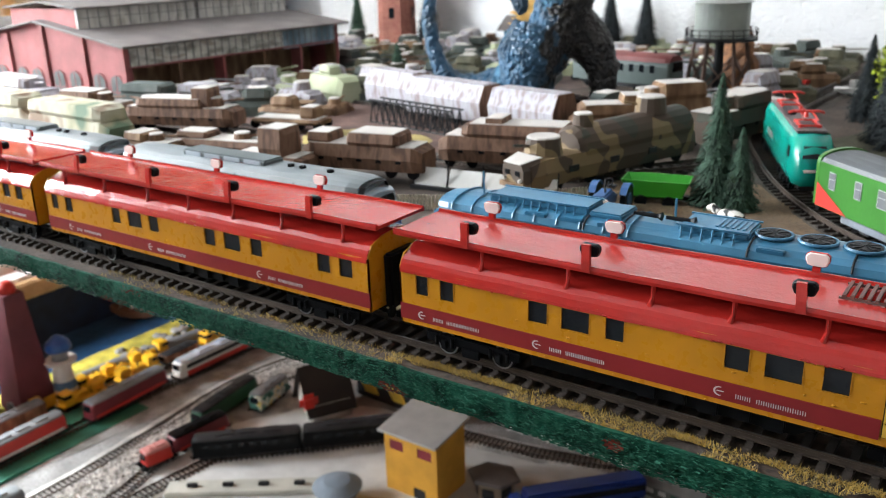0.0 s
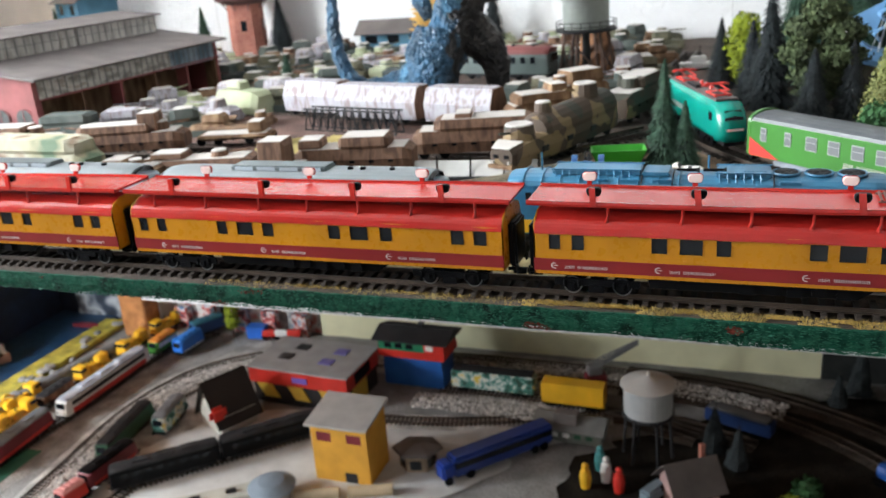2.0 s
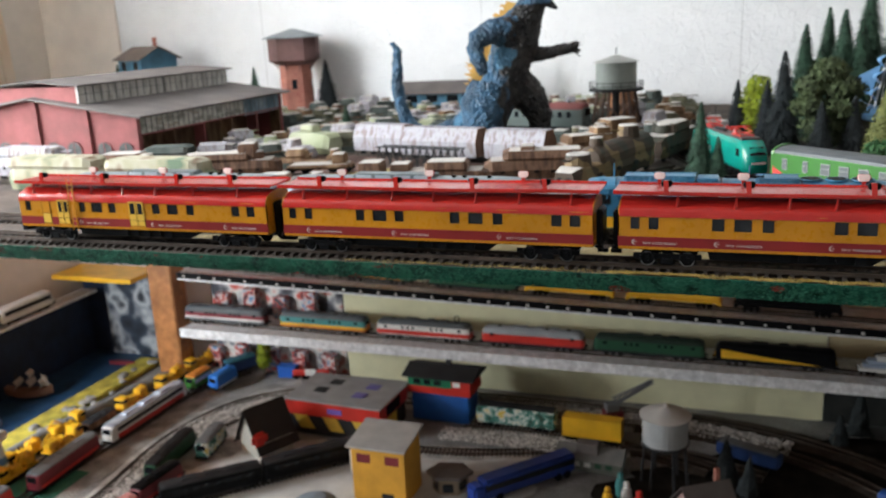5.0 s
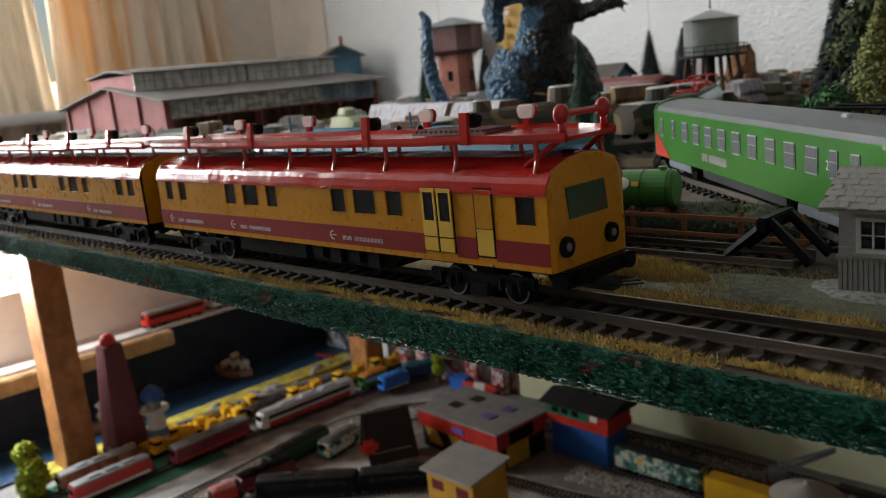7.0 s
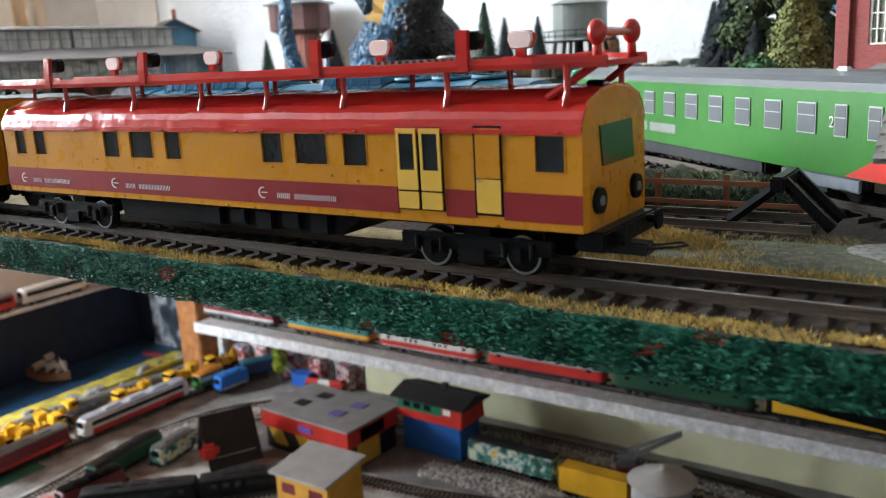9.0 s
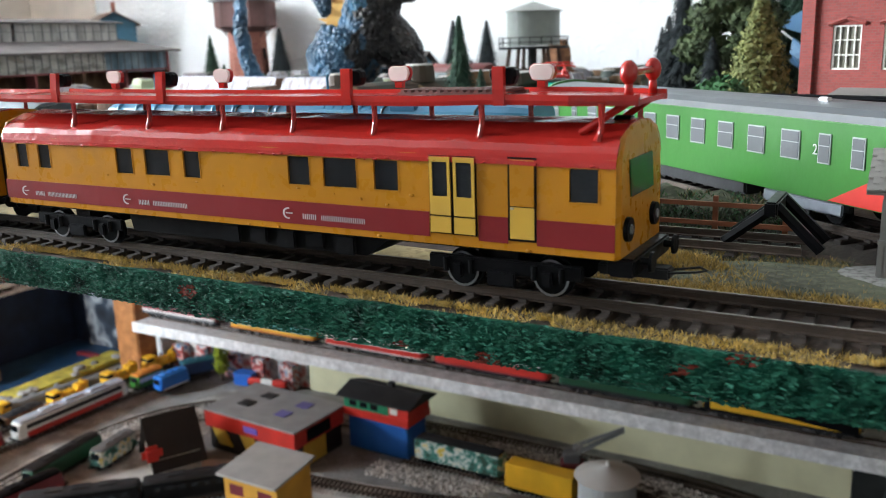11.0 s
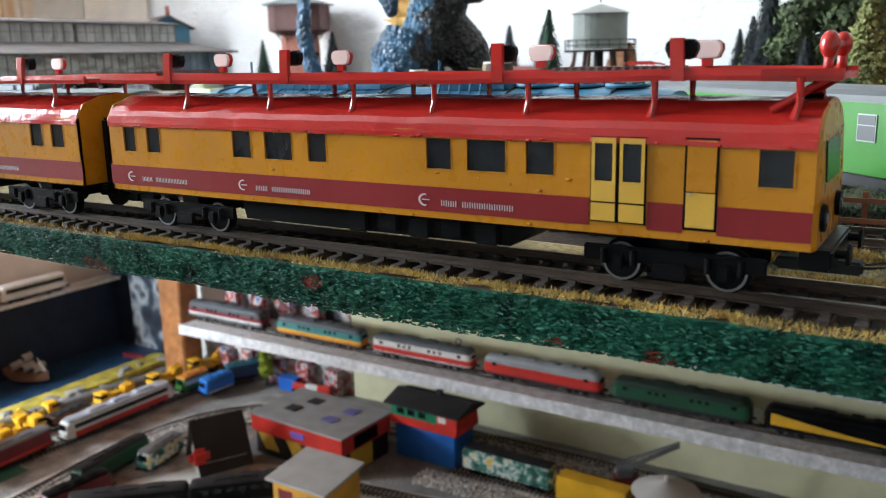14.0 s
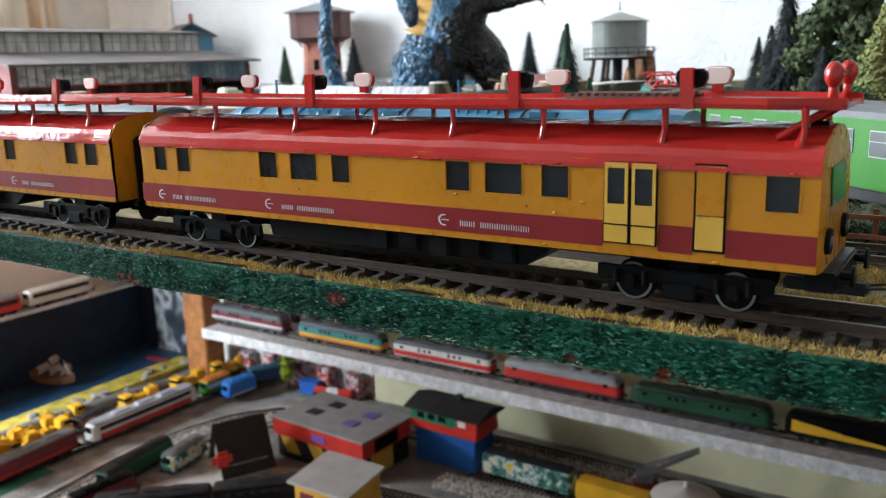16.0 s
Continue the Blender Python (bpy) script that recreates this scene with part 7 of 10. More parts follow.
leafy(at(-0.052, 0.178, GU), [(0, 0, 0.008, 0.012, 0.008, 0.007)], LIME, "small lime green bush by the fence", 49, 350, 0.0022, 0.003, "model bushes")
# wooded hill
HILLM = material("dark_hill_earth", (0.024, 0.019, 0.013), 0.95, 0, 0.4, 120, 0.7, (0.012, 0.016, 0.009), 0.7, 20, spec=0.1)
bm = B()
n = 34
vs = [[bm.verts.new((0.10 + 0.62 * i / n, 0.50 + 0.70 * j / n, GU - 0.004 + 0.078 * max(0, min(1, (i / n) * 3.2)) * max(0, min(1, (j / n) * 1.9)) * (1 + 0.25 * noise.noise((i * 0.35, j * 0.35, 1))) + 0.004 * noise.noise((i * 0.9, j * 0.9, 5)))) for i in range(n + 1)] for j in range(n + 1)]
for a, b in zip(vs, vs[1:]):
    for i in range(n):
        bm.faces.new((a[i], a[i + 1], b[i + 1], b[i]))
tagged(part("hill", bm, HILLM, smooth=True), "dark earth hill rising at the back of the layout", "hill", kind="structure")
# mossy bank behind the siding
bm = B()
rng = random.Random(3)
vs = [[bm.verts.new((0.155 + 0.15 * i / 24, 0.136 + 0.05 * j / 10, GU - 0.001 + 0.013 * math.sin(math.pi * j / 10) * math.sin(math.pi * i / 24) ** 0.5 * (1 + 0.5 * noise.noise((i * 0.6, j * 0.6, 2))))) for i in range(25)] for j in range(11)]
for a, b in zip(vs, vs[1:]):
    for i in range(24):
        bm.faces.new((a[i], a[i + 1], b[i + 1], b[i]))
tagged(part("bank", bm, OLIVE, smooth=True), "low mossy bank behind the siding", "bank", kind="structure")


def bank_spot(r):
    x, y = r.uniform(0.165, 0.295), r.uniform(0.140, 0.182)
    return x, y, GU + 0.010 * math.sin(math.pi * (y - 0.136) / 0.05)


blades("bank_grass", 2600, bank_spot, 0.0045, [OLIVE, MIDG, HAY], "green and dry grass on the bank", 8, 0.0005)


# ---- small things near the line ----
def line_hut():
    HUT = material("grey_plastic_kit", (0.225, 0.220, 0.208), 0.65, 0, 0.12, 300, 0.25)
    hut = thing("line_hut", at(0.3340, 0.0855, GU + 0.002), "grey plastic line hut with shingle roof", "hut")
    W, D, H, RR = 0.0136, 0.0130, 0.0305, 0.0082
    hole = (-0.0070, 0.0048, 0.0155, 0.0248)
    fw = part("front_wall", panel(B(), -W, W, 0, H, [hole], -D, -D + 0.0012), HUT, hut)
    a, b, c, d = hole
    xs, zs = [a + (b - a) * k / 3 for k in range(4)], [c, (c + d) / 2, d]
    panes = [(xs[k] + 0.00025, xs[k + 1] - 0.00025, zs[m] + 0.00015, zs[m + 1] - 0.00015) for k in range(3) for m in range(2)]
    fr = panel(B(), a - 0.0012, b + 0.0012, c - 0.001, d + 0.001, panes, -D - 0.0006, -D + 0.0004)
    w = part("window", fr, material("pale_frame", (0.42, 0.41, 0.39), 0.6), fw)
    part("sill", box(B(), a - 0.003, b + 0.003, -D - 0.0016, -D, c - 0.0022, c - 0.0010), HUT, fw)
    part("pane", box(B(), a, b, -D + 0.0006, -D + 0.0009, c, d), PANE, fw)
    for k in range(6):
        part("plank", box(B(), -W, W, -D - 0.00035, -D, 0.0137 + 0.0028 * k, 0.0137 + 0.0028 * k + 0.0024), HUT, fw) if k in (0, 5) else None
    for k in range(17):
        x = -W + 2 * W * k / 17
        part("batten", box(B(), x, x + 0.0011, -D - 0.0006, -D, 0.0, 0.0122), HUT, fw)
    part("belt", box(B(), -W - 0.0006, W + 0.0006, -D - 0.0010, -D, 0.0122, 0.0134), HUT, fw)
    part("rear_wall", box(B(), -W, W, D - 0.0012, D, 0, H), HUT, hut)
    for s in (-1, 1):
        x0, x1 = sorted((s * W, s * (W - 0.0012)))
        sw = part("side_wall", loft(B(), [[(x, -D + 0.0012, 0), (x, D - 0.0012, 0), (x, D - 0.0012, H), (x, 0, H + RR - 0.0013), (x, -D + 0.0012, H)] for x in (x0, x1)]), HUT, hut)
        x0, x1 = sorted((s * W, s * (W + 0.0005)))
        part("side_door", box(B(), x0, x1, -0.005, 0.004, 0.001, 0.024), HUT, sw)
        for k in range(8):
            part("batten", box(B(), x0, x1, -0.0122 + 0.0032 * k, -0.0112 + 0.0032 * k, 0.0002, 0.0122), HUT, sw)
    SH = material("grey_shingles", (0.25, 0.235, 0.215), 0.7, 0, 0.2, 320, 0.3)
    for s in (-1, 1):
        sl = part("roof_slope", loft(B(), [[(x, 0, H + RR - 0.001), (x, s * (D + 0.0045), H - 0.0026), (x, s * (D + 0.0045), H - 0.0018), (x, 0, H + RR)] for x in (-W - 0.0045, W + 0.0045)]), SH, hut)
        me = bpy.data.meshes.new("shingle")
        sb = box(B(), -0.0016, 0.0016, -0.0019, 0.0019, 0, 0.0007, 0.0002)
        sb.to_mesh(me)
        sb.free()
        me.materials.append(SH)
        ang = math.atan2(RR + 0.0018, D + 0.0045)
        rng = random.Random(4 + s)
        for j in range(7):
            for i in range(12):
                k = (j + 0.45) / 7
                o = new("shingle", me)
                o.parent = sl
                o.matrix_basis = Matrix.Translation((-W - 0.0030 + 0.00295 * i + (0.0014 if j % 2 else 0), s * (D + 0.0045) * k, H + RR - (RR + 0.0018) * k + 0.0001 + rng.uniform(0, 0.0004))) @ Matrix.Rotation(-s * ang, 4, "X")
    part("ridge", tube(B(), [(-W - 0.0046, 0, H + RR), (W + 0.0046, 0, H + RR)], 0.0009, 8), SH, hut)
    ch = part("chimney", cyl(B(), (0.0085, -0.003, H + 0.004), (0.0085, -0.003, H + 0.0125), 0.0012, 0.0012, 10), HUT, hut)
    part("chimney_cap", tube(B(), [(0.0085, -0.003, H + 0.0112), (0.0085, -0.003, H + 0.0116), (0.0085, -0.003, H + 0.0142), (0.0085, -0.003, H + 0.0168)], [0.0014, 0.0026, 0.0026, 0.0002], 12), HUT, ch)


line_hut()
bf = thing("buffer_stop", at(0.286, 0.104, 0), "dark wooden buffer stop at the siding's end", "buffer stop")
for y in (-0.0085, 0.0085):
    part("strut", tube(B(), [(-0.016, y, 0.0), (0.001, y, 0.0138)], 0.0020, 6), BLACK, bf)
    part("strut", tube(B(), [(0.016, y, -0.001), (0.001, y, 0.0138)], 0.0020, 6), BLACK, bf)
part("beam", box(B(), -0.0025, 0.0018, -0.0125, 0.0125, 0.0105, 0.0155, 0.0006), BLACK, bf)
RUSTF = material("orange_brown_fence", (0.25, 0.085, 0.035), 0.7, 0, 0.2)
fe = thing("rail_fence", at(0.233, 0.127, GU), "orange-brown wooden rail fence", "fence")
for k in range(5):
    x = -0.052 + 0.026 * k
    part("post", box(B(), x, x + 0.0020, -0.001, 0.001, 0, 0.0165, 0.0002), RUSTF, fe)
for z in (0.005, 0.0125):
    part("rail", box(B(), -0.054, 0.056, -0.0022, -0.001, z, z + 0.0018), RUSTF, fe)
part("kerb", box(B(), -0.075, 0.06, -0.012, -0.010, 0, 0.0022), GREYP, fe, "pale kerb strip along the fence")
tk = thing("tank_barrel", at(0.197, 0.150, GU, 12) @ Matrix.Scale(0.87, 4), "bright green storage tank on wooden saddles", "tank")
tb = B()
tube(tb, [(-0.0215, 0, 0.0235), (-0.020, 0, 0.0235), (0.020, 0, 0.0235), (0.0215, 0, 0.0235)], [0.009, 0.0105, 0.0105, 0.009], 26)
part("barrel", tb, GREEN, tk, smooth=False)
for x in (-0.018, 0.004, 0.0185):
    part("hoop", tube(B(), [(x - 0.0005, 0, 0.0235), (x + 0.0005, 0, 0.0235)], 0.0108, 26), MIDG, tk)
for x in (-0.014, 0.014):
    part("saddle", box(B(), x - 0.003, x + 0.003, -0.009, 0.009, 0, 0.0145), RUSTF, tk)
    part("cap", cyl(B(), (x, 0, 0.0335), (x, 0, 0.0357), 0.0022, 0.0022, 12), GREEN, tk)
part("sticker", loft(B(), [[(-0.0065 + 0.0050 * math.cos(a) * k, -0.0111 * math.cos(b), 0.0235 + 0.0111 * math.sin(b)) for a, b in [(math.pi * q / 10, 0.42 + 0.34 * math.sin(math.pi * q / 10)) for q in range(20)]] for k in (1.0, 0.02)], False), LENS, tk, "pale round print on the tank")
for x in (-0.0165, -0.0005):
    part("sticker", loft(B(), [[(x + a, -0.0111 * math.cos(b), 0.0235 + 0.0111 * math.sin(b)) for b in (0.28, 0.52)] for a in (0.0, 0.0042)], False, 0, False), YEL, tk, "small yellow label")


def hedge_spot(r):
    x, d = r.uniform(0.172, 0.286), r.uniform(-1, 1)
    return x, 0.1395 + 0.0085 * d, GU + (0.0085 + 0.0030 * noise.noise((x * 70, d * 2, 4))) * (1 - d * d) * r.random() ** 0.4


blades("mossy_hedge", 9000, hedge_spot, 0.0034, [OLIVE, MIDG, MOSS, HILLM], "dark mossy hedge behind the rail fence", 14, 0.0003)
# picket fence
PICK = material("cream_pickets", (0.55, 0.49, 0.36), 0.7, 0, 0.12)
pk = thing("picket_fence", pose(0, 0, GU), "cream wooden picket fence behind the blue locomotive", "fence")
pts = along(arc([(-0.165, 0.190), (-0.10, 0.225), (-0.035, 0.285)]), 0.0026)
for x, y, a in pts:
    p = part("picket", box(B(), -0.0008, 0.0008, -0.0004, 0.0004, 0, 0.0115), PICK, pk) if not pk.children else new("picket", pk.children[0].data)
    p.parent = pk
    p.matrix_basis = Matrix.Translation((x, y, 0)) @ Matrix.Rotation(a, 4, "Z")
for z in (0.003, 0.0085):
    part("fence_rail", tube(B(), [(x, y + 0.0007, z) for x, y, a in pts[::4]], 0.0006, 5), PICK, pk)
# white panel fence in front of the armoured wagons
wp = thing("panel_screen", at(-0.118, 0.262, GU, 6), "white panel screen with thin black posts", "screen")
for k in range(4):
    part("panel", loft(B(), [[(-0.060 + 0.031 * k, 0, 0.002), (-0.031 + 0.031 * k, 0, 0.002), (-0.031 + 0.031 * k, 0.006, 0.016), (-0.060 + 0.031 * k, 0.006, 0.016)], [(-0.060 + 0.031 * k, 0.001, 0.002), (-0.031 + 0.031 * k, 0.001, 0.002), (-0.031 + 0.031 * k, 0.007, 0.016), (-0.060 + 0.031 * k, 0.007, 0.016)]]), WHITEP, wp)
for k in range(5):
    part("post", tube(B(), [(-0.0605 + 0.031 * k, 0, 0), (-0.0605 + 0.031 * k, 0.003, 0.022)], 0.0006, 6), BLACK, wp)
part("footing", box(B(), -0.062, 0.064, -0.004, 0.0, 0, 0.003), SOOT, wp)
# tractor, trailer and cow
TRB = paint("tractor_blue", (0.03, 0.10, 0.26), 0.4)
tr = thing("tractor", at(-0.009, 0.254, GU, -82) @ Matrix.Scale(1.5, 4), "small blue tractor in the farm yard", "tractor")
part("hood", box(B(), -0.002, 0.014, -0.0034, 0.0034, 0.006, 0.0135, 0.001), TRB, tr)
part("gearbox", box(B(), -0.011, -0.002, -0.0022, 0.0022, 0.005, 0.0095, 0.0006), TRB, tr)
part("seat", box(B(), -0.0105, -0.0065, -0.0022, 0.0022, 0.0125, 0.0136, 0.0003), SOOT, tr)
part("steering_wheel", tube(B(), [(-0.0040 - 0.0008 * math.sin(a * math.pi / 6), 0.0019 * math.cos(a * math.pi / 6), 0.0160 + 0.0016 * math.sin(a * math.pi / 6)) for a in range(13)], 0.0003, 5), SOOT, tr)
part("steering_column", tube(B(), [(-0.0015, 0, 0.0130), (-0.0040, 0, 0.0160)], 0.0004, 6), SOOT, tr)
part("exhaust", tube(B(), [(0.006, 0.0012, 0.0130), (0.006, 0.0012, 0.0195)], 0.0005, 6), SOOT, tr)
for k in range(5):
    part("grille_bar", box(B(), 0.0141, 0.0147, -0.0026 + 0.0012 * k, -0.0020 + 0.0012 * k, 0.0068, 0.0130), BLUEL, tr)
for s in (-1, 1):
    part("mudguard", loft(B(), [[(-0.008 + 0.0080 * math.cos(a), y, 0.0072 + 0.0080 * math.sin(a)) for a in (2.5, 2.0, 1.5, 1.0, 0.5)] + [(-0.008 + 0.0074 * math.cos(a), y, 0.0072 + 0.0074 * math.sin(a)) for a in (0.5, 1.0, 1.5, 2.0, 2.5)] for y in (s * 0.0058, s * 0.0092)]), TRB, tr)
    part("headlamp", cyl(B(), (0.0135, s * 0.0040, 0.0115), (0.0150, s * 0.0040, 0.0115), 0.0011, 0.0012, 10), LENS, tr)
    for x, q, y, w in ((-0.008, 0.0072, 0.0062, 0.0026), (0.010, 0.0042, 0.0056, 0.0018)):
        wl = part("wheel", cyl(B(), (x, s * y, q), (x, s * (y + w), q), q, q, 16), BLACK, tr)
        part("hub", cyl(B(), (x, s * (y + w), q), (x, s * (y + w + 0.0004), q), q * 0.5, q * 0.45, 12), TRB, wl)
tl = thing("farm_trailer", at(0.010, 0.300, GU, 12), "green tipping farm trailer behind the tractor", "trailer")
tb = B()
for s in (-1, 1):
    loft(tb, [[(-0.019, s * 0.008, 0.009), (0.019, s * 0.008, 0.009), (0.024, s * 0.0125, 0.0205), (-0.024, s * 0.0125, 0.0205)], [(-0.019, s * 0.007, 0.009), (0.019, s * 0.007, 0.009), (0.0235, s * 0.0115, 0.0205), (-0.0235, s * 0.0115, 0.0205)]])
    loft(tb, [[(s * 0.019, -0.008, 0.009), (s * 0.019, 0.008, 0.009), (s * 0.024, 0.0125, 0.0205), (s * 0.024, -0.0125, 0.0205)], [(s * 0.018, -0.008, 0.009), (s * 0.018, 0.008, 0.009), (s * 0.023, 0.0125, 0.0205), (s * 0.023, -0.0125, 0.0205)]])
box(tb, -0.019, 0.019, -0.008, 0.008, 0.008, 0.0095)
part("tub", tb, paint("trailer_green", (0.04, 0.33, 0.02), 0.45), tl)
part("chassis", box(B(), -0.022, 0.030, -0.003, 0.003, 0.0055, 0.008), BLACK, tl)
for x in (-0.010, 0.010):
    for s in (-1, 1):
        part("wheel", cyl(B(), (x, s * 0.0075, 0.0045), (x, s * 0.0105, 0.0045), 0.0045, None, 14), BLACK, tl)
cw = B()
ball(cw, (0, 0, 0.0095), 0.0040, 10, 0, (2.0, 0.9, 0.95))
tube(cw, [(0.007, 0, 0.0105), (0.0105, 0, 0.0125), (0.0130, 0, 0.0115)], [0.0020, 0.0020, 0.0012], 8)
for x in (-0.0055, 0.0055):
    for y in (-0.002, 0.002):
        tube(cw, [(x, y, 0.008), (x, y, 0.0)], [0.0012, 0.0008], 6)
cow = part("cow_figurine", cw, camo("white_black_patches", [(0.60, 0.56, 0.52), (0.025, 0.025, 0.025), (0.60, 0.56, 0.52), (0.58, 0.55, 0.5)], 150, (1, 1, 1), 0.6, True))
cow.matrix_world = at(0.078, 0.254, GU, 165) @ Matrix.Scale(1.35, 4)
tagged(cow, "white plastic cow figurine with dark patches", "toy animal")

# red brick station
BRK = material("model_red_brick", (0.27, 0.045, 0.035), 0.75, 0, 0.15, 260, 0.2)
brn, brl = BRK.node_tree.nodes, BRK.node_tree.links
bt, bc, bp, bmp = brn.new("ShaderNodeTexBrick"), brn.new("ShaderNodeTexCoord"), brn.new("ShaderNodeBump"), brn.new("ShaderNodeMapping")
bmp.inputs["Rotation"].default_value = (radians(90), 0, 0)
brl.new(bc.outputs["Object"], bmp.inputs["Vector"])
brl.new(bmp.outputs["Vector"], bt.inputs["Vector"])
bt.inputs["Scale"].default_value = 180
bt.inputs["Color1"].default_value, bt.inputs["Color2"].default_value, bt.inputs["Mortar"].default_value = (0.30, 0.048, 0.038, 1), (0.23, 0.038, 0.030, 1), (0.20, 0.075, 0.06, 1)
brl.new(bt.outputs["Color"], brn["Principled BSDF"].inputs["Base Color"])
st = thing("station_building", at(0.268, 0.293, GU, -20), "red brick station building with grey roof and white windows", "station")
SW, SD, SH = 0.24, 0.11, 0.099
wins = [(0.0145 + 0.0260 * k, 0.0295 + 0.0260 * k, 0.0580, 0.0805) for k in range(8)] + [(0.0165 + 0.0260 * k, 0.0275 + 0.0260 * k, 0.018, 0.0385) for k in range(8)]
fw = part("front_wall", panel(B(), 0, SW, 0, SH, wins, 0.0, 0.003), BRK, st)
WFR = material("white_window_frame", (0.75, 0.73, 0.66), 0.5, 0, 0.05)
YPANE = glass("yellowish_pane", (0.22, 0.21, 0.17), 0.25)
for a, b, c, d in wins:
    xs, zs = [a + (b - a) * k / 4 for k in range(5)], [c + (d - c) * k / 3 for k in range(4)]
    fb = panel(B(), a, b, c, d, [(xs[k] + (0.0009 if k == 0 else 0.0003), xs[k + 1] - (0.0009 if k == 3 else 0.0003), zs[m] + (0.0009 if m == 0 else 0.0003), zs[m + 1] - (0.0009 if m == 2 else 0.0003)) for k in range(4) for m in range(3)], 0.0006, 0.0016)
    w = part("window", fb, WFR, fw)
    part("pane", box(B(), a, b, 0.0018, 0.0022, c, d), YPANE if c > 0.05 else PANEGREY, fw)
    part("lintel", tube(B(), [(a - 0.002, -0.0006, d + 0.0006), ((a + b) / 2, -0.0006, d + 0.0034), (b + 0.002, -0.0006, d + 0.0006)], 0.0012, 6), BRK, fw)
sdw = part("side_wall", panel(B(), 0.003, SD, 0, SH, [(0.028, 0.0425, 0.0575, 0.080), (0.066, 0.0805, 0.0575, 0.080)], 0.0, 0.003), BRK, st)
sdw.matrix_basis = Matrix(((0, 1, 0, 0), (1, 0, 0, 0), (0, 0, 1, 0), (0, 0, 0, 1)))
part("rear_wall", box(B(), 0.003, SW, SD - 0.003, SD, 0, SH), BRK, st)
for x in (-0.0015, SW * 0.38, SW - 0.005):
    part("pilaster", box(B(), x, x + 0.007, -0.0022, 0.0, 0, SH), BRK, fw)
part("cornice", box(B(), -0.003, SW + 0.003, -0.004, SD + 0.003, SH, SH + 0.003), BRK, st)
bm = B()
loft(bm, [[(-0.008, -0.010, SH + 0.003), (SW + 0.008, -0.010, SH + 0.003), (SW + 0.008, -0.010, SH + 0.005), (-0.008, -0.010, SH + 0.005)], [(0.002, SD / 2, SH + 0.028), (SW - 0.002, SD / 2, SH + 0.028), (SW - 0.002, SD / 2, SH + 0.030), (0.002, SD / 2, SH + 0.030)], [(-0.008, SD + 0.010, SH + 0.003), (SW + 0.008, SD + 0.010, SH + 0.003), (SW + 0.008, SD + 0.010, SH + 0.005), (-0.008, SD + 0.010, SH + 0.005)]])
STR = material("grey_sheet_roof", (0.21, 0.21, 0.195), 0.65, 0, 0.15, 150, 0.2)
rf = part("roof", bm, STR, st)
for k in range(48):
    x = -0.006 + (SW + 0.012) * k / 47
    part("seam", tube(B(), [(x, -0.010, SH + 0.0054), (x, SD / 2, SH + 0.0302)], 0.0006, 4), STR, rf)
cnp = part("canopy", loft(B(), [[(x, -0.016, 0.0440), (x, 0.0, 0.0475), (x, 0.0, 0.0490), (x, -0.016, 0.0455)] for x in (0.0205, SW)]), STR, st)
for k in range(7):
    part("canopy_post", cyl(B(), (0.024 + 0.030 * k, -0.014, 0), (0.024 + 0.030 * k, -0.014, 0.0445), 0.0008, None, 6), SOOT, cnp)
fb = thing("footbridge", at(0.256, 0.270, GU, -20), "black iron footbridge before the station", "footbridge")
for y in (-0.008, 0.008):
    bm = B()
    for z in (0.036, 0.0455):
        tube(bm, [(-0.045, y, 0.0 + z * 0.8), (-0.020, y, z), (0.22, y, z)], 0.0009, 5)
    part("handrail", bm, BLACK, fb)
    for k in range(12):
        part("strut", tube(B(), [(-0.02 + 0.02 * k, y, 0.036), (-0.01 + 0.02 * k, y, 0.0455), (0.0 + 0.02 * k, y, 0.036)], 0.0006, 5), BLACK, fb)
part("deck", box(B(), -0.020, 0.22, -0.008, 0.008, 0.0345, 0.036), BLACK, fb)
for x in (-0.018, 0.10, 0.218):
    part("pier", box(B(), x - 0.002, x + 0.002, -0.007, 0.007, 0, 0.0345), BLACK, fb)
# model sailing ship on the hill
sp = thing("sailing_ship", pose(0.268, 0.600, 0.026, 0, 10, -8) @ Matrix.Scale(1.22, 4), "blue model sailing ship with three masts", "model ship")
SHB = paint("ship_blue", (0.13, 0.28, 0.47), 0.5)
part("hull", loft(B(), [[(x, y * w, z + k) for y, z in ((0, 0), (0.010, 0.006), (0.012, 0.016), (-0.012, 0.016), (-0.010, 0.006))] for x, w, k in ((-0.046, 0.15, 0.010), (-0.030, 0.8, 0.002), (0, 1.0, 0.0), (0.030, 0.9, 0.002), (0.045, 0.7, 0.010))]), SHB, sp)
for k, x in enumerate((-0.022, 0.002, 0.026)):
    mst = part("mast", tube(B(), [(x, 0, 0.012), (x, 0, 0.076 - 0.006 * abs(k - 1))], [0.0011, 0.0006], 6), WHITEP, sp)
    for j in range(3):
        z = 0.030 + 0.017 * j
        w = 0.013 - 0.0025 * j
        sb = B()
        rings = []
        for q in range(6):
            u = q / 5
            bulge = -0.006 * math.sin(math.pi * u)
            rings.append([(x + bulge, -w, z - 0.006 + 0.013 * u), (x + bulge * 1.6, 0, z - 0.006 + 0.013 * u), (x + bulge, w, z - 0.006 + 0.013 * u), (x + bulge + 0.0006, w, z - 0.006 + 0.013 * u), (x + bulge * 1.6 + 0.0006, 0, z - 0.006 + 0.013 * u), (x + bulge + 0.0006, -w, z - 0.006 + 0.013 * u)])
        part("sail", loft(sb, rings), SHB, mst)
        part("yard", tube(B(), [(x, -w - 0.002, z + 0.0075), (x, w + 0.002, z + 0.0075)], 0.0006, 5), WHITEP, mst)
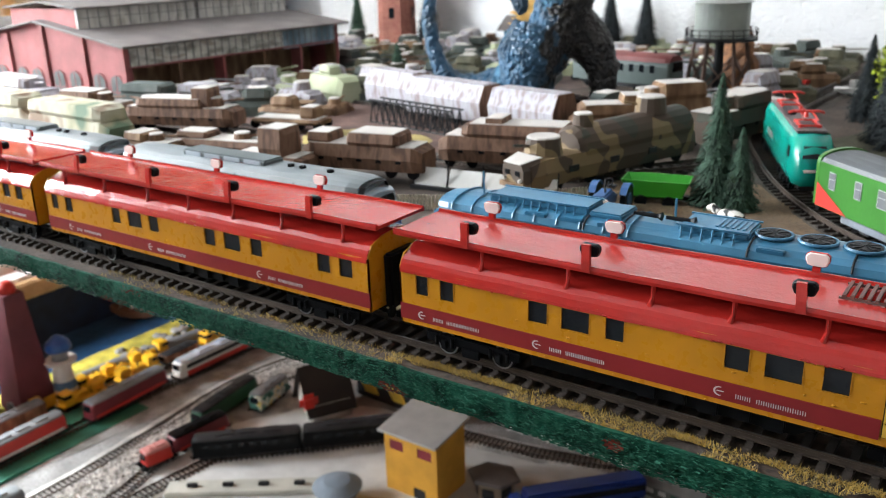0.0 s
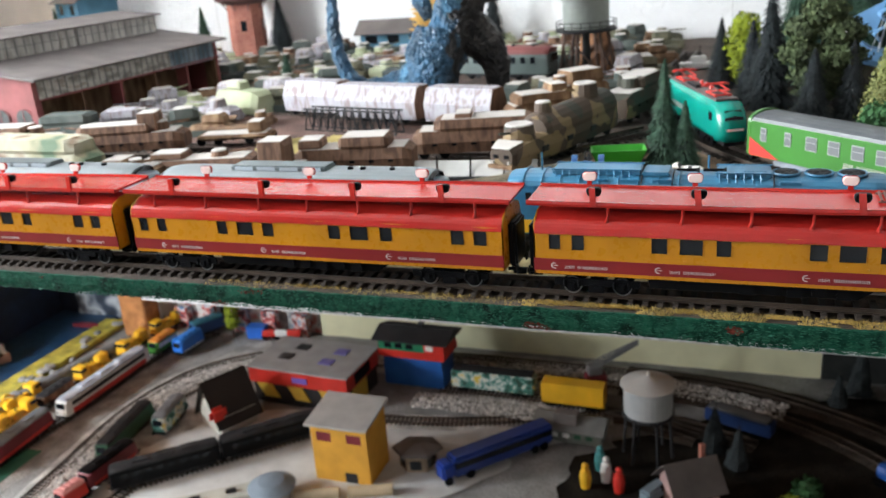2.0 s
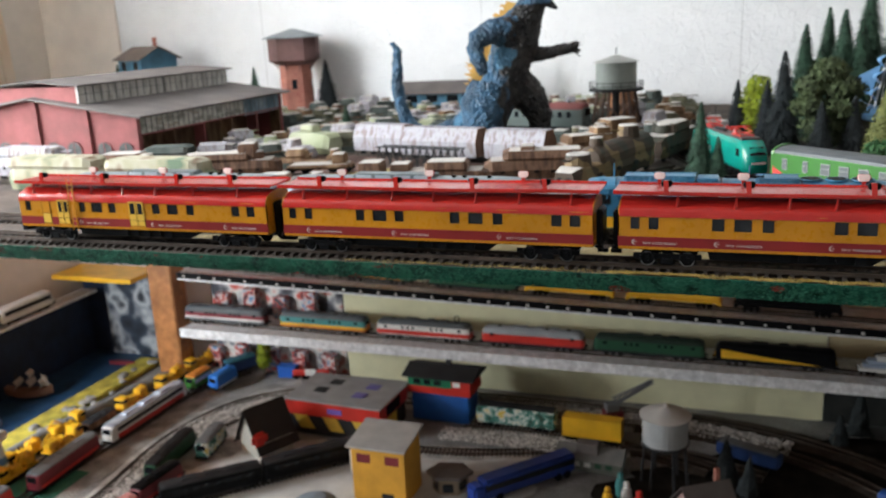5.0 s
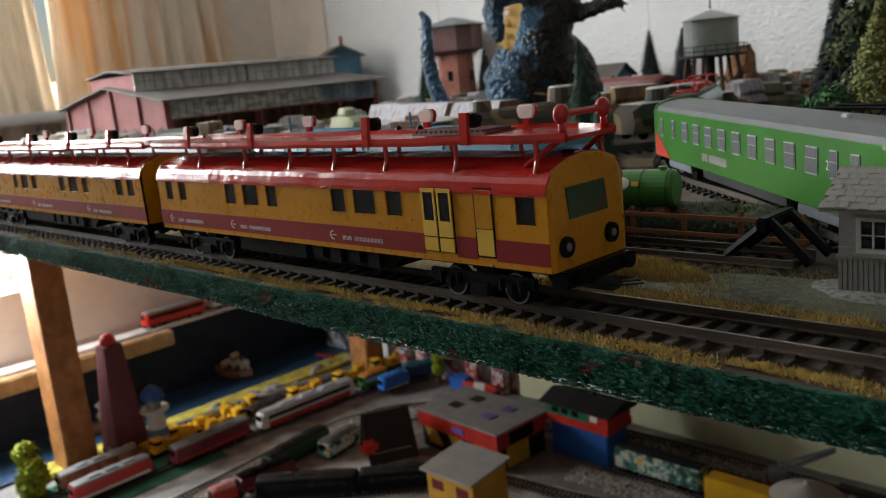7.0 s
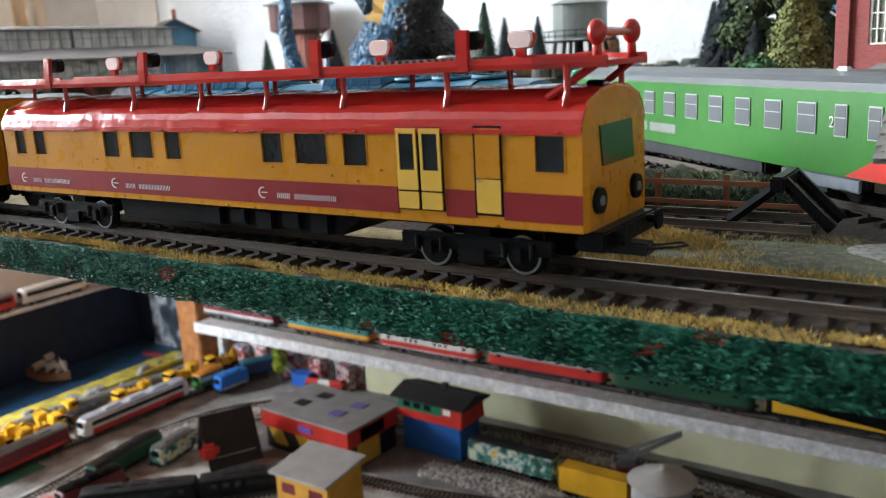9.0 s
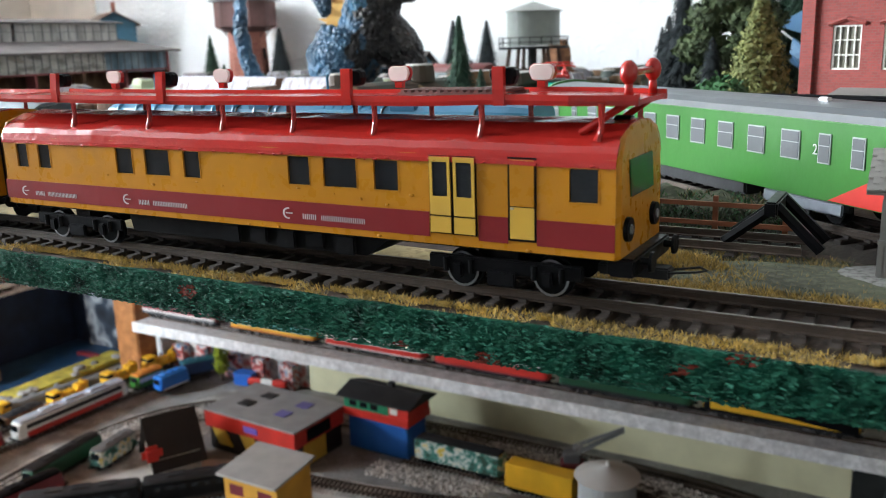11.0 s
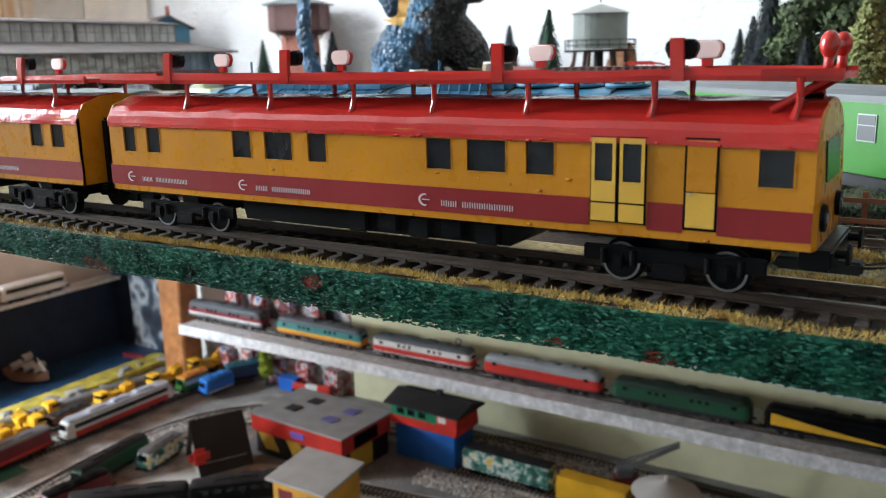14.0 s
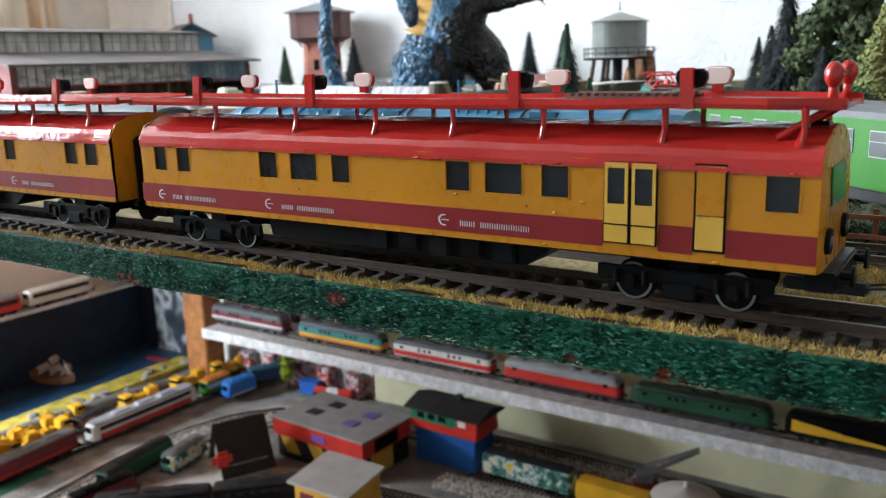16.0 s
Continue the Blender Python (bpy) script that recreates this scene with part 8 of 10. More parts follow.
part("bowsprit", tube(B(), [(-0.044, 0, 0.024), (-0.064, 0, 0.034)], 0.0008, 6), WHITEP, sp)
part("jib", loft(B(), [[(-0.060, y, 0.033), (-0.026, y, 0.060), (-0.028, y, 0.028)] for y in (-0.0004, 0.0004)]), SHB, sp)
part("spanker", loft(B(), [[(0.030, y, 0.026), (0.050, y, 0.030), (0.048, y, 0.055), (0.030, y, 0.048)] for y in (-0.0004, 0.0004)]), SHB, sp)
for x in (-0.022, 0.002, 0.026):
    for s in (-1, 1):
        for d in (-0.006, 0.0, 0.006):
            part("shroud", tube(B(), [(x + d, s * 0.011, 0.016), (x, 0, 0.068)], 0.0003, 4), WHITEP, sp)
chalet(at(0.340, 0.92, 0.066, 12), 0.050, 0.048, 0.034, "brown model house with steep brown roof on the hill", material("brown_boards", (0.17, 0.075, 0.04), 0.7, 0, 0.2), material("red_brown_tiles", (0.20, 0.085, 0.06), 0.75, 0, 0.2, 200, 0.3), True, 0.042)
# crumpled brown rock beside the steel tower
rk = B()
rings = []
for j in range(8):
    q = 0.017 * (1 - 0.55 * (j / 7.0) ** 1.5)
    rings.append([(1.6 * q * math.cos(0.524 * k) * (1 + 0.45 * noise.noise((k * 0.9, j * 0.8, 3))), q * math.sin(0.524 * k) * (1 + 0.45 * noise.noise((k * 0.9, j * 0.8, 9))), 0.0115 * j + 0.004 * noise.noise((k, j, 5))) for k in range(12)])
loft(rk, rings)
rko = part("rock", rk, material("orange_brown_rock", (0.24, 0.11, 0.05), 0.9, 0, 0.4, 120, 0.8, (0.10, 0.05, 0.03), 0.7, 40))
rko.matrix_world = at(-0.108, 0.875, GU - 0.002)
tagged(rko, "orange-brown crumpled rock beside the steel water tower", "rock")
# little white boat and red boats near the back wall
for x, y, a, c, lb in ((0.045, 0.86, 10, WHITEP, "small white model boat"), (-0.02, 0.93, 60, REDP, "small red model fire boat")):
    bt = thing("model_boat", at(x, y, GU, a), lb, "model boat")
    part("hull", loft(B(), [[(u, v * w, q) for v, q in ((0, 0), (0.009, 0.004), (0.010, 0.010), (-0.010, 0.010), (-0.009, 0.004))] for u, w in ((-0.03, 0.8), (0.0, 1), (0.02, 0.8), (0.034, 0.1))]), c, bt)
    part("cabin", box(B(), -0.014, 0.006, -0.006, 0.006, 0.010, 0.019, 0.001), WHITEP, bt)
    part("mast", tube(B(), [(-0.002, 0, 0.019), (-0.002, 0, 0.034)], 0.0006, 5), SOOT, bt)
# ---- lower layout ----
LOWG = material("grey_brown_base", (0.29, 0.285, 0.275), 0.95, 0, 0.25, 260, 0.5, (0.16, 0.155, 0.148), 0.7, 14)
PAVE = material("pale_grey_pavement", (0.56, 0.56, 0.54), 0.85, 0, 0.1, 160, 0.2)
slab("lower_table", (XW + 0.01, 1.45, -0.05, YN - 0.004, GL - 0.05, GL - 0.012), PINE, "wooden table that carries the lower layout", "table")
bm = B()
nx, ny = 150, 64
for j in range(ny + 1):
    for i in range(nx + 1):
        x, y = XW + 0.012 + (1.44 - XW) * i / nx, -0.05 + (YN - 0.006 + 0.05) * j / ny
        bm.verts.new((x, y, GL - 0.004 + 0.002 * noise.noise((x * 20, y * 20, 4)) + 0.03 * max(0.0, min(1.0, (x - 0.40) * 3)) * max(0.0, min(1.0, (y - 0.9) * 5))))
bm.verts.ensure_lookup_table()
for j in range(ny):
    for i in range(nx):
        a = j * (nx + 1) + i
        bm.faces.new((bm.verts[a], bm.verts[a + 1], bm.verts[a + nx + 2], bm.verts[a + nx + 1]))
tagged(part("lower_ground", bm, LOWG, smooth=True), "grey-brown scatter covering the lower layout", "ground", kind="structure")
patch("pavement", -0.78, 0.66, 0.30, 0.17, GL + 0.0005, PAVE, "pale grey paved yard on the lower layout", 2.0, 0.75)
patch("pavement", -0.50, 0.72, 0.24, 0.12, GL + 0.0012, PAVE, "pale grey paved street on the lower layout", 5.0, 0.2)
patch("pavement", -0.30, 0.86, 0.16, 0.030, GL + 0.002, PAVE, "pale platform strip beside the tracks", 6.0, 0.25)
# Near-black ground: the dimness of the east end is put into its colour.
DKE = material("shade_dark_earth", (0.022, 0.018, 0.014), 0.95, 0, 0.4, 260, 0.6, (0.010, 0.009, 0.008), 0.7, 18, spec=0.08)
patch("lower_ground", 0.62, 0.76, 0.74, 0.44, GL - 0.001, DKE, "dark brown scatter with the east end's shade put into its colour", 8.4)
patch("pavement", 0.16, 0.665, 0.20, 0.030, GL + 0.0015, material("tan_path", (0.26, 0.20, 0.15), 0.9, 0, 0.2, 200, 0.3), "tan footpath at the little houses", 8.0, -0.3)

LT = GL + 0.006
GRV = GRAVEL
# Brown bed, darkened further to carry the shade of the layout's east end.
DKBED = material("brown_bed_with_shade", (0.055, 0.043, 0.034), 0.95, 0, 0.4, 320, 0.9, (0.10, 0.085, 0.07), 0.6, 30, spec=0.1)
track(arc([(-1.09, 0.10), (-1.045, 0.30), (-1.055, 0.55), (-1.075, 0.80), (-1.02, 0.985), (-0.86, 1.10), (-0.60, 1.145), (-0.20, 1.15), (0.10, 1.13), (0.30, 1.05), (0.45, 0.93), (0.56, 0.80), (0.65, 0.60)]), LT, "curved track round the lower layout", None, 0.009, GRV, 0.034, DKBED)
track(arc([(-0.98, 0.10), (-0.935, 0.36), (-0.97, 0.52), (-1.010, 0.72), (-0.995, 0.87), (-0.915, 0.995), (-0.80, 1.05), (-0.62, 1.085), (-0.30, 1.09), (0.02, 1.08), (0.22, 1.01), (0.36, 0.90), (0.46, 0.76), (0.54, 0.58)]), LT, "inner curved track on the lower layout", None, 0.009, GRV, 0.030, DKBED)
track(arc([(-0.90, 0.20), (-0.905, 0.40), (-0.88, 0.60)]), LT, "short siding on the lower layout", None, 0.009, GRV, 0.024)
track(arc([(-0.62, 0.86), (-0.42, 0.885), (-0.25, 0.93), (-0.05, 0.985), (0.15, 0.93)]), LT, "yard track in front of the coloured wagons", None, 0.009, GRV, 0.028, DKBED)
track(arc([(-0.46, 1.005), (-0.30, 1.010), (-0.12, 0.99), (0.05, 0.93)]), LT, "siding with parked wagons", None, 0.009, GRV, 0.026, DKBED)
track(arc([(-1.185, 0.22), (-1.20, 0.40), (-1.195, 0.60), (-1.182, 0.80), (-1.17, 1.02), (-1.10, 1.16)]), LT, "storage track with parked railcars", None, 0.009, None)
track(arc([(-1.275, 0.24), (-1.285, 0.45), (-1.270, 0.70), (-1.255, 0.95), (-1.235, 1.17)]), LT, "storage track with yellow machines", None, 0.009, None)
track(arc([(-0.89, 0.56), (-0.78, 0.665), (-0.64, 0.80)]), LT, "siding with black coaches", None, 0.009, None)

patch("pavement", -1.21, 0.80, 0.13, 0.44, GL - 0.0005, material("light_grey_ballast", (0.35, 0.34, 0.32), 0.95, 0, 0.35, 320, 0.8, (0.2, 0.19, 0.17), 0.8), "light grey gravel under the storage tracks", 3.3)
patch("pavement", -0.965, 0.72, 0.10, 0.42, GL - 0.0008, GRAVEL, "grey gravel around the curved tracks", 3.9)

# green base strip and shore
slab("green_base", (-1.335, -1.145, 0.235, 0.62, GL - 0.004, GL + 0.0015), material("green_felt", (0.03, 0.16, 0.10), 0.9, 0, 0.2), "green base board under the storage tracks", "base board")
SEA = material("dark_blue_sea", (0.014, 0.055, 0.125), 0.5, 0, 0.2, 60, 0.3)
SHORE = material("yellow_green_shore", (0.50, 0.40, 0.05), 0.9, 0, 0.3, 200, 0.4, (0.10, 0.20, 0.06), 0.5, 30)
slab("sea", (XW + 0.012, -1.43, 0.10, YN - 0.006, GL - 0.003, GL + 0.003), SEA, "dark blue painted sea surface", "water")
slab("shore", (-1.445, -1.375, 0.30, YN - 0.05, GL - 0.002, GL + 0.010), SHORE, "yellow and green shore strip beside the sea", "shore", 0.003)
pp = thing("pipeline", pose(0, 0, 0), "thick grey pipe along the shore", "pipe")
part("pipe", tube(B(), [(-1.350, 0.45, GL + 0.018), (-1.340, 0.70, GL + 0.018), (-1.300, 0.95, GL + 0.018), (-1.275, 1.05, GL + 0.018)], 0.0135, 14), GREYP, pp)
for y in (0.5, 0.62, 0.74, 0.86, 0.98):
    part("pipe_support", box(B(), -1.356 + max(0, y - 0.7) * 0.2, -1.332 + max(0, y - 0.7) * 0.2, y - 0.003, y + 0.003, GL - 0.001, GL + 0.012), SOOT, pp)
ROCK = material("grey_rock", (0.30, 0.29, 0.27), 0.9, 0, 0.3, 90, 0.6)
rngr = random.Random(12)
bm = B()
for k in range(26):
    x, y = rngr.uniform(-1.40, -1.35), rngr.uniform(0.72, 1.16)
    ball(bm, (x, y, GL + 0.012), rngr.uniform(0.006, 0.013), 8, 0, (1, rngr.uniform(0.7, 1.4), rngr.uniform(0.5, 0.9)))
tagged(part("shore_rocks", bm, ROCK), "grey rocks heaped along the shore", "rocks", kind="stuff")

# lower back wall
DEEP = material("deep_blue_board", (0.007, 0.018, 0.05), 0.6, 0, 0.25, 40, 0.2)
slab("wall_panel", (-0.835, 0.266, YN - 0.014, YN - 0.003, GL - 0.01, -0.10), material("pale_green_cream_panel", (0.70, 0.67, 0.44), 0.75, 0, 0.05, 60, 0.1), "pale cream-green panel behind the lower layout", "wall panel")
slab("wall_panel", (0.2682, 1.44, YN - 0.012, YN - 0.003, -0.5585, -0.10), material("cream_brown_panel", (0.50, 0.40, 0.24), 0.75, 0, 0.08, 60, 0.1), "brownish cream panel behind the shelves", "wall panel")
slab("wall_panel", (0.268, 1.44, YN - 0.016, YN - 0.003, GL - 0.01, -0.56), material("near_black_panel", (0.02, 0.022, 0.02), 0.9, 0, 0.3, 20), "near-black panel behind the fir wood", "wall panel")
slab("wall_panel", (XW + 0.010, XW + 0.022, 0.10, YN - 0.02, GL - 0.01, -0.485), DEEP, "dark blue painted board along the side wall", "wall panel")
slab("wall_panel", (XW + 0.004, -1.37, YN - 0.016, YN - 0.004, GL - 0.01, -0.42), DEEP, "dark blue painted board behind the sea", "wall panel")
# Added dark blocker out of view; keeps room light off the east end.
slab("east_screen", (1.40, 1.43, -0.04, YN - 0.02, GL - 0.01, -0.03), material("dark_shade_screen", (0.05, 0.05, 0.05), 0.9), "added dark screen, out of view, shading the lower layout's east end", "screen")
pic = thing("poster", pose(-1.475, YN - 0.022, -0.545), "dark grey and blue poster of a rocky shore", "poster")
part("sheet", box(B(), -0.082, 0.082, -0.002, 0.0, -0.125, 0.125), camo("grey_blue_picture", [(0.008, 0.012, 0.02), (0.03, 0.045, 0.07), (0.40, 0.44, 0.48), (0.02, 0.025, 0.035)], 12), pic)
yf = thing("shelf", pose(-1.53, 1.12, -0.42), "narrow yellow shelf over the sea", "shelf")
part("board", box(B(), -0.10, 0.155, -0.03, 0.088, -0.006, 0.006, 0.001), YEL, yf)
sl = thing("side_shelf", pose(XW + 0.022, 0.80, -0.485), "narrow white ledge along the side wall", "shelf")
part("board", box(B(), 0, 0.05, -0.55, 0.38, 0.0, 0.008, 0.001), WHITEW, sl)
slab("window_sill", (XW + 0.023, XW + 0.092, 0.06, 0.735, -0.525, -0.4855), material("pale_pine_sill", (0.52, 0.36, 0.20), 0.55, 0, 0.2, 60, 0.1, (0.40, 0.26, 0.13), 0.5), "thick pale pine sill below the low window", "sill", 0.004)
for y, cc, lb in ((0.95, WHITEP, "white and dark railcar on the ledge"), (0.765, REDP, "red railcar on the ledge")):
    engine("railcar", at(XW + 0.048, y, -0.477, 90), 0.17, lb, "railcar", cc, WHITEP if cc is WHITEP else GREYR, [(0.024, 0.034, SOOT)], (), 0.044, 0.016, 0.010, hatch=False)

# posts
for x, y, w, lb in ((-1.300, 1.135, 0.036, "orange pine post at the back of the layout"), (-1.385, 0.395, 0.040, "orange pine post that carries the upper board")):
    po = thing("wooden_post", pose(x, y, 0), lb, "post", "pine posts")
    part("shaft", box(B(), -w, w, -w * 0.8, w * 0.8, GL - 0.006, -0.0188, 0.003), PINE, po)
md = thing("medal", pose(-1.285, 1.135 - 0.031, -0.10), "round brass medal hanging on a ribbon", "medal")
part("ribbon", box(B(), -0.006, 0.006, -0.0015, 0.0, -0.22, 0.0), material("gold_ribbon", (0.35, 0.18, 0.05), 0.7), md)
part("disc", cyl(B(), (0, -0.004, -0.235), (0, -0.0005, -0.235), 0.020, 0.020, 24), material("brass_disc", (0.45, 0.27, 0.10), 0.35, 0.8), md)

# wall shelves and their locomotives
for z, x0, x1, yb, lb in ((-0.5265, -1.225, 1.38, 1.066, "white wooden shelf with a row of locomotives"), (-0.4085, -1.215, 1.38, 1.068, "upper white shelf with a black track edge")):
    sh = thing("wall_shelf", pose(0, 0, z, 0, 0.0 if z < -0.5 else 1.3, 0), lb, "shelf", "wall shelves")
    part("board", box(B(), x0, x1, yb, YN - 0.015, -0.018, 0.0, 0.0015), WHITEW, sh)
    part("edge_strip", box(B(), x0, x1, yb - 0.003, yb - 0.0002, -0.021 if z < -0.5 else -0.012, 0.003, 0.0008), WHITEW if z < -0.5 else BLACK, sh)
    if z > -0.5:
        for k in range(60):
            part("peg", box(B(), x0 + 0.02 + 0.043 * k, x0 + 0.0255 + 0.043 * k, yb - 0.0045, yb - 0.0032, -0.008, -0.0035), WHITEP, sh)
    for o in (-GAUGE, GAUGE):
        part("rail", box(B(), x0 + 0.01, x1 - 0.01, 1.12 + o - 0.0006, 1.12 + o + 0.0006, 0.0002, 0.0045), RAIL, sh)
S1, S2 = -0.522, -0.404
DKG = paint("dark_green_paint", (0.012, 0.075, 0.035), 0.4)
ORANGE = paint("orange_paint", (0.55, 0.20, 0.03), 0.45)
TURQ = paint("turquoise_paint", (0.06, 0.24, 0.24), 0.45)
MAROON = paint("maroon_paint", (0.18, 0.02, 0.03), 0.45)
LW = [(0.05 + 0.014 * k, 0.057 + 0.014 * k, 0.026, 0.032) for k in range(3)] + [(0.13 + 0.014 * k, 0.137 + 0.014 * k, 0.026, 0.032) for k in range(3)]
SLATE = paint("slate_roof_paint", (0.085, 0.095, 0.105), 0.5)
PALER = paint("pale_grey_roof_paint", (0.34, 0.36, 0.38), 0.45)


def shelf_diesel(x, label, bands, roof, ends=None, rows=True):
    """A six-axle diesel: painted belts one above another, rounded cabs, domed roof with gear."""
    ob = thing("locomotive", at(x, 1.12, S1), label, "locomotive", "shelf locomotives")
    L, W = 0.114, 0.0165
    def plan(u, k):
        e = min(1.0, (1 - abs(u)) * L / 0.013)
        return W * k * (0.72 + 0.28 * math.sqrt(max(0.0, 1 - (1 - e) ** 2)))
    us = [-1, -0.985, -0.95, -0.90, -0.4, 0.4, 0.90, 0.95, 0.985, 1]
    lean = lambda z: 0.16 * max(0.0, z - 0.024)
    for z0, z1, mt in bands:
        part("belt", loft(B(), [[(u * (L - lean(z)), s * plan(u, 1), z) for s, z in ((-1, z0), (1, z0), (1, z1), (-1, z1))] for u in us]), mt, ob)
    top = [(1.0, 0.0), (0.97, 0.0035), (0.86, 0.0068), (0.55, 0.0092), (0, 0.0100)]
    prof = [(-a, b) for a, b in top] + [(a, b) for a, b in reversed(top[:-1])]
    zr = bands[-1][1]
    rf = part("roof", loft(B(), [[(u * (L - 0.0025 - 0.35 * b), y * plan(u, 1), zr + b * (0.75 if abs(u) > 0.96 else 1)) for y, b in prof] for u in us]), roof, ob, smooth=True)
    for a, b, w in ((-0.045, -0.012, 0.009), (0.008, 0.026, 0.010), (0.040, 0.060, 0.008)):
        part("roof_hatch", box(B(), a, b, -w, w, zr + 0.0085, zr + 0.0118, 0.0008), roof, rf)
    for a in (-0.075, 0.033, 0.080):
        part("fan", cyl(B(), (a, 0, zr + 0.0085), (a, 0, zr + 0.0108), 0.0055, 0.0050, 14), SOOT, rf)
    zw = zr - 0.0085
    xs = [-0.094, 0.086] + ([-0.050 + 0.0125 * k for k in range(3)] + [0.020 + 0.0125 * k for k in range(3)] if rows else [])
    for q in xs:
        wd = 0.0085 if abs(q) > 0.08 else 0.0062
        for s in (-1, 1):
            ya, yb = sorted((s * (W + 0.0001), s * (W + 0.0005)))
            part("window", box(B(), q, q + wd, ya, yb, zw, zw + 0.0058), PANE, ob)
    for s in (-1, 1):
        part("windscreen", loft(B(), [[(s * (L - lean(z) + d), y, z) for y, z in ((-0.009, zw - 0.001), (0.009, zw - 0.001), (0.009, zw + 0.006), (-0.009, zw + 0.006))] for d in (-0.001, 0.0006)]), PANE, ob)
        if ends:
            part("end_panel", loft(B(), [[(s * (L + d), y, z) for y, z in ((-0.011, 0.011), (0.011, 0.011), (0.011, 0.023), (-0.011, 0.023))] for d in (-0.001, 0.0005)]), ends, ob)
        bb = B()
        box(bb, min(s * 0.108, s * 0.1145), max(s * 0.108, s * 0.1145), -0.0145, 0.0145, 0.0055, 0.0095, 0.0004)
        for q in (-0.010, 0.010):
            cyl(bb, (s * 0.114, q, 0.008), (s * 0.1195, q, 0.008), 0.0026, 0.0026, 10)
        part("buffer_beam", bb, BLACK, ob)
        bogie(ob, s * 0.072, 0.030, 0.0125, 0.0050, SOOT)
    part("tank", box(B(), -0.036, 0.036, -0.014, 0.014, 0.0030, 0.0098, 0.001), SOOT, ob)
    part("sole_bar", box(B(), -0.108, 0.108, -0.0155, 0.0155, 0.0085, 0.0100), SOOT, ob)
    return ob


shelf_diesel(-1.122, "maroon diesel locomotive with slate grey roof on a shelf", [(0.010, 0.0155, GREYP), (0.0155, 0.0190, WHITEP), (0.0190, 0.0290, MAROON), (0.0290, 0.0345, SLATE)], SLATE, MAROON)
shelf_diesel(-0.848, "turquoise, yellow and orange diesel locomotive on a shelf", [(0.010, 0.0150, ORANGE), (0.0150, 0.0200, YEL), (0.0200, 0.0345, TURQ)], SLATE, ORANGE)
ring3 = shelf_diesel(-0.592, "white and red diesel locomotive with slate grey roof on a shelf", [(0.010, 0.0120, WHITEP), (0.0120, 0.0225, REDP), (0.0225, 0.0345, WHITEP)], SLATE, REDP)
part("lifting_ring", tube(B(), [(0.080 + 0.006 * math.cos(a * math.pi / 8), 0, 0.0525 + 0.006 * math.sin(a * math.pi / 8)) for a in range(17)], 0.0012, 6), SOOT, ring3)
shelf_diesel(-0.336, "red diesel locomotive with pale grey roof on a shelf", [(0.010, 0.0130, MAROON), (0.0130, 0.0300, REDP), (0.0300, 0.0345, PALER)], PALER, REDP, False)
shelf_diesel(-0.086, "dark green diesel locomotive on a shelf", [(0.010, 0.0125, SOOT), (0.0125, 0.0345, DKG)], paint("blackish_green_roof", (0.012, 0.03, 0.02), 0.5), DKG)
e = shelf_diesel(0.162, "black diesel locomotive with yellow wedge stripe on a shelf", [(0.010, 0.0345, BLACK)], BLACK, YEL, False)
part("wedge", loft(B(), [[(-0.102, y, 0.015), (0.090, y, 0.0120), (-0.020, y, 0.023), (-0.102, y, 0.034)] for y in (-0.0172, -0.0166)]), YEL, e, "yellow wedge stripe")
cv = thing("crane_wagon", at(0.361, 1.12, S1), "small white and blue crane wagon on a shelf", "wagon")
part("chassis", box(B(), -0.045, 0.045, -0.014, 0.014, 0.006, 0.014, 0.001), WHITEP, cv)
for z, w in ((0.018, 0.038), (0.026, 0.030)):
    part("tier", box(B(), -w, w, -0.012, 0.012, z - 0.003, z + 0.003, 0.001), paint("pale_blue", (0.35, 0.42, 0.55)), cv)
part("cabin", box(B(), -0.014, 0.010, -0.012, 0.012, 0.029, 0.040, 0.001), WHITEP, cv)
part("jib", tube(B(), [(-0.02, 0, 0.040), (0.02, 0, 0.048)], 0.0018, 6), SOOT, cv)
for s in (-0.03, 0.03):
    bogie(cv, s, 0.020, 0.0115, 0.0045)
engine("locomotive", at(0.56, 1.12, S1), 0.20, "yellow and black diesel locomotive on a shelf", "locomotive", YEL, BLACK, [(0.010, 0.016, BLACK)], LW, 0.046, 0.0165, 0.02)
for x, l, lb, body, roof, bands in ((-1.068, 0.150, "red and grey railcar on the upper shelf", REDP, GREYR, [(0.02, 0.03, GREYP)]), (-0.898, 0.135, "bright red locomotive on the upper shelf", REDP, MAROON, []), (-0.700, 0.178, "green, yellow and orange locomotive on the upper shelf", DKG, GREYR, [(0.010, 0.018, ORANGE), (0.018, 0.024, YEL)]), (-0.469, 0.200, "green and yellow locomotive on the upper shelf", DKG, DKG, [(0.020, 0.032, YEL)])):
    engine("locomotive", pose(x, 1.12, S2 - 0.0227 * (x), 0, 1.3, 0), l, lb, "locomotive", body, roof, bands, (), 0.0465, 0.0165, 0.018, group="upper shelf locomotives")


def flat_car(m, long, label, mat):
    ob = thing("flat_wagon", m, label, "wagon", "long flat wagons")
    part("sole_bar", loft(B(), [[(-long / 2, y, 0.016), (long / 2, y, 0.016), (long / 2, y, 0.006), (long / 2 - 0.012, y, 0.0115), (-long / 2 + 0.012, y, 0.0115), (-long / 2, y, 0.006)] for y in (-0.015, 0.015)]), mat, ob)
    part("load", box(B(), -long / 2 + 0.004, long / 2 - 0.004, -0.013, 0.013, 0.0165, 0.030, 0.001), mat, ob)
    for s in (-1, 1):
        bogie(ob, s * (long / 2 - 0.034), 0.022, 0.0115, 0.0045)
    return ob


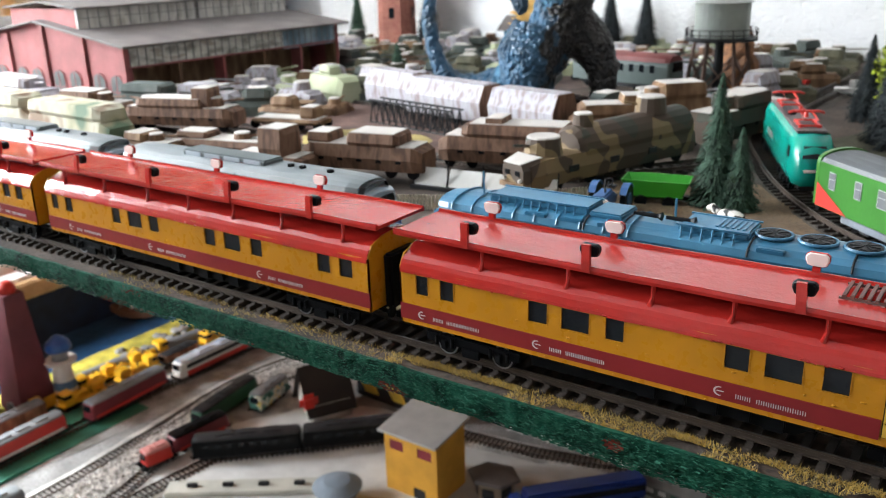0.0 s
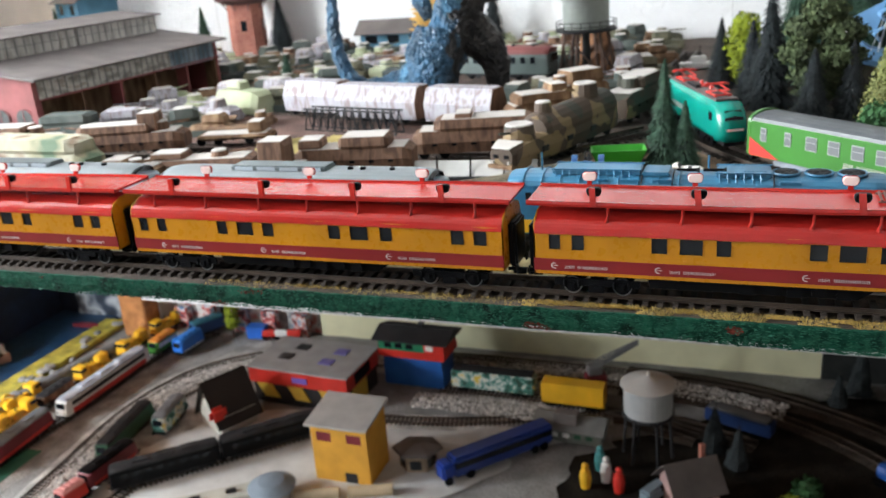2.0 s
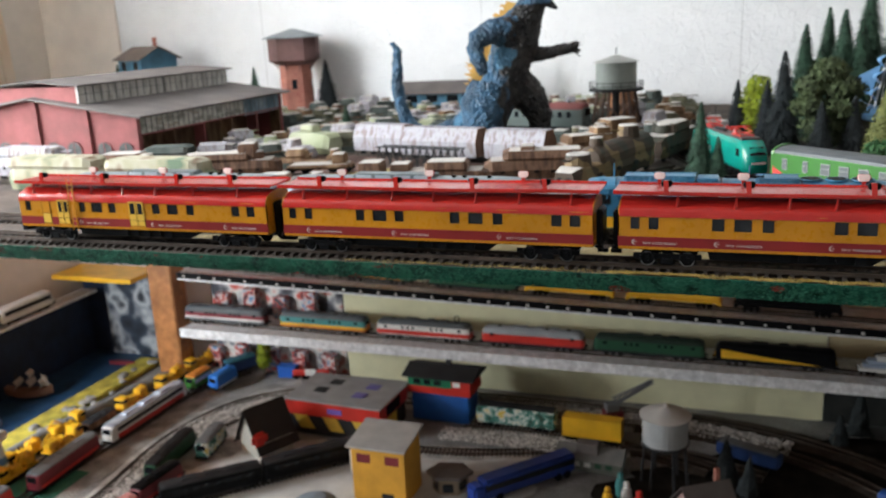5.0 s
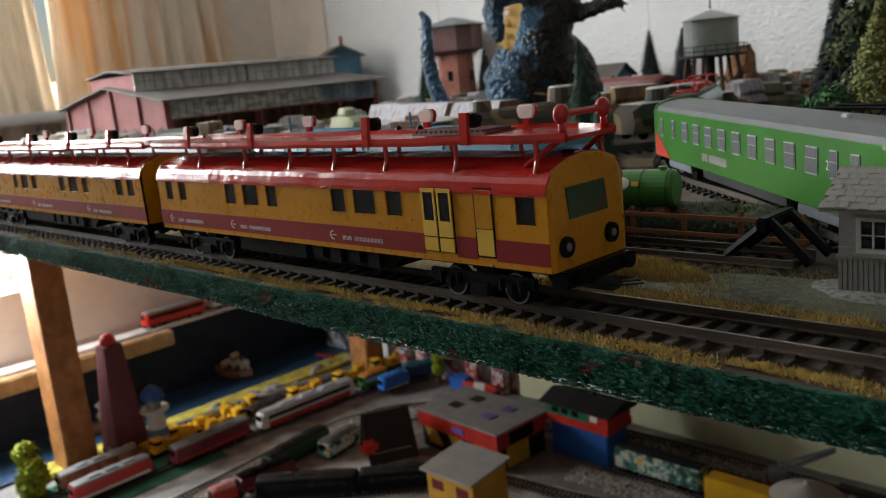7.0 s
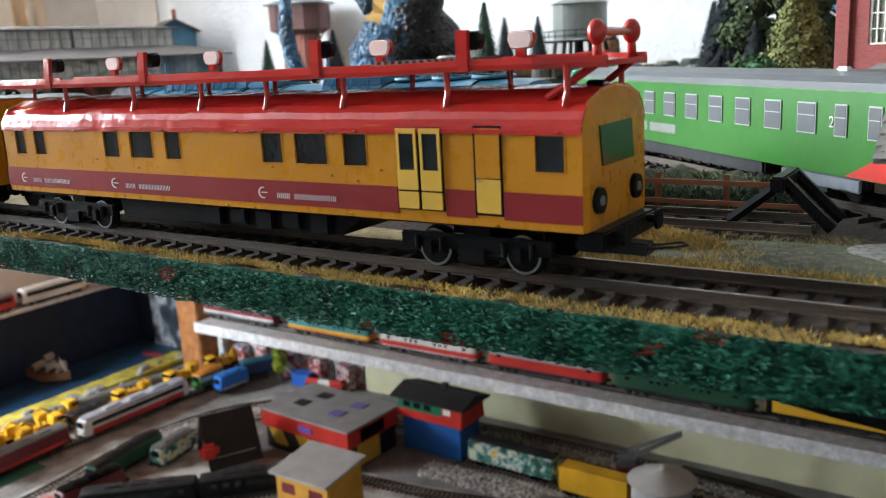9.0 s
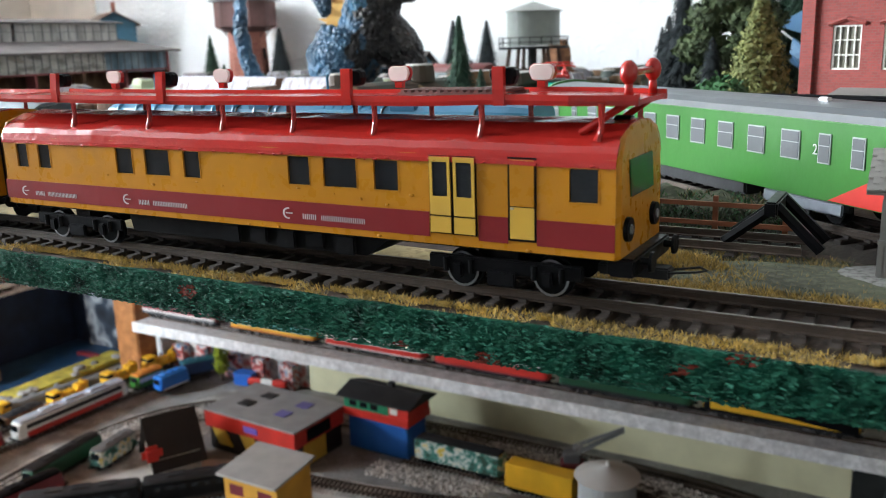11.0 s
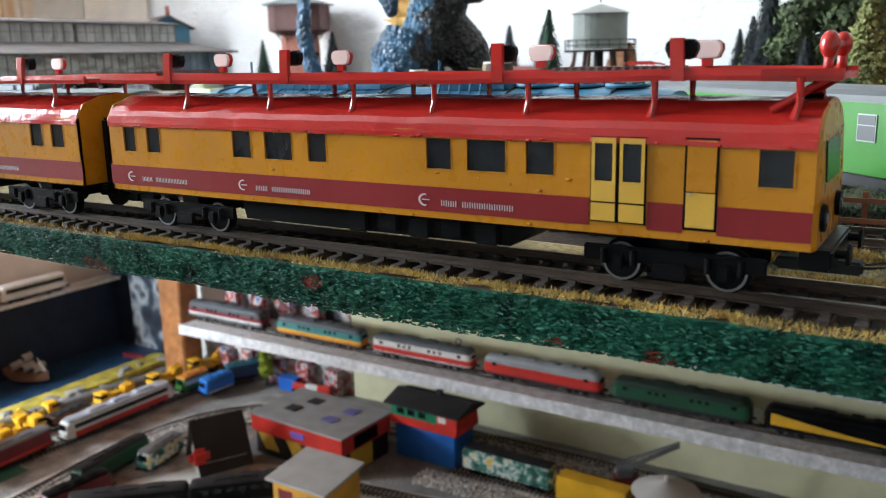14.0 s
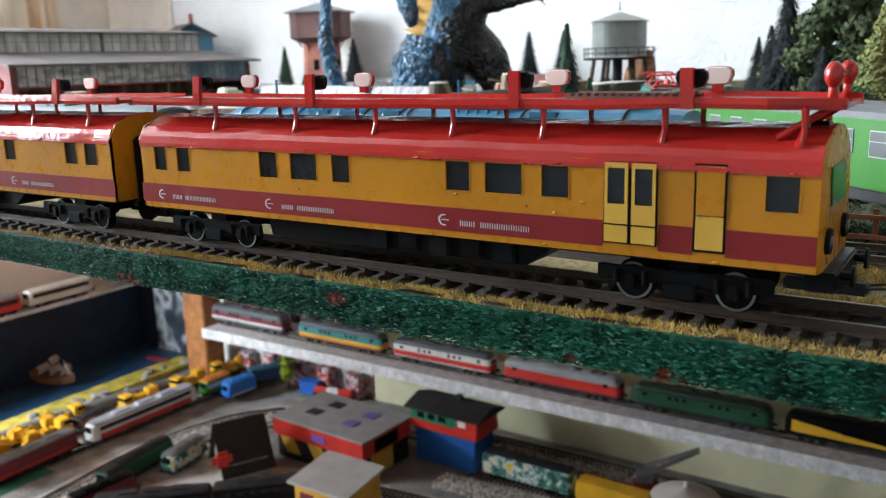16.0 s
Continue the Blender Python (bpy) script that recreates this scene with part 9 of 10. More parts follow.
flat_car(pose(-0.254, 1.12, S2 - 0.0227 * (-0.254), 0, 1.3, 0), 0.190, "orange-yellow flat wagon on the upper shelf", YEL)
flat_car(pose(-0.038, 1.12, S2 - 0.0227 * (-0.038), 0, 1.3, 0), 0.190, "orange-yellow flat wagon on the upper shelf", YEL)
flat_car(pose(0.180, 1.12, S2 - 0.0227 * (0.180), 0, 1.3, 0), 0.200, "black long flat wagon on the upper shelf", BLACK)
slab("wall_panel", (-0.34, 1.38, YN - 0.024, YN - 0.018, -0.395, -0.26), BOARDW, "orange-brown board behind the upper shelf", "wall panel")
# boxes and pictures behind the shelves' end
rngb = random.Random(31)
cols = [REDP, WHITEP, BLUEL, ORANGE, GREYP, NAVY, MAROON]
for k in range(9):
    x = -1.215 + 0.042 * k
    bx = thing("model_box", at(x, YN - 0.030, S1 - 0.0045 if k % 2 else GL - 0.003), "small printed cardboard model box", "box", "printed boxes")
    h = rngb.uniform(0.055, 0.085)
    part("carton", box(B(), -0.018, 0.018, -0.012, 0.012, 0, h, 0.0006), camo("box_print_%s" % "abcdefghi"[k], [(0.05, 0.05, 0.06), (0.45, 0.05, 0.04), (0.6, 0.58, 0.55), (0.12, 0.2, 0.35)], 45 + 5 * k), bx)
sp2 = thing("picture_board", pose(-1.03, YN - 0.010, -0.30), "dark picture board behind the shelves", "picture")
part("sheet", box(B(), -0.19, 0.19, -0.004, 0.0, -0.37, 0.20), camo("collage", [(0.05, 0.05, 0.06), (0.2, 0.2, 0.22), (0.6, 0.58, 0.55), (0.45, 0.08, 0.06)], 22), sp2)

# parked trains on the storage tracks
tm = engine("railcar", at(-1.178, 0.850, LT, 89), 0.262, "white and red railcar with grey roof", "railcar", WHITEP, material("silver_roof", (0.55, 0.60, 0.68), 0.22, 0.4), [(0.009, 0.020, REDP), (0.026, 0.035, SOOT)], (), 0.046, 0.0165, 0.016, hatch=True)
engine("locomotive", at(-1.190, 0.605, LT, 93), 0.185, "dark red locomotive with grey roof walkway", "locomotive", MAROON, GREYR, [(0.010, 0.016, REDP)], (), 0.045, 0.0165, 0.008)
engine("locomotive", at(-1.203, 0.392, LT, 92), 0.165, "bright red locomotive with white roof", "locomotive", REDP, GREYP, [(0.010, 0.015, WHITEP)], (), 0.043, 0.0165, 0.008)
wg = engine("goods_wagon", at(-1.283, 0.400, LT, 92), 0.165, "brown goods wagon with grey load", "wagon", OCHRE, GREYP, (), (), 0.040, 0.0160, 0.003, slope=0.0)


def yellow_machine(m, label, long=0.10):
    """A yellow track machine: low frame, cabs, engine boxes, arms."""
    ob = thing("track_machine", m, label, "track machine", "yellow track machines")
    part("frame", box(B(), -long / 2, long / 2, -0.013, 0.013, 0.007, 0.012, 0.001), YEL, ob)
    part("cab", box(B(), -long * 0.46, -long * 0.22, -0.014, 0.014, 0.012, 0.036, 0.002), YEL, ob)
    part("cab_window", box(B(), -long * 0.465, -long * 0.30, -0.0144, 0.0144, 0.025, 0.032), PANE, ob)
    part("engine_box", box(B(), -long * 0.15, long * 0.12, -0.011, 0.011, 0.012, 0.026, 0.002), YEL, ob)
    part("exhaust", cyl(B(), (0, 0.004, 0.026), (0, 0.004, 0.034), 0.0018, None, 8), SOOT, ob)
    part("rear_box", box(B(), long * 0.20, long * 0.46, -0.013, 0.013, 0.012, 0.032, 0.003), YEL, ob)
    part("arm", tube(B(), [(long * 0.1, -0.006, 0.028), (long * 0.3, -0.006, 0.042), (long * 0.48, -0.006, 0.030)], 0.0022, 7), YEL, ob)
    for s in (-1, 1):
        bogie(ob, s * long * 0.30, 0.020, 0.0115, 0.0045)
    return ob


ym = yellow_machine(at(-1.275, 0.560, LT, 92), "yellow track maintenance machine with crane arm")
copy_thing(ym, at(-1.272, 0.690, LT, 268))
copy_thing(ym, at(-1.262, 0.905, LT, 91))
copy_thing(ym, at(-1.252, 1.035, LT, 93))
copy_thing(ym, at(-1.238, 1.150, LT, 80))
for x, y, a in ((-1.318, 0.62, 92), (-1.322, 0.755, 270), (-1.316, 0.515, 88)):
    copy_thing(ym, at(x, y, LT - 0.004, a))
part_y = engine("goods_wagon", at(-1.268, 0.795, LT, 91), 0.090, "brown open wagon between yellow machines", "wagon", OCHRE, SOOT, (), (), 0.026, 0.0150, 0.002, slope=0.0)
engine("locomotive", at(-1.112, 1.060, LT, 84), 0.080, "bright blue shunting locomotive", "locomotive", paint("vivid_blue", (0.02, 0.16, 0.60)), paint("vivid_blue_roof", (0.03, 0.18, 0.55)), [(0.008, 0.011, WHITEP)], (), 0.040, 0.0160, 0.006)
engine("locomotive", at(-1.172, 1.045, LT, 88), 0.075, "orange, white and green shunting locomotive", "locomotive", GREEN, ORANGE, [(0.020, 0.030, WHITEP)], (), 0.040, 0.0160, 0.004)
engine("locomotive", at(-1.120, 1.150, LT, 60), 0.085, "dark blue shunting locomotive", "locomotive", NAVY, paint("petrol_roof", (0.03, 0.12, 0.16)), (), (), 0.040, 0.0160, 0.006)
leafy(at(-1.050, 1.155, GL), [(0, 0, 0.040, 0.017, 0.017, 0.022), (0.002, 0, 0.066, 0.016, 0.016, 0.024), (0, 0, 0.085, 0.010, 0.010, 0.014)], LIME, "lime green tree on the lower layout", 61, 1000, 0.0045)
bbx = thing("plastic_crate", at(-0.988, 1.165, GL - 0.002, 8), "small bright blue plastic crate", "crate")
part("crate", box(B(), -0.024, 0.024, -0.014, 0.014, 0, 0.026, 0.002), paint("crate_blue", (0.02, 0.12, 0.50)), bbx)
part("lid", box(B(), -0.025, 0.025, -0.015, 0.015, 0.026, 0.030, 0.001), paint("crate_lid", (0.03, 0.14, 0.52)), bbx)
mb = thing("motor_scooter", at(-0.920, 1.16, GL - 0.002, 10), "red and white toy motorcycles in a row", "toy motorcycle")
for k in range(3):
    part("frame", faceted(B(), 0.036, 0.010, 0.010, 0.026, 0.7, 0.2, 0.5, -0.03 + 0.03 * k), REDP if k != 1 else WHITEP, mb)
    for x in (-0.012, 0.012):
        part("wheel", cyl(B(), (-0.03 + 0.03 * k + x, -0.003, 0.008), (-0.03 + 0.03 * k + x, 0.003, 0.008), 0.008, None, 14), BLACK, mb)

# lighthouse, maroon obelisk, bush, ships
lh = thing("lighthouse", at(-1.310, 0.548, GL), "white and blue model lighthouse with a round dome", "lighthouse")
part("shaft", tube(B(), [(0, 0, 0), (0, 0, 0.03), (0, 0, 0.09)], [0.030, 0.023, 0.017], 18), WHITEP, lh)
part("band", cyl(B(), (0, 0, 0.036), (0, 0, 0.052), 0.0235, 0.0215, 18), paint("band_blue", (0.10, 0.2, 0.34)), lh)
part("gallery", cyl(B(), (0, 0, 0.090), (0, 0, 0.096), 0.030, 0.032, 20), WHITEP, lh)
part("lantern", cyl(B(), (0, 0, 0.096), (0, 0, 0.118), 0.016, 0.016, 14), PANEGREY, lh)
bm = B()
tube(bm, [(0, 0, 0.118), (0, 0, 0.122), (0, 0, 0.134), (0, 0, 0.144), (0, 0, 0.150)], [0.025, 0.026, 0.022, 0.011, 0.002], 18)
part("dome", bm, paint("dome_blue", (0.02, 0.09, 0.32), 0.3), lh)
ob = thing("tapered_tower", at(-1.352, 0.492, GL), "tall tapering maroon tower with red ball top", "tower")
part("shaft", loft(B(), [[(r * a, r * b, z) for a, b in ((-1, -1), (1, -1), (1, 1), (-1, 1))] for r, z in ((0.040, 0), (0.034, 0.06), (0.020, 0.250))]), material("maroon_card", (0.14, 0.035, 0.045), 0.7, 0, 0.15), ob)
part("top", ball(B(), (0, 0, 0.258), 0.017, 14), REDP, ob)
leafy(at(-1.325, 0.285, GL), [(0, 0, 0.030, 0.030, 0.030, 0.028), (0.012, 0, 0.058, 0.024, 0.024, 0.026), (-0.010, 0, 0.085, 0.022, 0.022, 0.026)], LIME, "large lime yellow bush at the board's edge", 62, 1400, 0.007, 0.01, "model bushes")


def galleon(m, label):
    ob = thing("sailing_ship", m, label, "model ship", "ships on the sea")
    part("hull", loft(B(), [[(x, y * w, z + k) for y, z in ((0, 0), (0.014, 0.008), (0.016, 0.024), (-0.016, 0.024), (-0.014, 0.008))] for x, w, k in ((-0.055, 0.6, 0.012), (-0.03, 0.95, 0.002), (0.0, 1.0, 0.0), (0.035, 0.8, 0.003), (0.060, 0.1, 0.012))]), material("brown_ship_hull", (0.15, 0.07, 0.04), 0.7), ob)
    SAIL = material("grey_sail", (0.40, 0.36, 0.32), 0.85, 0, 0.15)
    for x, h in ((-0.026, 0.072), (0.006, 0.088), (0.034, 0.070)):
        mst = part("mast", tube(B(), [(x, 0, 0.02), (x, 0, h)], [0.0015, 0.0008], 6), BARK, ob)
        for z, w in ((0.042, 0.020), (0.064, 0.015)):
            if z + 0.008 < h:
                part("sail", loft(B(), [[(x + 0.007 * math.sin(math.pi * u), -w, z - 0.010 + 0.020 * u), (x + 0.007 * math.sin(math.pi * u), w, z - 0.010 + 0.020 * u), (x + 0.007 * math.sin(math.pi * u) + 0.001, w, z - 0.010 + 0.020 * u), (x + 0.007 * math.sin(math.pi * u) + 0.001, -w, z - 0.010 + 0.020 * u)] for u in (0, 0.25, 0.5, 0.75, 1)]), SAIL, mst)
    part("jib", loft(B(), [[(0.058, y, 0.030), (0.036, y, 0.066), (0.038, y, 0.032)] for y in (-0.0006, 0.0006)]), SAIL, ob)
    return ob


gl = galleon(at(-1.555, 0.885, GL + 0.002, 20), "brown model galleon with grey sails")
copy_thing(gl, at(-1.52, 0.50, GL + 0.002, 50))
galleon_far = thing("rowing_boat", at(-1.47, 1.12, GL + 0.003, 5), "small dark model boat on the sea", "model boat")
part("hull", loft(B(), [[(x, y * w, z) for y, z in ((0, 0), (0.008, 0.004), (0.009, 0.011), (-0.009, 0.011), (-0.008, 0.004))] for x, w in ((-0.036, 0.3), (-0.01, 1.0), (0.02, 0.9), (0.038, 0.1))]), MAROON, galleon_far)

# buildings of the lower layout
yh = thing("yellow_kiosk_tower", at(-0.518, 0.702, GL), "tall yellow card building with flat grey roof", "building")
KY = material("ochre_yellow_card", (0.62, 0.31, 0.03), 0.75, 0, 0.1, 150, 0.1)
hl = [(-0.042, -0.014, 0.080, 0.098), (0.014, 0.042, 0.080, 0.098), (0.004, 0.028, 0.0, 0.022)]
fw = part("front_wall", panel(B(), -0.052, 0.052, 0, 0.112, hl, -0.040, -0.038), KY, yh)
for a, b, c, d in hl:
    part("window", box(B(), a, b, -0.0392, -0.0386, c, d), MAROON if c > 0 else SOOT, fw)
part("side_wall", box(B(), -0.052, -0.050, -0.038, 0.040, 0, 0.116), KY, yh)
part("side_wall", box(B(), 0.050, 0.052, -0.038, 0.040, 0, 0.116), KY, yh)
part("rear_wall", box(B(), -0.050, 0.050, 0.038, 0.040, 0, 0.116), KY, yh)
part("poster", box(B(), -0.0650, -0.0522, -0.02, 0.02, 0.045, 0.090), WHITEP, yh)
part("roof", loft(B(), [[(x, -0.050, 0.112), (x, 0.048, 0.122), (x, 0.048, 0.126), (x, -0.050, 0.116)] for x in (-0.058, 0.058)]), material("light_grey_roof", (0.40, 0.39, 0.37), 0.7, 0, 0.1), yh)

rb = thing("repair_hall", at(-0.715, 0.945, GL, -3), "red and grey repair hall with hazard-striped front", "building")
part("lower_storey", box(B(), -0.108, 0.108, -0.062, 0.068, 0, 0.046), SOOT, rb)
HAZ = paint("hazard_yellow", (0.62, 0.42, 0.05))
for k in range(3):
    x = -0.100 + 0.072 * k
    part("hazard_stripe", loft(B(), [[(x + 0.018, y, 0.014), (x + 0.052, y, 0.014), (x + 0.034, y, 0.0455), (x, y, 0.0455)] for y in (-0.0650, -0.0622)]), HAZ, rb)
part("fascia", box(B(), -0.114, 0.114, -0.068, 0.070, 0.046, 0.078, 0.001), REDP, rb)
part("sign", box(B(), -0.010, 0.024, -0.0700, -0.0682, 0.056, 0.068), paint("violet_sign", (0.16, 0.10, 0.42)), rb)
rf = part("roof", box(B(), -0.116, 0.116, -0.070, 0.074, 0.0785, 0.082), material("flat_grey_roof", (0.30, 0.30, 0.30), 0.8, 0, 0.1), rb)
for x, y, c in ((-0.055, -0.012, SOOT), (-0.040, 0.034, SOOT), (0.042, -0.016, NAVY), (0.052, 0.032, NAVY)):
    part("skylight", box(B(), x - 0.014, x + 0.014, y - 0.012, y + 0.012, 0.0822, 0.0836), paint("violet_glass", (0.14, 0.12, 0.38)) if c is NAVY else SOOT, rf)
part("side_door", box(B(), 0.1082, 0.1100, -0.04, 0.02, 0.002, 0.044), HAZ, rb)
part("side_door", box(B(), 0.1142, 0.1150, -0.035, 0.03, 0.050, 0.074), BLACK, rb)

bb = thing("signal_box", at(-0.520, 1.040, GL, -2), "signal box, green and red hut on blue base", "building")
part("base", box(B(), -0.066, 0.066, -0.032, 0.032, 0, 0.066, 0.001), paint("base_blue", (0.015, 0.10, 0.36)), bb)
part("floor_band", box(B(), -0.074, 0.074, -0.038, 0.038, 0.066, 0.082, 0.001), REDP, bb)
part("upper_wall", box(B(), -0.072, 0.030, -0.036, 0.036, 0.082, 0.106), paint("hut_green", (0.01, 0.17, 0.08)), bb)
part("upper_wall", box(B(), 0.0305, 0.073, -0.036, 0.036, 0.082, 0.106), REDP, bb)
for x in (-0.058, -0.034, -0.010, 0.034):
    part("window", box(B(), x, x + 0.016, -0.0368, -0.0362, 0.087, 0.098), PANE if x < 0.03 else WHITEP, bb)
part("roof", loft(B(), [[(x, -0.046, 0.107), (x, 0.0, 0.122), (x, 0.046, 0.107), (x, 0.046, 0.104), (x, -0.046, 0.104)] for x in (-0.082, 0.084)]), SOOT, bb)
part("chimney", box(B(), 0.005, 0.016, 0.0, 0.010, 0.112, 0.130), SOOT, bb)

gw = thing("tank_wagon", at(-0.348, 1.010, LT, -1), "wagon with white, green and yellow graffiti pattern", "wagon")
GRAF = camo("graffiti_print", [(0.02, 0.06, 0.04), (0.05, 0.20, 0.16), (0.60, 0.62, 0.58), (0.55, 0.40, 0.05)], 70)
part("body", box(B(), -0.086, 0.086, -0.016, 0.016, 0.009, 0.046, 0.003), GRAF, gw)
part("roof", box(B(), -0.084, 0.084, -0.014, 0.014, 0.046, 0.050, 0.002), SOOT, gw)
for s in (-1, 1):
    bogie(gw, s * 0.055, 0.022, 0.0115, 0.0045)
yw = thing("container_wagon", at(-0.182, 0.988, LT, -2), "yellow ribbed container on a wagon", "wagon")
part("container", box(B(), -0.060, 0.060, -0.016, 0.016, 0.010, 0.052, 0.001), YEL, yw)
for z in range(9):
    part("rib", box(B(), -0.0605, 0.0605, -0.0168, -0.0161, 0.0125 + 0.0044 * z, 0.0145 + 0.0044 * z), YEL, yw)
for s in (-1, 1):
    bogie(yw, s * 0.04, 0.018, 0.0115, 0.0045)
cr = thing("crane", at(-0.150, 1.045, GL, 25), "grey lattice jib crane behind the yellow container", "crane")
part("base", box(B(), -0.020, 0.020, -0.014, 0.014, 0, 0.050, 0.002), MAROON, cr)
part("cab", box(B(), -0.016, 0.012, -0.012, 0.012, 0.050, 0.068, 0.002), GREYP, cr)
for y in (-0.005, 0.005):
    part("jib", tube(B(), [(0.0, y, 0.062), (0.085, y * 0.4, 0.105)], 0.0022, 6), GREYP, cr)
    part("jib", tube(B(), [(0.0, y, 0.076), (0.085, y * 0.4, 0.110)], 0.0016, 6), GREYP, cr)
for k in range(7):
    part("lattice", tube(B(), [(0.012 * k, -0.004, 0.062 + 0.0061 * k), (0.012 * k + 0.006, 0.004, 0.078 + 0.005 * k)], 0.0010, 5), GREYP, cr)
gs = thing("goods_shed", at(-0.168, 0.893, GL, -3), "low grey goods shed with small dormer", "building")
GSW = material("grey_green_boards", (0.13, 0.14, 0.12), 0.8, 0, 0.2)
part("wall", box(B(), -0.060, 0.060, -0.024, 0.024, 0, 0.030), GSW, gs)
part("roof", loft(B(), [[(x, -0.034, 0.028), (x, 0.0, 0.046), (x, 0.034, 0.028), (x, 0.034, 0.025), (x, -0.034, 0.025)] for x in (-0.066, 0.066)]), material("grey_slate", (0.17, 0.17, 0.16), 0.8, 0, 0.2), gs)
part("dormer", box(B(), -0.026, 0.016, -0.022, 0.002, 0.032, 0.056, 0.001), SHEDR, gs)
for k in range(5):
    part("window", box(B(), -0.052 + 0.021 * k, -0.040 + 0.021 * k, -0.0250, -0.0242, 0.010, 0.022), WHITEP if k < 3 else DKG, gs)
so = thing("storage_silo", at(-0.028, 0.862, GL), "round light grey tank with cone roof on legs", "tank")
part("tank", cyl(B(), (0, 0, 0.088), (0, 0, 0.140), 0.041, 0.041, 28), material("light_grey_tank", (0.36, 0.37, 0.37), 0.6, 0, 0.1), so)
part("roof", cyl(B(), (0, 0, 0.140), (0, 0, 0.156), 0.047, 0.002, 28), material("pale_cone_roof", (0.55, 0.54, 0.52), 0.6, 0, 0.08), so)
part("cap", cyl(B(), (0, 0, 0.155), (0, 0, 0.163), 0.0025, None, 8), WHITEP, so)
part("ring", cyl(B(), (0, 0, 0.084), (0, 0, 0.088), 0.044, 0.044, 28), SOOT, so)
for k in range(6):
    a = k * math.pi / 3
    part("leg", tube(B(), [(0.042 * math.cos(a), 0.042 * math.sin(a), 0), (0.036 * math.cos(a), 0.036 * math.sin(a), 0.085)], 0.0028, 6), SOOT, so)

dh = chalet(at(-0.835, 0.800, GL, 62), 0.078, 0.082, 0.038, "cream house with very steep dark roof", material("cream_render", (0.50, 0.48, 0.42), 0.8, 0, 0.1), material("dark_brown_roof", (0.022, 0.017, 0.015), 0.8, 0, 0.2), False, 0.066, 1)
part("balloon_sign", box(B(), -0.066, -0.030, -0.064, -0.050, 0.045, 0.075, 0.008), REDP, dh, "red rounded sign")
kk = thing("kiosk", at(-0.408, 0.740, GL, 12), "six-sided beige kiosk with dark flat roof", "kiosk")
hexa = lambda r, z: [(r * math.cos(math.pi / 3 * k), r * 0.8 * math.sin(math.pi / 3 * k), z) for k in range(6)]
part("wall", loft(B(), [hexa(0.034, 0), hexa(0.034, 0.036)]), material("beige_card", (0.34, 0.26, 0.18), 0.8, 0, 0.1), kk)
part("roof", loft(B(), [hexa(0.046, 0.036), hexa(0.044, 0.041), hexa(0.010, 0.050)]), SHEDR, kk)
for k in range(3):
    w = part("window", box(B(), -0.010, 0.010, -0.0288, -0.0268, 0.012, 0.028), PANE, kk)
    w.matrix_basis = Matrix.Rotation(math.pi / 3 * (k - 1), 4, "Z") @ Matrix.Translation((0, -0.002, 0))
bk = thing("articulated_bus", at(-0.272, 0.790, GL, 47), "dark blue long coach parked on the street", "bus")
part("body", box(B(), -0.100, 0.100, -0.017, 0.017, 0.008, 0.046, 0.004), paint("bus_blue", (0.012, 0.035, 0.20), 0.35), bk)
part("window_band", box(B(), -0.097, 0.097, -0.0174, 0.0174, 0.026, 0.037), PANE, bk)
part("cab", box(B(), -0.122, -0.100, -0.016, 0.016, 0.008, 0.038, 0.004), paint("cab_blue", (0.012, 0.045, 0.28), 0.35), bk)
for x in (-0.112, -0.07, 0.06, 0.08):
    for s in (-1, 1):
        part("wheel", cyl(B(), (x, s * 0.013, 0.008), (x, s * 0.0175, 0.008), 0.008, None, 14), BLACK, bk)
chalet(at(0.050, 0.745, GL, 32), 0.070, 0.062, 0.042, "pink plaster house with grey roof", material("pink_render", (0.42, 0.26, 0.24), 0.8, 0, 0.12), SHEDR, True, 0.034)
vn = thing("van", at(-0.005, 0.735, GL, 60), "grey-blue delivery van parked by a house", "van")
part("body", box(B(), -0.024, 0.024, -0.011, 0.011, 0.005, 0.028, 0.004), paint("van_grey", (0.20, 0.26, 0.30)), vn)
part("window", box(B(), 0.008, 0.0245, -0.0114, 0.0114, 0.017, 0.025), PANE, vn)
for x in (-0.015, 0.015):
    for s in (-1, 1):
        part("wheel", cyl(B(), (x, s * 0.008, 0.005), (x, s * 0.0115, 0.005), 0.005, None, 12), BLACK, vn)
for k, (x, y, mt) in enumerate(((-0.060, 0.745, REDP), (-0.085, 0.770, WHITEP), (-0.115, 0.745, YEL), (-0.100, 0.800, TURQ))):
    pg2 = B()
    tube(pg2, [(0, 0, 0), (0, 0, 0.018), (0, 0, 0.032), (0, 0, 0.036)], [0.008, 0.010, 0.008, 0.003], 10)
    ball(pg2, (0, 0, 0.041), 0.006, 10)
    o = part("toy_peg", pg2, mt)
    o.matrix_world = at(x, y, GL)
    tagged(o, "small plain coloured toy peg", "toy")


def black_coach(m, label, mat=BLACK):
    return engine("passenger_coach", m, 0.190, label, "coach", mat, SOOT, (), [(0.020 + 0.02 * k, 0.030 + 0.02 * k, 0.026, 0.034) for k in range(8)], 0.046, 0.0165, 0.006, group="black coaches", slope=0.02)


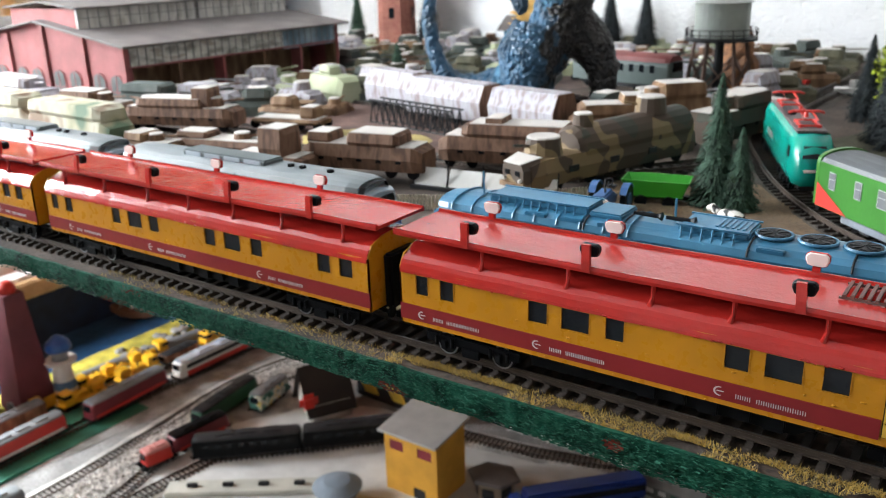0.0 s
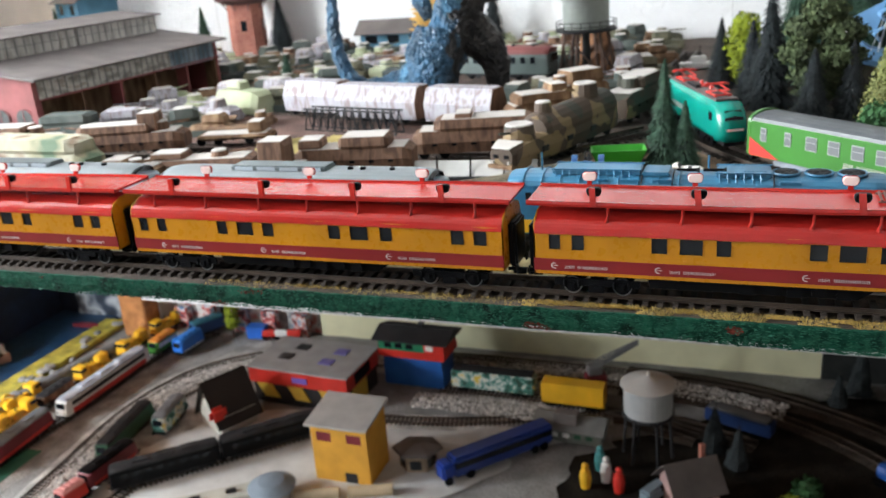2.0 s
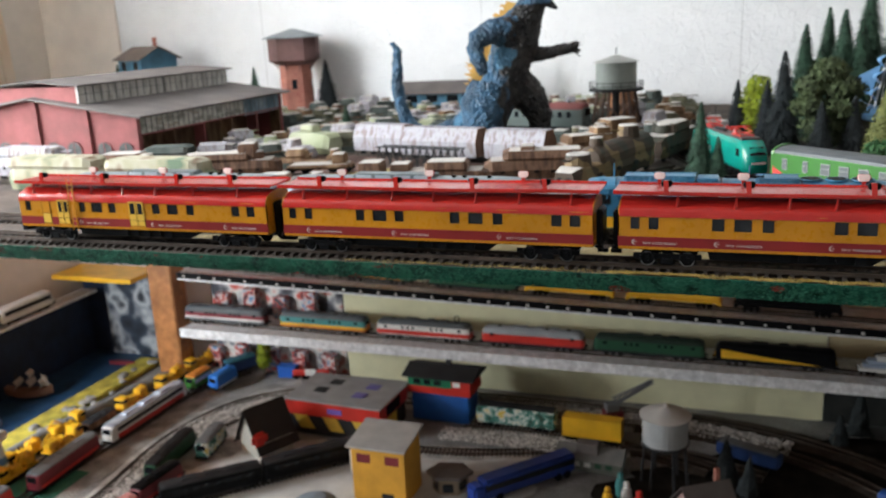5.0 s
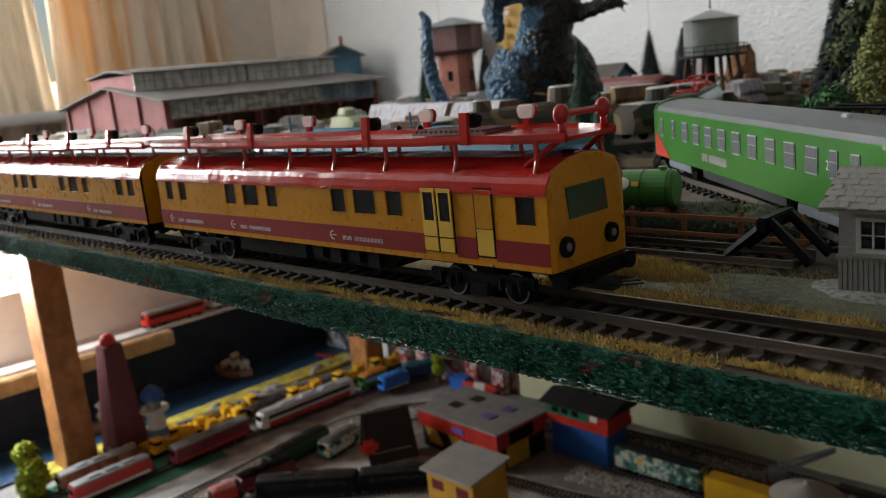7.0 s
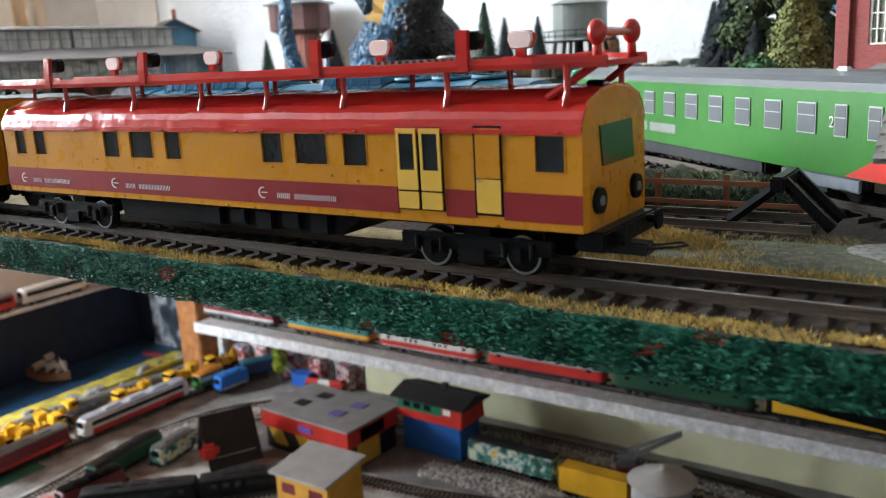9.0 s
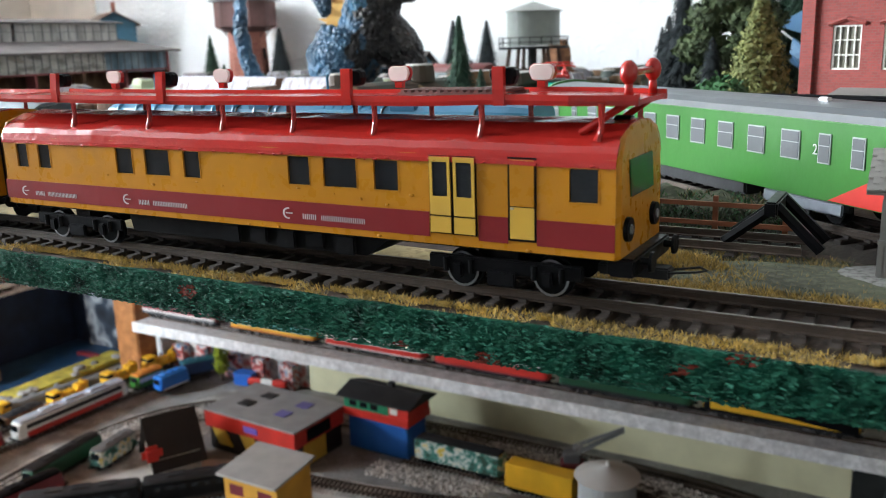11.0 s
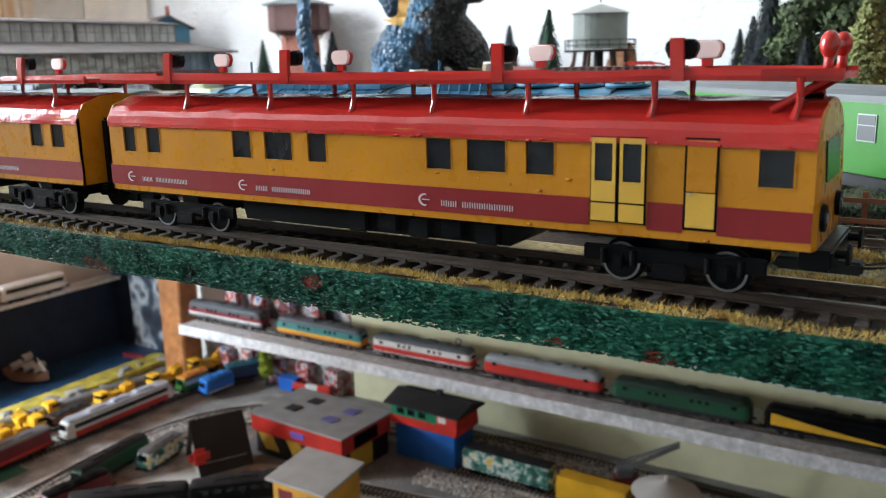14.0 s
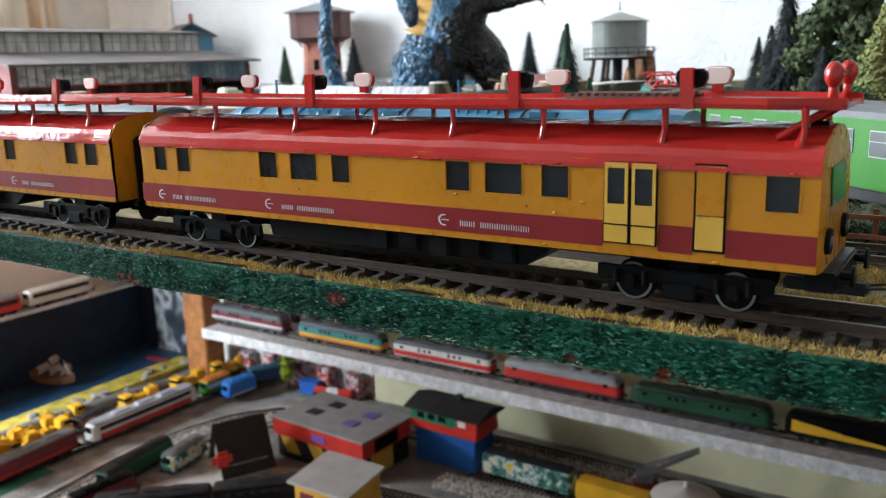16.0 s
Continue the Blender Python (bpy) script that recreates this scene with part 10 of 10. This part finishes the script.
black_coach(at(-0.840, 0.605, LT, 42), "black passenger coach with dark roof")
black_coach(at(-0.700, 0.737, LT, 44), "black passenger coach with grey roof")
engine("locomotive", at(-0.995, 0.690, LT, 98), 0.170, "dark green steam style locomotive", "locomotive", DKG, SOOT, (), (), 0.042, 0.0150, 0.012)
engine("locomotive", at(-0.945, 0.760, LT, 100), 0.100, "graffiti covered grey locomotive", "locomotive", GRAF, GREYP, (), (), 0.042, 0.0155, 0.008)
engine("locomotive", at(-0.950, 0.585, LT, 85), 0.120, "dull red and black shunting locomotive", "locomotive", MAROON, BLACK, [(0.009, 0.014, REDP)], (), 0.040, 0.0155, 0.01)
engine("locomotive", at(-0.955, 0.495, LT, 80), 0.050, "bright red small locomotive cab", "locomotive", REDP, paint("pink_roof", (0.5, 0.2, 0.18)), (), (), 0.036, 0.0150, 0.004)
engine("locomotive", at(-1.04, 0.235, LT, 86), 0.120, "grey and red locomotive at the board's front", "locomotive", GREYP, GREYR, [(0.008, 0.012, REDP)], (), 0.042, 0.0160, 0.01)
pf = thing("station_platform", at(-0.765, 0.530, GL, 35), "long low pale station platform", "platform")
part("slab", box(B(), -0.135, 0.135, -0.020, 0.020, 0, 0.010, 0.002), material("pale_concrete", (0.45, 0.44, 0.38), 0.85, 0, 0.12), pf)
for k in range(4):
    part("bench", box(B(), -0.10 + 0.06 * k, -0.082 + 0.06 * k, -0.004, 0.004, 0.010, 0.016, 0.001), SOOT, pf)
gt = thing("round_pavilion", at(-0.615, 0.590, GL), "grey-blue round pavilion with flat dome roof", "pavilion")
part("wall", cyl(B(), (0, 0, 0), (0, 0, 0.026), 0.030, 0.030, 20), material("pavilion_wall", (0.38, 0.36, 0.33), 0.8), gt)
part("roof", tube(B(), [(0, 0, 0.026), (0, 0, 0.030), (0, 0, 0.040), (0, 0, 0.043)], [0.040, 0.041, 0.022, 0.004], 22), paint("slate_blue_roof", (0.20, 0.25, 0.30), 0.6), gt)
rp = thing("log_load", at(-0.500, 0.625, GL, 20), "pale round timber log load", "logs")
for k in range(2):
    part("log", tube(B(), [(-0.045 + 0.09 * k - 0.038, 0, 0.010), (-0.045 + 0.09 * k + 0.038, 0, 0.010)], 0.010, 14), material("pale_timber", (0.50, 0.40, 0.26), 0.7, 0, 0.15), rp)
conetree = thing("traffic_cone", at(-0.585, 0.72, GL), "small orange traffic cone", "traffic cone")
part("cone", cyl(B(), (0, 0, 0.002), (0, 0, 0.016), 0.006, 0.001, 12), ORANGE, conetree)
part("foot", box(B(), -0.008, 0.008, -0.008, 0.008, 0, 0.002), ORANGE, conetree)
# dim wood at the right end
for k, (x, y, h, r, mt) in enumerate(((0.330, 1.15, 0.11, 0.030, BLACKN), (0.410, 1.130, 0.125, 0.030, NEEDLE), (0.470, 1.10, 0.10, 0.028, BLACKN), (0.545, 1.06, 0.115, 0.032, NEEDLE), (0.60, 1.12, 0.13, 0.034, BLACKN), (0.29, 1.10, 0.075, 0.022, BLACKN), (0.08, 0.90, 0.10, 0.026, BLACKN), (0.12, 0.86, 0.085, 0.024, BLACKN), (0.30, 0.70, 0.05, 0.022, BLACKN))):
    conifer(at(x, y, GL + 0.025 if x > 0.4 else GL - 0.002), h, r, mt, "dim dark fir on the lower layout", 80 + k, 16, 11, "lower layout firs")
leafy(at(0.225, 0.785, GL), [(0, 0, 0.020, 0.022, 0.022, 0.020)], MIDG, "dark green round bush", 95, 700, 0.005, 0.006, "model bushes")
leafy(at(0.200, 0.740, GL), [(0, 0, 0.018, 0.022, 0.020, 0.018), (0.010, 0, 0.012, 0.016, 0.016, 0.012)], LIME, "lime yellow round bush", 96, 700, 0.005, 0.006, "model bushes")
bsn = thing("blue_wagon", at(0.350, 0.840, LT, -40), "small bright blue tank wagon", "wagon")
part("tank", tube(B(), [(-0.024, 0, 0.026), (-0.020, 0, 0.026), (0.020, 0, 0.026), (0.024, 0, 0.026)], [0.008, 0.014, 0.014, 0.008], 16), paint("tank_blue", (0.02, 0.10, 0.40)), bsn)
part("chassis", box(B(), -0.026, 0.026, -0.011, 0.011, 0.008, 0.013), BLACK, bsn)
bogie(bsn, 0.0, 0.026, 0.0115, 0.0045)
bw2 = thing("open_wagon", at(0.120, 0.965, LT, -22), "dark blue open wagon in the shade", "wagon")
part("body", box(B(), -0.060, 0.060, -0.015, 0.015, 0.010, 0.034, 0.002), NAVY, bw2)
part("load", box(B(), -0.056, 0.056, -0.013, 0.013, 0.034, 0.038, 0.002), GREYP, bw2)
for s in (-1, 1):
    bogie(bw2, s * 0.038, 0.018, 0.0115, 0.0045)

# loose ballast stones between the curved tracks
def stones(name, path, width, count, label, seed):
    rng = random.Random(seed)
    pts = along(arc(path), 0.004)
    bm = B()
    for k in range(count):
        x, y, a = pts[rng.randrange(len(pts))]
        o = rng.uniform(-width, width)
        c = Vector((x - math.sin(a) * o, y + math.cos(a) * o, GL + 0.0015 + 0.0035 * (1 - abs(o) / width) * rng.random()))
        r = rng.uniform(0.0020, 0.0046)
        v = [bm.verts.new(c + Vector((rng.uniform(-1, 1), rng.uniform(-1, 1), rng.uniform(-0.6, 0.6))).normalized() * r * 0.4 + Vector(d) * r) for d in ((1, 0, 0), (0, 1, 0), (-1, 0, 0), (0, -1, 0), (0, 0, 0.9))]
        for q in ((0, 1, 4), (1, 2, 4), (2, 3, 4), (3, 0, 4)):
            bm.faces.new([v[i] for i in q])
    return tagged(part(name, bm, STONE), label, "ballast", kind="stuff")


STONE = material("pale_ballast_stone", (0.62, 0.60, 0.57), 0.9, 0, 0.35, 90, 0.3)
sn, sk = STONE.node_tree.nodes, STONE.node_tree.links
sg, sr = sn.new("ShaderNodeNewGeometry"), sn.new("ShaderNodeValToRGB")
sr.color_ramp.elements[0].color, sr.color_ramp.elements[1].color = (0.14, 0.13, 0.12, 1), (0.82, 0.79, 0.74, 1)
sk.new(sg.outputs["Random Per Island"], sr.inputs["Fac"])
sk.new(sr.outputs["Color"], sn["Principled BSDF"].inputs["Base Color"])
stones("ballast_stones", [(-1.03, 0.15), (-0.99, 0.33), (-1.01, 0.54), (-1.042, 0.76), (-1.005, 0.93), (-0.89, 1.05), (-0.71, 1.105)], 0.038, 14000, "pale grey ballast stones between curved tracks", 14)
stones("ballast_stones", [(-0.71, 1.105), (-0.40, 1.12), (-0.05, 1.11), (0.20, 1.05)], 0.030, 4000, "grey ballast stones along the rear tracks", 15)
stones("ballast_stones", [(-0.50, 0.955), (-0.34, 0.955), (-0.20, 0.950)], 0.028, 2600, "pale ballast stones before the parked wagons", 16)
